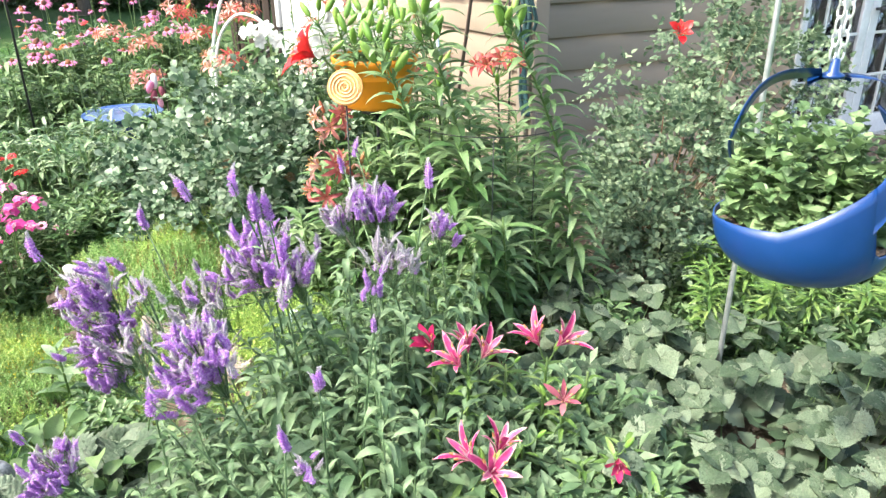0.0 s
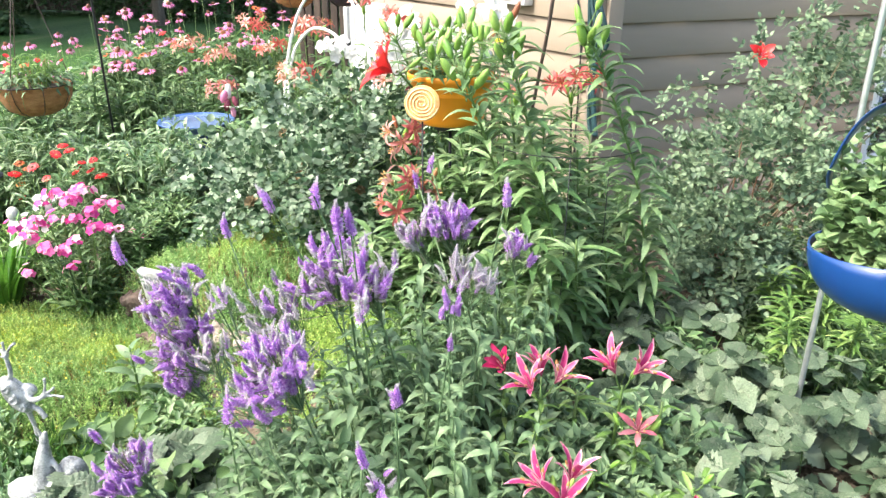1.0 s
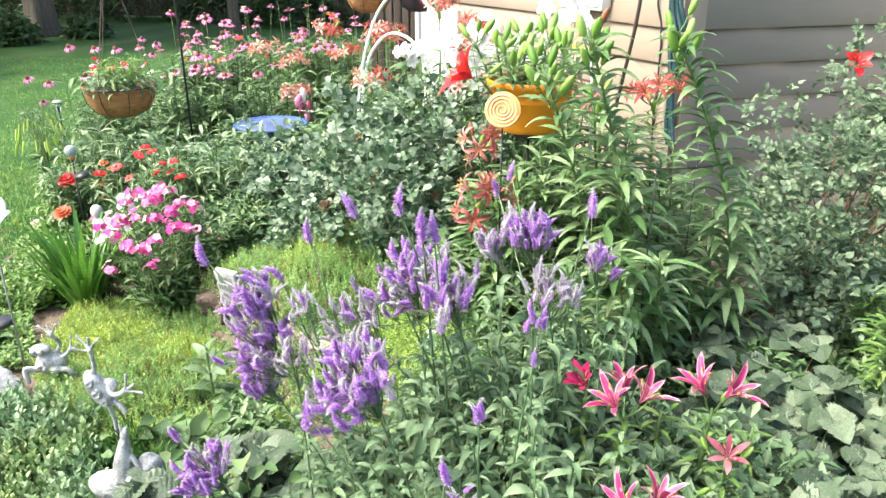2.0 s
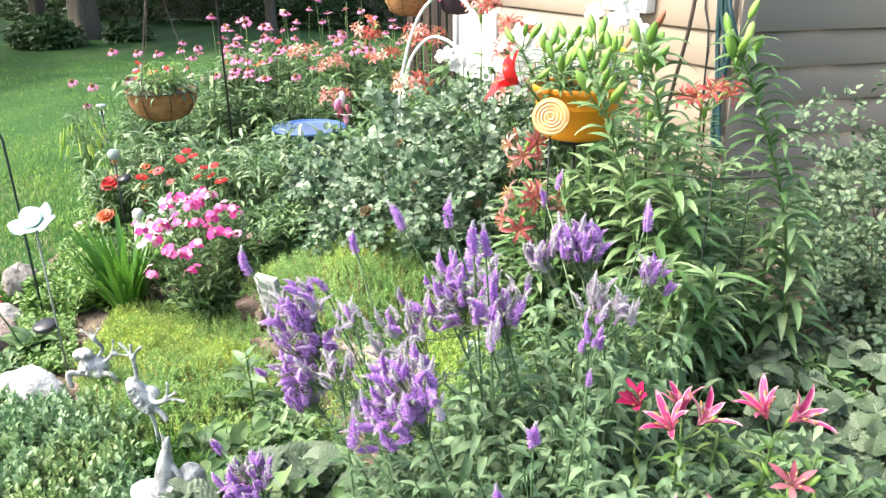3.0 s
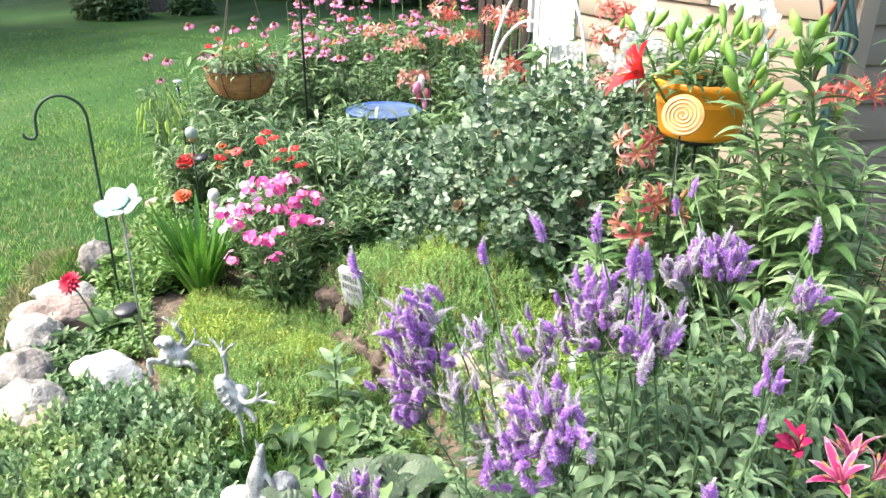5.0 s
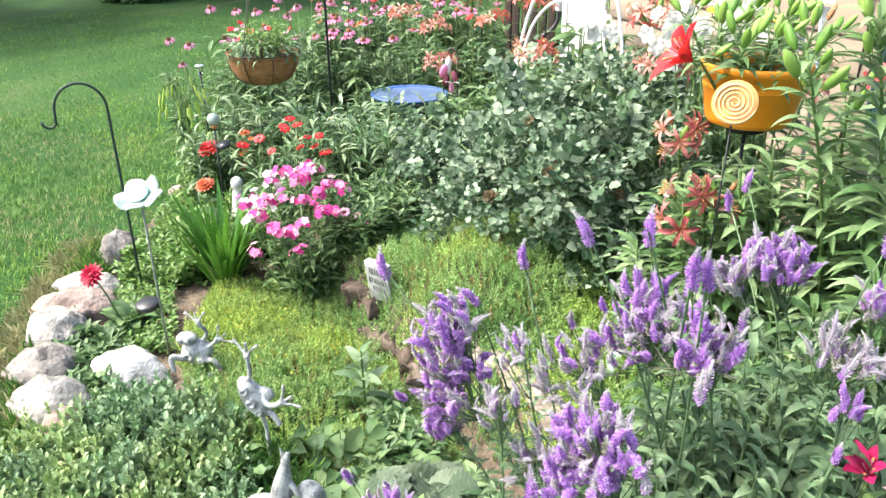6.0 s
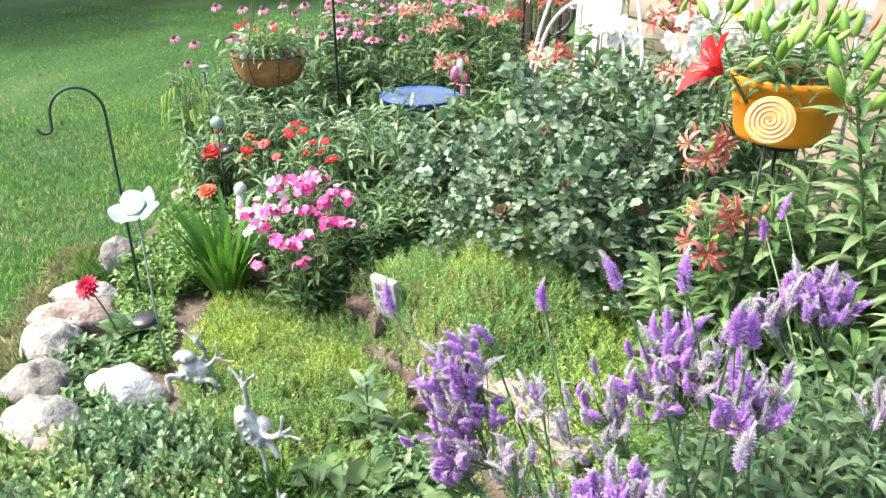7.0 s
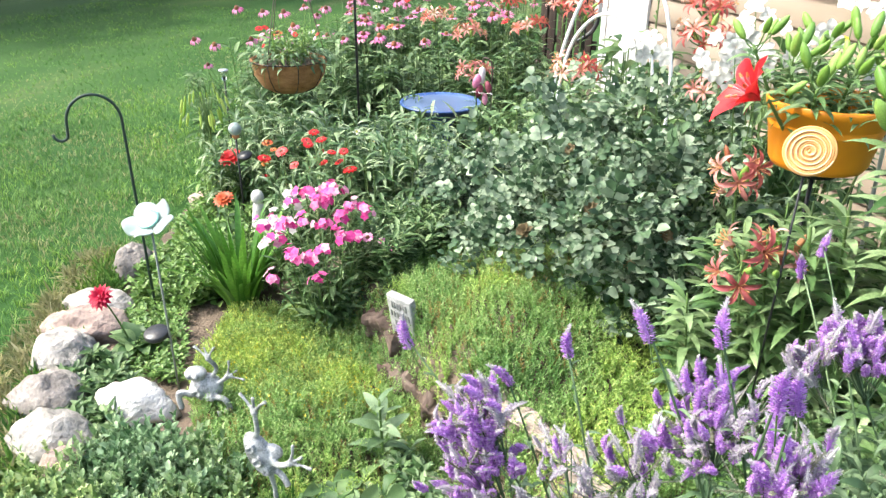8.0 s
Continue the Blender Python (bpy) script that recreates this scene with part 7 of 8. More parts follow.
# blue birdbath
bath = thing("birdbath", on(-2.2, 5.0), "blue glazed ceramic birdbath with a shallow bowl on a pedestal", "birdbath")
z0 = 0.53 - bath.location.z
part("bowl", mk("bowl", *spin([(0.06, z0 - 0.085), (0.13, z0 - 0.07), (0.22, z0 - 0.03), (0.258, z0 - 0.004), (0.268, z0 + 0.006), (0.262, z0 + 0.014), (0.25, z0 + 0.008), (0.2, z0 - 0.02), (0.1, z0 - 0.04), (0.001, z0 - 0.045)], 48), GLAZE), bath)
part("pedestal", mk("pedestal", *spin([(0.15, -0.02), (0.15, 0.02), (0.11, 0.05), (0.07, 0.14), (0.065, z0 - 0.2), (0.09, z0 - 0.12), (0.1, z0 - 0.08), (0.0, z0 - 0.08)], 32), GLAZE), bath)
part("water", mk("water", *spin([(0.001, z0 + 0.002), (0.24, z0 + 0.002)], 40), WATER), bath).visible_shadow = False

# orange pot on a stand, with its lilies
pot_c = np.array([-0.245, 2.8])
stand = thing("plant_stand", on(*pot_c), "slim black iron plant stand under an orange pot", "plant stand")
zb = 1.046 - stand.location.z
part("post", wire("post", [(0, 0, -0.05), (0, 0, zb - 0.02)], 0.006, IRON), stand)
part("plate", mk("plate", *spin([(0.001, zb - 0.02), (0.06, zb - 0.02), (0.06, zb - 0.004), (0.001, zb - 0.004)], 24), IRON), stand)
pot = thing("flower_pot", (pot_c[0], pot_c[1], 1.038), "orange plastic flower pot full of lilies in bud", "flower pot")
part("body", mk("body", *spin([(0.001, 0.012), (0.105, 0.012), (0.122, 0.018), (0.131, 0.034), (0.157, 0.176), (0.162, 0.179), (0.165, 0.2), (0.161, 0.204), (0.156, 0.2), (0.15, 0.13)], 48), ORANGE), pot)
part("potting_soil", mk("potting_soil", *spin([(0.001, 0.15), (0.151, 0.145)], 24), SOIL), pot)
for k in range(10):
    a = 2.4 * k
    r = 0.135 * math.sqrt((k + 0.5) / 10)
    foot = (pot_c[0] + r * math.cos(a), pot_c[1] + r * math.sin(a), 1.186)
    lily(foot, (r * math.cos(a) * 0.6 + u(-0.03, 0.03), r * math.sin(a) * 0.6 + u(-0.03, 0.03), u(0.1, 0.23)), 22, leaf=0.125, buds=4, bud=0.068, label="lily with plump green buds in the orange pot", group="pot lilies", taper=0.2, red=1 if k == 5 else 0)
scarlet = lily((pot_c[0] - 0.11, pot_c[1] - 0.09, 1.186), (-0.06, -0.1, 0.08), 7, leaf=0.07, buds=1, blooms=[(BLOOM_SCARLET, (-0.02, -0.02, 0.0), (-0.85, -0.25, 0.5), 1.4)], label="lily with one open scarlet bloom in the orange pot", group="pot lilies")

# spiral disc on a stake
disc = thing("garden_stake", on(-0.316, 2.44), "orange metal garden stake with a cream spiral disc", "garden stake")
zc = 1.19 - disc.location.z
part("stake", wire("stake", [(0, 0.006, -0.1), (0, 0.006, zc)], 0.003, IRON), disc)
face = aim((0, 0, zc), (-0.05, -1.0, 0.25)) @ rot("X", -math.pi / 2)
prof = [(0.001, 0.008)] + [(0.06 * k / 24, 0.006 + 0.0025 * math.cos(k * math.pi / 2)) for k in range(1, 24)] + [(0.06, 0.002), (0.0585, -0.004), (0.001, -0.004)]
plate = part("disc", mk("disc", *spin(prof, 48), ORANGE_LIGHT), disc, face)
turns = [(0.006 + 0.05 * s) * np.array([math.cos(s * 28), math.sin(s * 28), 0]) + np.array([0, 0, 0.0085]) for s in np.linspace(0, 1, 170)]
part("spiral", mk("spiral", *tube(turns, 0.0017, 6), CREAM_RING), plate, label="cream spiral line")

# white wire hoops
for name, pts, r in (("plant_hoop", [(-1.31, 4.16, 0.0), (-1.3, 4.15, 0.75), (-1.25, 4.12, 1.1), (-1.14, 4.06, 1.38), (-0.98, 3.98, 1.5), (-0.83, 3.9, 1.42), (-0.75, 3.86, 1.2), (-0.72, 3.84, 0.9), (-0.72, 3.84, 0.0)], 0.008),
                      ("plant_hoop", [(-1.27, 4.1, 0.0), (-1.26, 4.1, 0.8), (-1.21, 4.06, 1.1), (-1.12, 4.02, 1.24), (-1.02, 3.97, 1.28), (-0.9, 3.92, 1.22), (-0.8, 3.9, 1.0), (-0.77, 3.9, 0.0)], 0.008)):
    solo(name, wire(name, smooth_curve(pts, 4), r, WHITE_WIRE), "white wire hoop supporting plants", "plant support", group="wire hoops")

# dark wire ring on legs that holds the tall lilies together
ring_at = np.array(on(0.17, 2.45))
sup = thing("ring_support", ring_at, "thin dark wire ring support round the tall lilies", "plant support")
loop = [(0.25 * math.cos(a), 0.2 * math.sin(a), 1.065 - ring_at[2]) for a in np.linspace(0, 2 * math.pi, 33)]
part("ring", wire("ring", loop, 0.0018, IRON, 6), sup)
for k in (4, 13, 24):
    part("leg", wire("leg", [(loop[k][0], loop[k][1], -0.1), loop[k]], 0.0018, IRON, 6), sup)

# brown rod and a plain steel pole among the lilies
solo("stake", wire("stake", smooth_curve([(0.0, 3.05, 0.1), (0.03, 3.0, 0.7), (0.085, 2.9, 1.17), (0.12, 2.78, 1.5), (0.13, 2.75, 1.9)], 4), 0.007, BROWN_ROD), "brown bent stake leaning among the lilies", "stake")
solo("stake", wire("stake", [(0.03, 3.15, 0.1), (0.0, 3.24, 1.1), (-0.02, 3.27, 1.35)], 0.007, GALV), "plain steel pole among the lilies", "stake")

# small lights and glass flower
gf = thing("glass_flower", on(-2.27, 2.36), "pale glass flower on a metal stake with a round solar disc", "garden ornament")
zf = 0.73 - gf.location.z
part("stake", wire("stake", [(0, 0, -0.1), (0.0, 0.0, zf - 0.005)], 0.004, plain("grey green stake", (0.16, 0.18, 0.15), scale=30, rough=0.5, vary=0)), gf)
gm = aim((0, 0, zf), (-0.06, -0.5, 0.86)) @ FACE


def cup_form(r0, r1, a0, a1, lift, n=9, m=7):
    """A sector of a wavy lobed cup with thickness, opening along +z."""
    V, Q = [], []
    for side in (0, 1):
        for i in range(m + 1):
            for j in range(n + 1):
                f = j / n
                lobe = math.sqrt(max(0.0, 1 - (1.85 * abs(f - 0.5)) ** 2.6))
                r = r0 + (r1 * (0.7 + 0.3 * lobe) - r0) * i / m
                a = a0 + (a1 - a0) * f
                z = lift * (r / r1) ** 1.6 + 0.007 * math.sin(3 * a + 1) * (r / r1) ** 2 - 0.009 * math.cos(6.28 * f) * (r / r1) ** 1.5
                V.append((r * math.cos(a), r * math.sin(a), z - 0.003 * side))
    k = (m + 1) * (n + 1)
    for side in (0, 1):
        for i in range(m):
            for j in range(n):
                q = side * k + i * (n + 1) + j
                f = (q, q + n + 1, q + n + 2, q + 1)
                Q.append(f if side == 0 else f[::-1])
    for j in range(n):
        q = m * (n + 1) + j
        Q.append((q, q + k, q + k + 1, q + 1))
    return np.array(V), np.array(Q)


flower = part("blossom", mk("blossom", *spin([(0.001, 0.01), (0.02, 0.006), (0.04, 0.011), (0.038, 0.007), (0.001, -0.006)], 20), GREEN_GLASS), gf, gm, "pale green glass centre")
for i in range(5):
    part("petal", mk("petal", *cup_form(0.02, 0.088 + 0.008 * math.sin(4 * i), 1.2566 * i + 0.02, 1.2566 * (i + 1) - 0.02, 0.016), MILK_GLASS), flower)
part("solar_disc", mk("solar_disc", *spin([(0.001, -0.012), (0.042, -0.012), (0.046, -0.006), (0.046, 0.006), (0.042, 0.011), (0.001, 0.012)], 28), BLACK_PLASTIC), gf, shift(-0.05, -0.01, 0.28 - gf.location.z) @ rot("X", 0.15))
part("bracket", wire("bracket", [(0, 0, 0.27 - gf.location.z), (-0.03, -0.005, 0.275 - gf.location.z)], 0.005, BLACK_PLASTIC), gf)


def solar_light(at, z, label, kind):
    root = thing("solar_light", on(*at), label, "garden light", "solar lights")
    h = z - root.location.z
    part("stake", wire("stake", [(0, 0, -0.1), (0, 0, h - 0.03)], 0.005, IRON), root)
    if kind == "ball":
        # Milky glass stands in for the silvery reflection on a clear globe.
        part("globe", mk("globe", *ball((0, 0, h), 0.034, 20, 14), MILK_GLASS), root)
        part("collar", mk("collar", *spin([(0.012, h - 0.05), (0.02, h - 0.04), (0.014, h - 0.03)], 14), ANTHER), root)
        part("solar_disc", mk("solar_disc", *spin([(0.001, -0.008), (0.036, -0.008), (0.038, 0.006), (0.001, 0.009)], 20), BLACK_PLASTIC), root, shift(0.06, -0.02, h - 0.13) @ rot("X", 0.3))
        part("bracket", wire("bracket", [(0, 0, h - 0.14), (0.04, -0.012, h - 0.135)], 0.004, BLACK_PLASTIC), root)
    else:
        part("lamp", mk("lamp", *spin([(0.001, h - 0.06), (0.014, h - 0.055), (0.018, h), (0.001, h)], 18), GLASS), root)
        part("cap", mk("cap", *spin([(0.028, h), (0.03, h + 0.006), (0.022, h + 0.01), (0.001, h + 0.012)], 20), GALV), root)


solar_light((-2.85, 3.67), 0.64, "solar light with a clear glass globe on a stake", "ball")
solar_light((-3.26, 4.18), 0.81, "solar path light with a silver cap", "cap")

# red dahlia
dah = thing("dahlia", on(-2.68, 2.5), "dahlia with one bright red bloom and broad leaves", "flower")
b = np.array(dah.location)
tip = np.array([-2.71, 2.49, 0.28]) - b
part("stem", stem_mesh(arc((0.05, 0.03, 0), tip, 5, bow=(0, 0, 0.03)), 0.004, 0.003, STEM), dah)
DP = blade(0.036, 0.014, 3, 0.5, 0.35, "petal", 0.0)
DAHLIA_RED = leafy("dahlia petal", (0.4, 0.003, 0.035), (0.5, 0.006, 0.05), (0.58, 0.015, 0.075))
rows = []
for k, (n, rise, sc) in enumerate(((14, 0.1, 1.0), (12, 0.45, 0.9), (10, 0.8, 0.75), (7, 1.1, 0.55))):
    rows += [rot("Z", 6.2832 * i / n + k * 0.2) @ rot("X", rise) @ np.diag([sc, sc, sc, 1]) for i in range(n)]
dahlia_head = part("bloom", mk("bloom", *ball((0, 0, 0.002), (0.012, 0.012, 0.008), 10, 6), DAHLIA_RED), dah, aim(tip, (0.0, -0.75, 0.6), size=1.6) @ rot("X", -math.pi / 2))
DAHLIA_PETAL = mk("petal", *DP, DAHLIA_RED)
for m in rows:
    part("petal", DAHLIA_PETAL, dahlia_head, m)
for k in range(14):
    a = 2.4 * k
    part("leaf", OVAL[k % 3], dah, aim((0.08 + 0.02 * math.cos(a), 0.03 + 0.02 * math.sin(a), 0.03), cyl_dir(a, u(0.1, 0.7)), size=u(0.08, 0.13)))

# carved sign stone on the log
sign = thing("plaque", (-1.5, 2.74, 0.285), "small pale cast stone plaque with worn lettering leaning on the bed", "plaque")
sm = rot("Z", -0.35) @ rot("X", 0.18)
part("slab", mk("slab", *box((-0.06, -0.016, -0.06), (0.06, 0.016, 0.125), 0.006), CONCRETE), sign, sm)
for z, hgt, n in ((0.088, 0.03, 6), (0.045, 0.026, 7), (0.005, 0.022, 5)):
    for k in range(n):
        x = (k - (n - 1) / 2) * 0.014
        part("bar", mk("bar", *box((x - 0.0035, -0.019, z - hgt / 2), (x + 0.0035, -0.0165, z + hgt / 2), 0.001), LETTER_GREY, smooth=False), sign, sm)


def rotten_log(a, b, r, seed, label, mat=ROTTEN):
    P = arc(a, b, 40, bow=(0.03, 0.02, 0.01))
    V, Q = tube(P, np.linspace(r, r * 0.8, 40), 20)
    g = np.random.default_rng(seed)
    for i in range(len(V)):
        V[i] += r * np.array([0.9 * noise.noise(Vector(V[i] * 15 + seed)), 0.9 * noise.noise(Vector(V[i] * 15 + seed + 7)), 0.7 * noise.noise(Vector(V[i] * 26 + seed + 3)) + 0.35 * noise.noise(Vector(V[i] * 70 + seed))])
    solo("log", mk("log", V, Q, mat), label, "log", group="edging logs")


rotten_log((-1.71, 2.89, 0.17), (-1.52, 2.68, 0.2), 0.05, 1, "rotting weathered log edging the raised bed")
rotten_log((-1.54, 2.68, 0.1), (-1.2, 2.36, 0.13), 0.048, 2, "rotting reddish log edging the raised bed")
rotten_log(on(-1.12, 2.42, 0.015), on(-0.66, 2.06, 0.03), 0.045, 3, "pale splintered log edging the raised bed", SPLINTER)
solo("ceramic_vase", mk("ceramic_vase", *spin([(0.001, 0.0), (0.02, 0.0), (0.028, 0.02), (0.025, 0.05), (0.015, 0.07), (0.018, 0.08), (0.014, 0.078), (0.011, 0.06), (0.001, 0.035)], 24), plain("pale blue ceramic", (0.55, 0.66, 0.7), scale=14, rough=0.3, vary=0)), "small pale blue ceramic vase in the sedum", "vase", at=on(-0.55, 2.38))


# statues: each one mesh of joined rounded forms
def statue(name, at, forms, label, mat, turn=0.0, voxel=0.006):
    V, Q = join(*forms)
    ob = solo(name, mk(name, V, Q, mat), label, "statue", at=at, group="garden statues")
    ob.rotation_euler = (0, 0, turn)
    rm = ob.modifiers.new("remesh", "REMESH")
    rm.mode, rm.voxel_size, rm.use_smooth_shade = "VOXEL", voxel, True
    return ob


def hand_form(p, d, s=1.0):
    p, d = np.asarray(p, float), unit(d)
    side = unit(np.cross(d, (0.2, 1, 0.1)))
    out = [ball(p, 0.011 * s)]
    for k in (-1, 0, 1):
        out.append(tube([p, p + (d + 0.75 * k * side) * 0.032 * s, p + (d + 0.9 * k * side) * 0.05 * s], [0.006 * s, 0.0045 * s, 0.0062 * s], 7))
    return out


def turned(form, axis, ang, at):
    return form[0] @ rot(axis, ang)[:3, :3].T + np.asarray(at, float), form[1]


def curl(c, r, y, tilt=0.0, w=0.0035):
    """A raised spiral line on a face that looks towards -y."""
    return tube([(c[0] + r * k * math.cos(7.5 * k), y - 0.003 + tilt * 0, c[1] + r * k * math.sin(7.5 * k)) for k in np.linspace(0.15, 1, 22)], w, 6)


# frog with a shell-like oval body that reaches upwards
forms = [turned(ball((0, 0, 0), (0.036, 0.02, 0.068), 20, 14), "Y", -0.43, (-0.012, 0, 0.104)), turned(ball((0, 0, 0), (0.043, 0.012, 0.075), 20, 14), "Y", -0.43, (-0.016, 0.014, 0.1))]
forms += [curl((-0.03, 0.138), 0.017, -0.018), curl((-0.012, 0.1), 0.019, -0.02), curl((0.008, 0.067), 0.014, -0.016), ball((0.022, 0.012, 0.118), (0.03, 0.016, 0.024))]
forms += [tube(smooth_curve([(-0.028, 0.004, 0.155), (-0.016, 0.004, 0.176), (-0.01, 0, 0.2), (-0.013, 0, 0.245)], 4), np.linspace(0.0085, 0.0065, 13), 9)] + hand_form((-0.013, 0, 0.25), (0.0, 0, 1), 0.95)
forms += [tube(smooth_curve([(0.02, 0.0, 0.108), (0.04, -0.006, 0.092), (0.062, -0.012, 0.1), (0.08, -0.014, 0.11)], 4), np.linspace(0.01, 0.0075, 13), 9)] + hand_form((0.083, -0.014, 0.113), (0.8, 0, 0.6), 0.95)
forms += [tube(smooth_curve([(0.01, 0.008, 0.06), (0.045, 0.0, 0.055), (0.07, -0.008, 0.025)], 4), 0.009, 9), tube([(0.0, 0.015, 0.06), (0.005, 0.03, -0.03), (0.005, 0.03, -0.19)], [0.009, 0.007, 0.008], 9)]
statue("frog_statue", (-1.535, 1.85, 0.255), forms, "weathered grey metal frog statue with raised arms", PEWTER, 0.1, 0.0032)
# frog with one arm up and a rounded back
FROG2 = (-1.307, 1.615, 0.235)
forms = [ball((0.0, 0.01, -0.13), (0.09, 0.06, 0.12)), turned(ball((0, 0, 0), (0.085, 0.05, 0.045)), "Y", 0.35, (-0.05, 0, -0.035)), turned(ball((0, 0, 0), (0.04, 0.03, 0.05)), "Y", -0.3, (0.055, 0.01, 0.025)), ball((0.02, -0.03, -0.03), (0.035, 0.03, 0.06)), curl((0.058, 0.035), 0.026, -0.016), curl((-0.06, -0.03), 0.03, -0.044)]
forms += [tube(smooth_curve([(-0.025, 0, 0.0), (-0.02, 0, 0.05), (-0.01, 0, 0.1), (-0.004, 0, 0.13)], 4), np.linspace(0.036, 0.013, 13), 10), ball((-0.002, 0, 0.142), (0.014, 0.009, 0.02)), tube([(0.002, 0, 0.15), (0.008, 0, 0.175)], [0.009, 0.005], 8), tube([(-0.006, 0, 0.15), (-0.012, 0, 0.19)], [0.006, 0.003], 8), tube([(0.0, 0, 0.09), (0.022, -0.012, 0.06), (0.04, -0.02, 0.02)], 0.008, 8)]
statue("frog_statue", FROG2, forms, "weathered grey metal frog statue reaching up from low leaves", PEWTER, 0.2, 0.004)
forms = [ball((0, 0, 0.05), (0.06, 0.05, 0.05)), ball((-0.025, -0.015, 0.115), (0.04, 0.035, 0.022)), ball((-0.035, -0.045, 0.12), 0.012), ball((-0.005, -0.048, 0.122), 0.012), curl((-0.02, 0.055), 0.026, -0.05), curl((0.03, 0.04), 0.02, -0.05)]
forms += [tube(smooth_curve([(0.02, 0, 0.085), (0.045, 0.005, 0.13), (0.025, -0.005, 0.17)], 4), 0.0085, 8)] + hand_form((0.025, -0.005, 0.172), (-0.2, 0, 1)) + [tube([(0.045, 0, 0.07), (0.085, -0.01, 0.105)], 0.0085, 8)] + hand_form((0.087, -0.01, 0.11), (0.8, 0, 0.6))
forms += [tube(smooth_curve([(0.03, -0.03, 0.03), (0.085, -0.05, 0.045), (0.1, -0.045, 0.0), (0.06, -0.06, -0.015)], 4), 0.011, 8), tube(smooth_curve([(-0.04, -0.03, 0.03), (-0.08, -0.05, 0.05), (-0.07, -0.06, -0.01)], 4), 0.011, 8)]
statue("frog_statue", on(-2.06, 2.27, 0.05), forms, "pale stone frog statue lying on its back", PEWTER, 0.2)
forms = [ball((0, 0, 0.3), (0.035, 0.033, 0.04)), ball((0, 0, 0.24), (0.03, 0.028, 0.05)), *[(V, Q) for V, Q in [spin([(0.001, 0.0), (0.06, 0.0), (0.055, 0.08), (0.04, 0.17), (0.03, 0.24), (0.001, 0.25)], 20)]]]
statue("garden_figurine", on(-2.67, 3.55, 0.0), forms, "small pale stone garden figurine among strap leaves", PALE_STONE)

# hanging yellow green pods by the lawn
POD = mk("bud", *bud_form(0.085), POD_GREEN)
root = thing("drooping_plant", on(-3.15, 3.85), "plant with long hanging yellow green buds", "plant")
for k in range(20):
    a = 2.4 * k
    h = 0.76 + u(-0.12, 0.04) - root.location.z
    r = 0.04 + 0.08 * math.sqrt(k / 20)
    top = np.array([r * math.cos(a) * 1.2 - 0.03, r * math.sin(a), h])
    part("stem", stem_mesh(smooth_curve([(0, 0, 0), (0, 0, h * 0.7), (top[0] * 0.6, top[1] * 0.6, h + 0.06), top], 3), 0.0025, 0.0015, STEM, 5), root)
    part("bud", POD, root, aim(top, (0.25 * math.cos(a), 0.25 * math.sin(a), -1.0), size=u(0.06, 0.1)))
part("foliage", CLUMPS_LONG[0], root, np.diag([0.8, 0.8, 1.0, 1]))

# pink and white hanging ornament among the back flowers
orn = thing("hanging_ornament", on(-1.81, 4.67), "small pink and white painted ornament hanging from a thin hook", "garden ornament")
h = 0.86 - orn.location.z
part("pole", wire("pole", smooth_curve([(0.05, 0, -0.1), (0.05, 0, h * 0.7), (0.05, 0, h - 0.02), (0.035, 0, h + 0.04), (0.0, 0, h + 0.05), (-0.01, 0, h + 0.02)], 3), 0.004, BROWN_ROD), orn)
part("body", mk("body", *spin([(0.001, h - 0.1), (0.012, h - 0.095), (0.017, h - 0.07), (0.02, h - 0.03), (0.015, h - 0.008), (0.001, h)], 18), plain("painted white ceramic", (0.7, 0.62, 0.62), scale=30, rough=0.4, vary=0)), orn, shift(-0.01, 0, 0))
for sx, zz, ln, mt in ((-1, -0.04, 0.09, ROSEPINK), (1, -0.08, 0.07, PLUM), (-0.6, -0.1, 0.08, PLUM), (0.5, -0.15, 0.07, ROSEPINK)):
    part("drop", mk("drop", *bud_form(0.26), mt), orn, aim((0.022 * sx, -0.012, h + zz), (0.35 * sx, -0.2, -1), size=ln))
for sx in (-1, 0, 1):
    part("leaf", mk("leaf", *blade(0.07, 0.035, 4, 0.9, 0.3, "ovate", 0.4), WHITE_PETAL), orn, aim((0.01 * sx, -0.02, h - 0.16), (sx, -0.4, 0.1)))

# ---- blue ball planter on its pole ----
BP = np.array([0.765, 1.42])
bpole = thing("shepherd_hook", on(0.875, 1.96), "galvanised steel pole with a hook carrying a blue planter", "garden hook")
top_z = 2.05 - bpole.location.z
d = BP - np.array([0.875, 1.96])
part("pole", wire("pole", smooth_curve([(0, 0, -0.15), (0, 0, 0.6), (0, 0, top_z - 0.15), (d[0] * 0.2, d[1] * 0.2, top_z), (d[0] * 0.7, d[1] * 0.7, top_z + 0.05), (d[0], d[1], top_z), (d[0], d[1], top_z - 0.06)], 4), 0.0085, GALV), bpole)


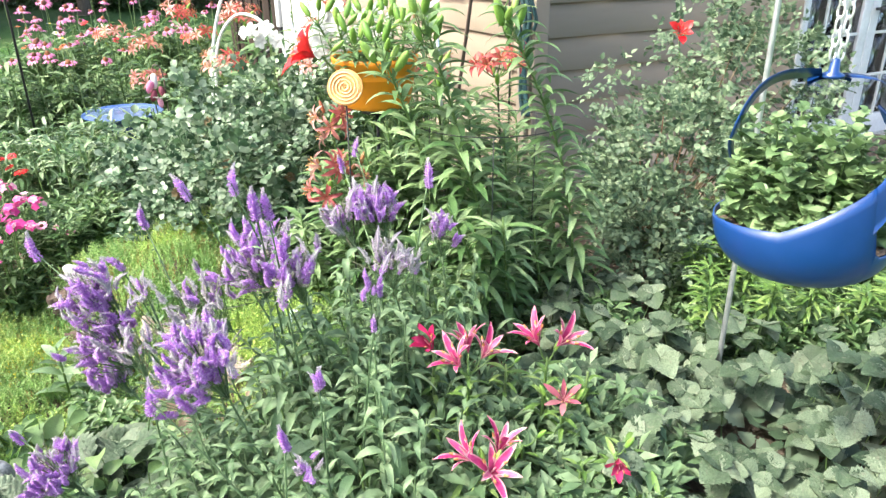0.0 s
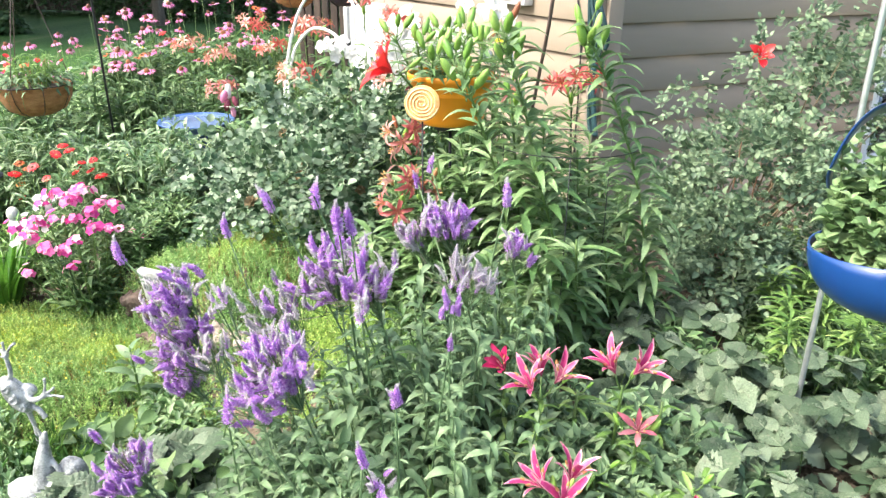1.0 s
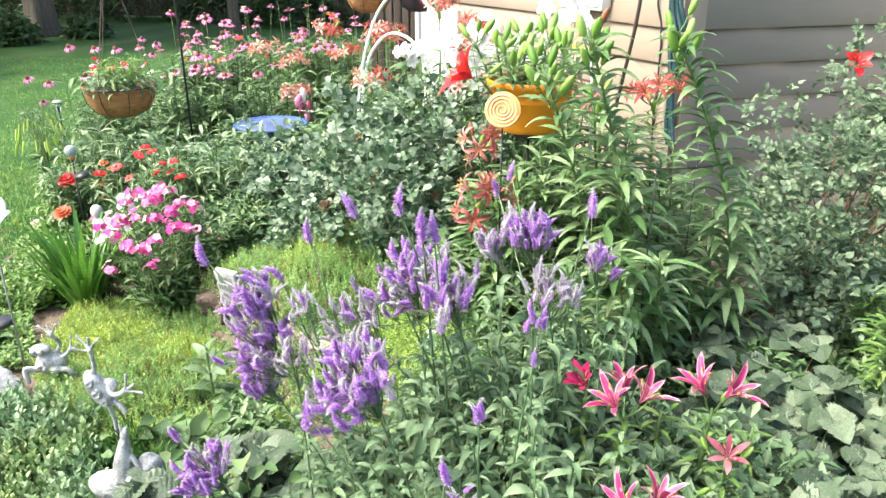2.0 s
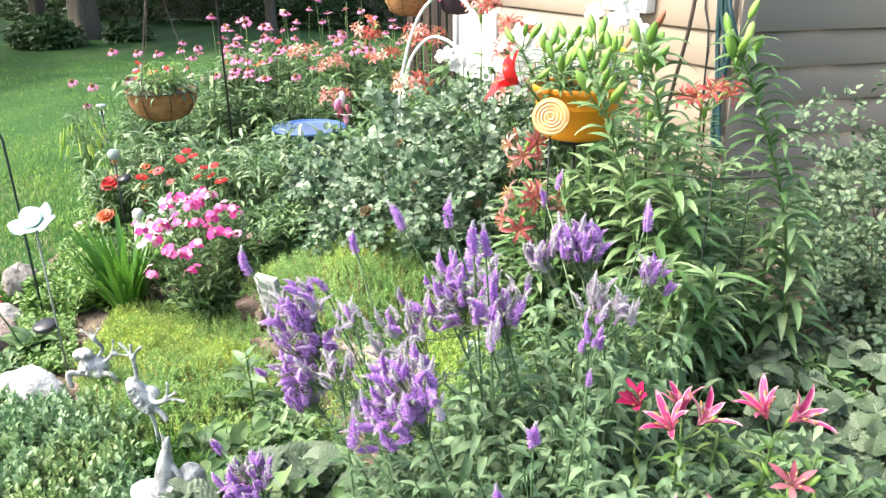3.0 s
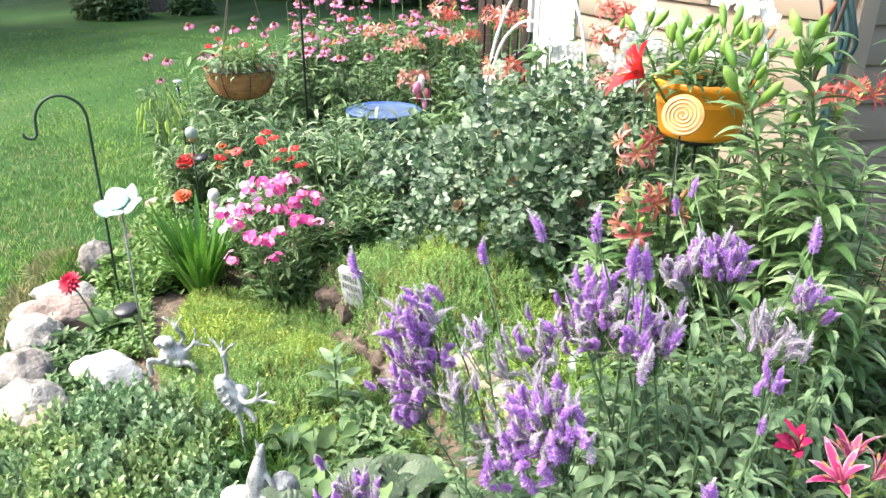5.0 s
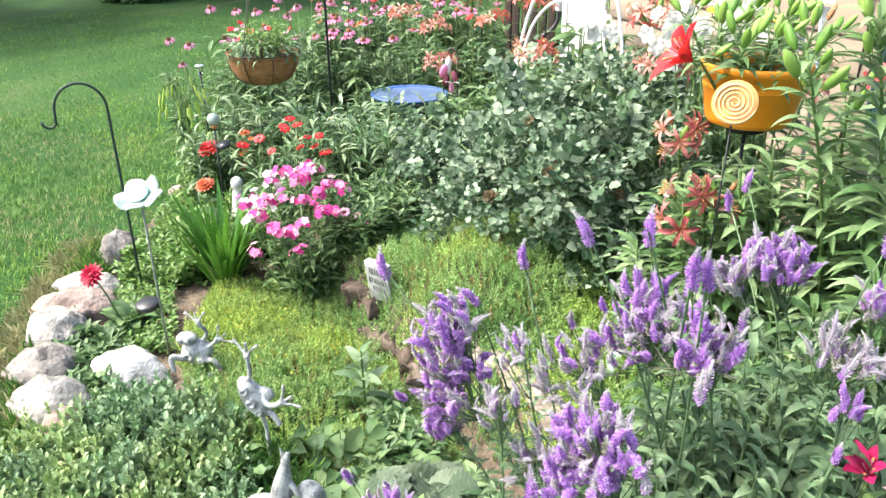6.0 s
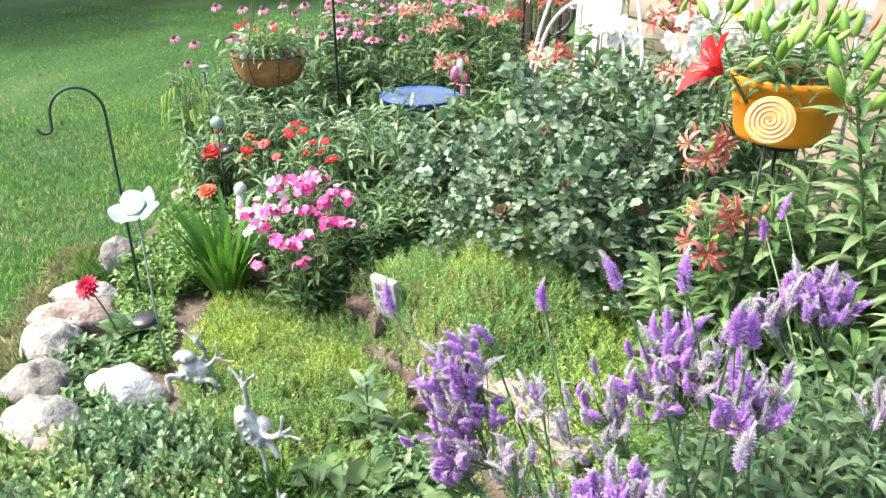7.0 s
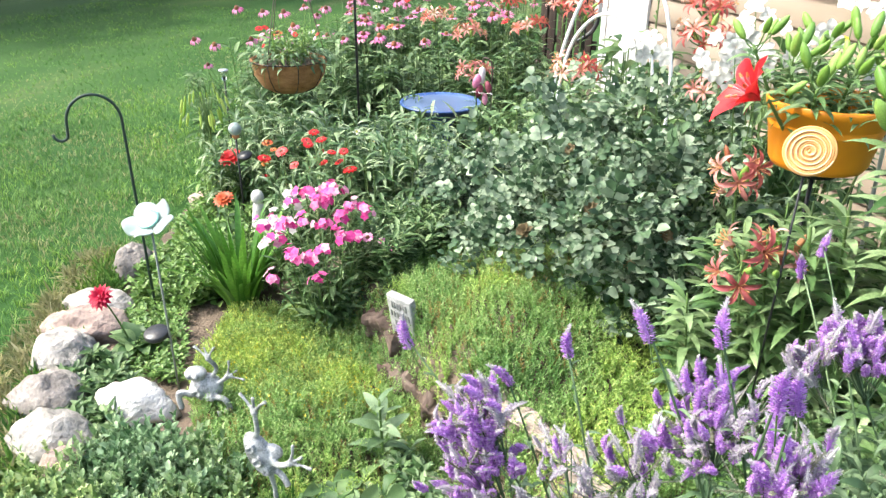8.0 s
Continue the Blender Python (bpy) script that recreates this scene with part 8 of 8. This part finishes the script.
def planter():
    R, cz = 0.18, 1.105
    root = thing("hanging_planter", (BP[0], BP[1], cz - R), "blue enamelled ball planter with leafy green plants on a chain", "planter")
    FRONT_A, CUT_A, END_A = 4.02, 5.02, 6.35

    def at(lat, a, rr):
        c = math.cos(lat) ** (0.5 if lat < 0 else 1.0)
        return np.array([rr * c * math.cos(a), rr * c * math.sin(a), R + rr * math.sin(lat) * (0.64 if lat < 0 else 1.66)])

    def edge(a):
        """The swept edge that climbs from the front round to one side."""
        return 0.08 + 0.85 * max(0.0, a - FRONT_A) / (END_A - FRONT_A)

    def sheet(a0, a1, low, high, sides, rings, closed=False):
        """A curved sheet of metal between two edges, 4 mm thick."""
        V, Q = [], []
        row = sides if closed else sides + 1
        for side in (0, 1):
            for i in range(rings + 1):
                for j in range(row):
                    a = a0 + (a1 - a0) * j / sides
                    V.append(at(low(a) + (high(a) - low(a)) * i / rings, a, R - 0.004 * side))
        n = (rings + 1) * row
        for i in range(rings):
            for j in range(sides):
                k = i * row
                f = (k + j, k + (j + 1) % row, k + row + (j + 1) % row, k + row + j)
                Q += [f, tuple(n + q for q in f[::-1])]
        for i in (0, rings):
            for j in range(sides):
                k, m = i * row + j, i * row + (j + 1) % row
                Q.append((k, m, n + m, n + k))
        return np.array(V), np.array(Q)

    def rim(a):
        # level round the back, climbing at the front, cut down again under the band
        b = a % (2 * math.pi)
        return edge(b) if FRONT_A < b < CUT_A else -0.03 + 0.11 * max(0.0, min(1.0, (b - 2.6) / 1.4)) * (b < CUT_A) - 0.14 * float(smooth(CUT_A, CUT_A + 0.1, b)) * (1 - float(smooth(5.9, 6.2, b)))

    part("bowl", mk("bowl", *sheet(0, 2 * math.pi, lambda a: -1.54, rim, 72, 20, True), BLUE), root)
    part("base_disc", mk("base_disc", *spin([(0.001, 0.064), (R * 0.2, 0.064), (R * 0.2, 0.057), (0.001, 0.056)], 24), BLUE), root)
    part("band", mk("band", *sheet(CUT_A - 0.06, END_A, lambda a: edge(a) - 0.3 - 0.1 * (CUT_A - a), edge, 28, 5), BLUE), root, label="swept blue metal band")
    ZT = 2.66 * R

    def ribbon(lats, az, width, tilt):
        V, Q = [], []
        for i, lat in enumerate(lats):
            f = i / (len(lats) - 1)
            a = az(f)
            t = unit((-math.sin(a), math.cos(a), tilt)) * width(f)
            for side in (0, 1):
                c = at(0.0, a, (R - side * 0.004) * math.cos(lat) ** 0.5)
                c[2] = R + 1.66 * R * (math.sin(lat) if lat > 0 else 0.6 * lat)
                V += [c - t, c + t]
        for i in range(len(lats) - 1):
            k = 4 * i
            Q += [(k, k + 1, k + 5, k + 4), (k + 3, k + 2, k + 6, k + 7), (k, k + 4, k + 6, k + 2), (k + 1, k + 3, k + 7, k + 5)]
        return np.array(V), np.array(Q)

    top = math.pi / 2 - 0.012
    part("strap", mk("strap", *ribbon(np.linspace(-0.1, top, 30), lambda f: 1.75 + 0.9 * float(smooth(0, 0.45, f)), lambda f: 0.022 + 0.008 * f ** 3, 0.55), BLUE), root, label="curved blue metal strap")
    part("strap", mk("strap", *ribbon(np.linspace(0.62, top, 26), lambda f: 6.1, lambda f: 0.016 + 0.012 * f, 0.0), BLUE), root, label="curved blue metal strap")
    # crescent plate under the chain
    V, Q = sheet(0.2, 3.3, lambda a: 1.3 + 0.1 * math.sin(a), lambda a: 1.52, 20, 3)
    part("cap", mk("cap", *join((V, Q), spin([(0.001, ZT - 0.006), (0.022, ZT - 0.005), (0.022, ZT + 0.001), (0.01, ZT + 0.006), (0.008, ZT + 0.03), (0.001, ZT + 0.032)], 24)), BLUE), root)
    part("potting_soil", mk("potting_soil", *spin([(0.001, R * 0.94), (R * 0.7, R * 0.93), (R * 0.97, R * 0.9)], 32), SOIL), root)
    zt = ZT + 0.03
    links = int((2.0 - (cz - R + ZT)) / 0.026)
    ring = tube([(0.0075 * math.cos(a), 0, 0.0155 * math.sin(a)) for a in np.linspace(0, 2 * math.pi, 15)], 0.0024, 6)
    link = mk("link", *ring, CHAIN)
    for s in (-1, 1):
        for k in range(links):
            part("link", link, root, shift(0.008 * s * (1 + 0.5 * k / links), 0, zt + 0.012 + k * 0.0255) @ rot("Z", 1.57 * (k % 2) + 0.4))
    # mint-like plants: bushy stems with pairs of rounded leaves
    LF = [mk("leaf", *blade(1.0, 0.8, 5, dr, 0.35, "ovate", 0.3, 0.16), MINT) for dr in (0.6, 1.1, 1.6)]
    forms = [blade(1.0, 0.8, 4, dr, 0.35, "ovate", 0.3, 0.16) for dr in (0.6, 1.3)]
    heap = [[], []]
    for k in range(56):
        a, r = 2.4 * k, 0.138 * math.sqrt((k + 0.5) / 56)
        foot = np.array([r * math.cos(a), r * math.sin(a), R * 0.9])
        # bare soil shows by the low front edge
        front = max(0.0, math.cos(a - 4.2)) * (r > 0.07)
        if front > 0.55 and r > 0.1:
            continue
        tip = foot + np.array([math.cos(a) * 0.35 * r + u(-0.02, 0.02), math.sin(a) * 0.35 * r + u(-0.02, 0.02), u(0.12, 0.24) * (1 - 0.8 * front)])
        pts = arc(foot, tip, 5)
        if k % 2:
            part("stem", stem_mesh(pts, 0.002, 0.0015, STEM, 4), root)
            leaves_along(root, pts, 12, 0.045, LF, 0.1, 1.0, 0.25, 0.35, 0.5)
        for i in range(24):
            f = (i + 0.5) / 24
            d = cyl_dir(1.57 * (i // 2) + 3.14 * (i % 2) + u(-0.4, 0.4), 0.7 * f - 0.15 + u(-0.3, 0.3))
            heap[i % 2].append(aim(foot * (1 - f) + tip * f + 0.006 * rng.normal(size=3), d, size=(0.048 - 0.016 * f) * u(0.75, 1.2), twist=u(-0.4, 0.4)))
    part("foliage", mk("foliage", *join(*[spread(t, h) for t, h in zip(forms, heap)]), MINT), root)["kind"] = "stuff"


planter()
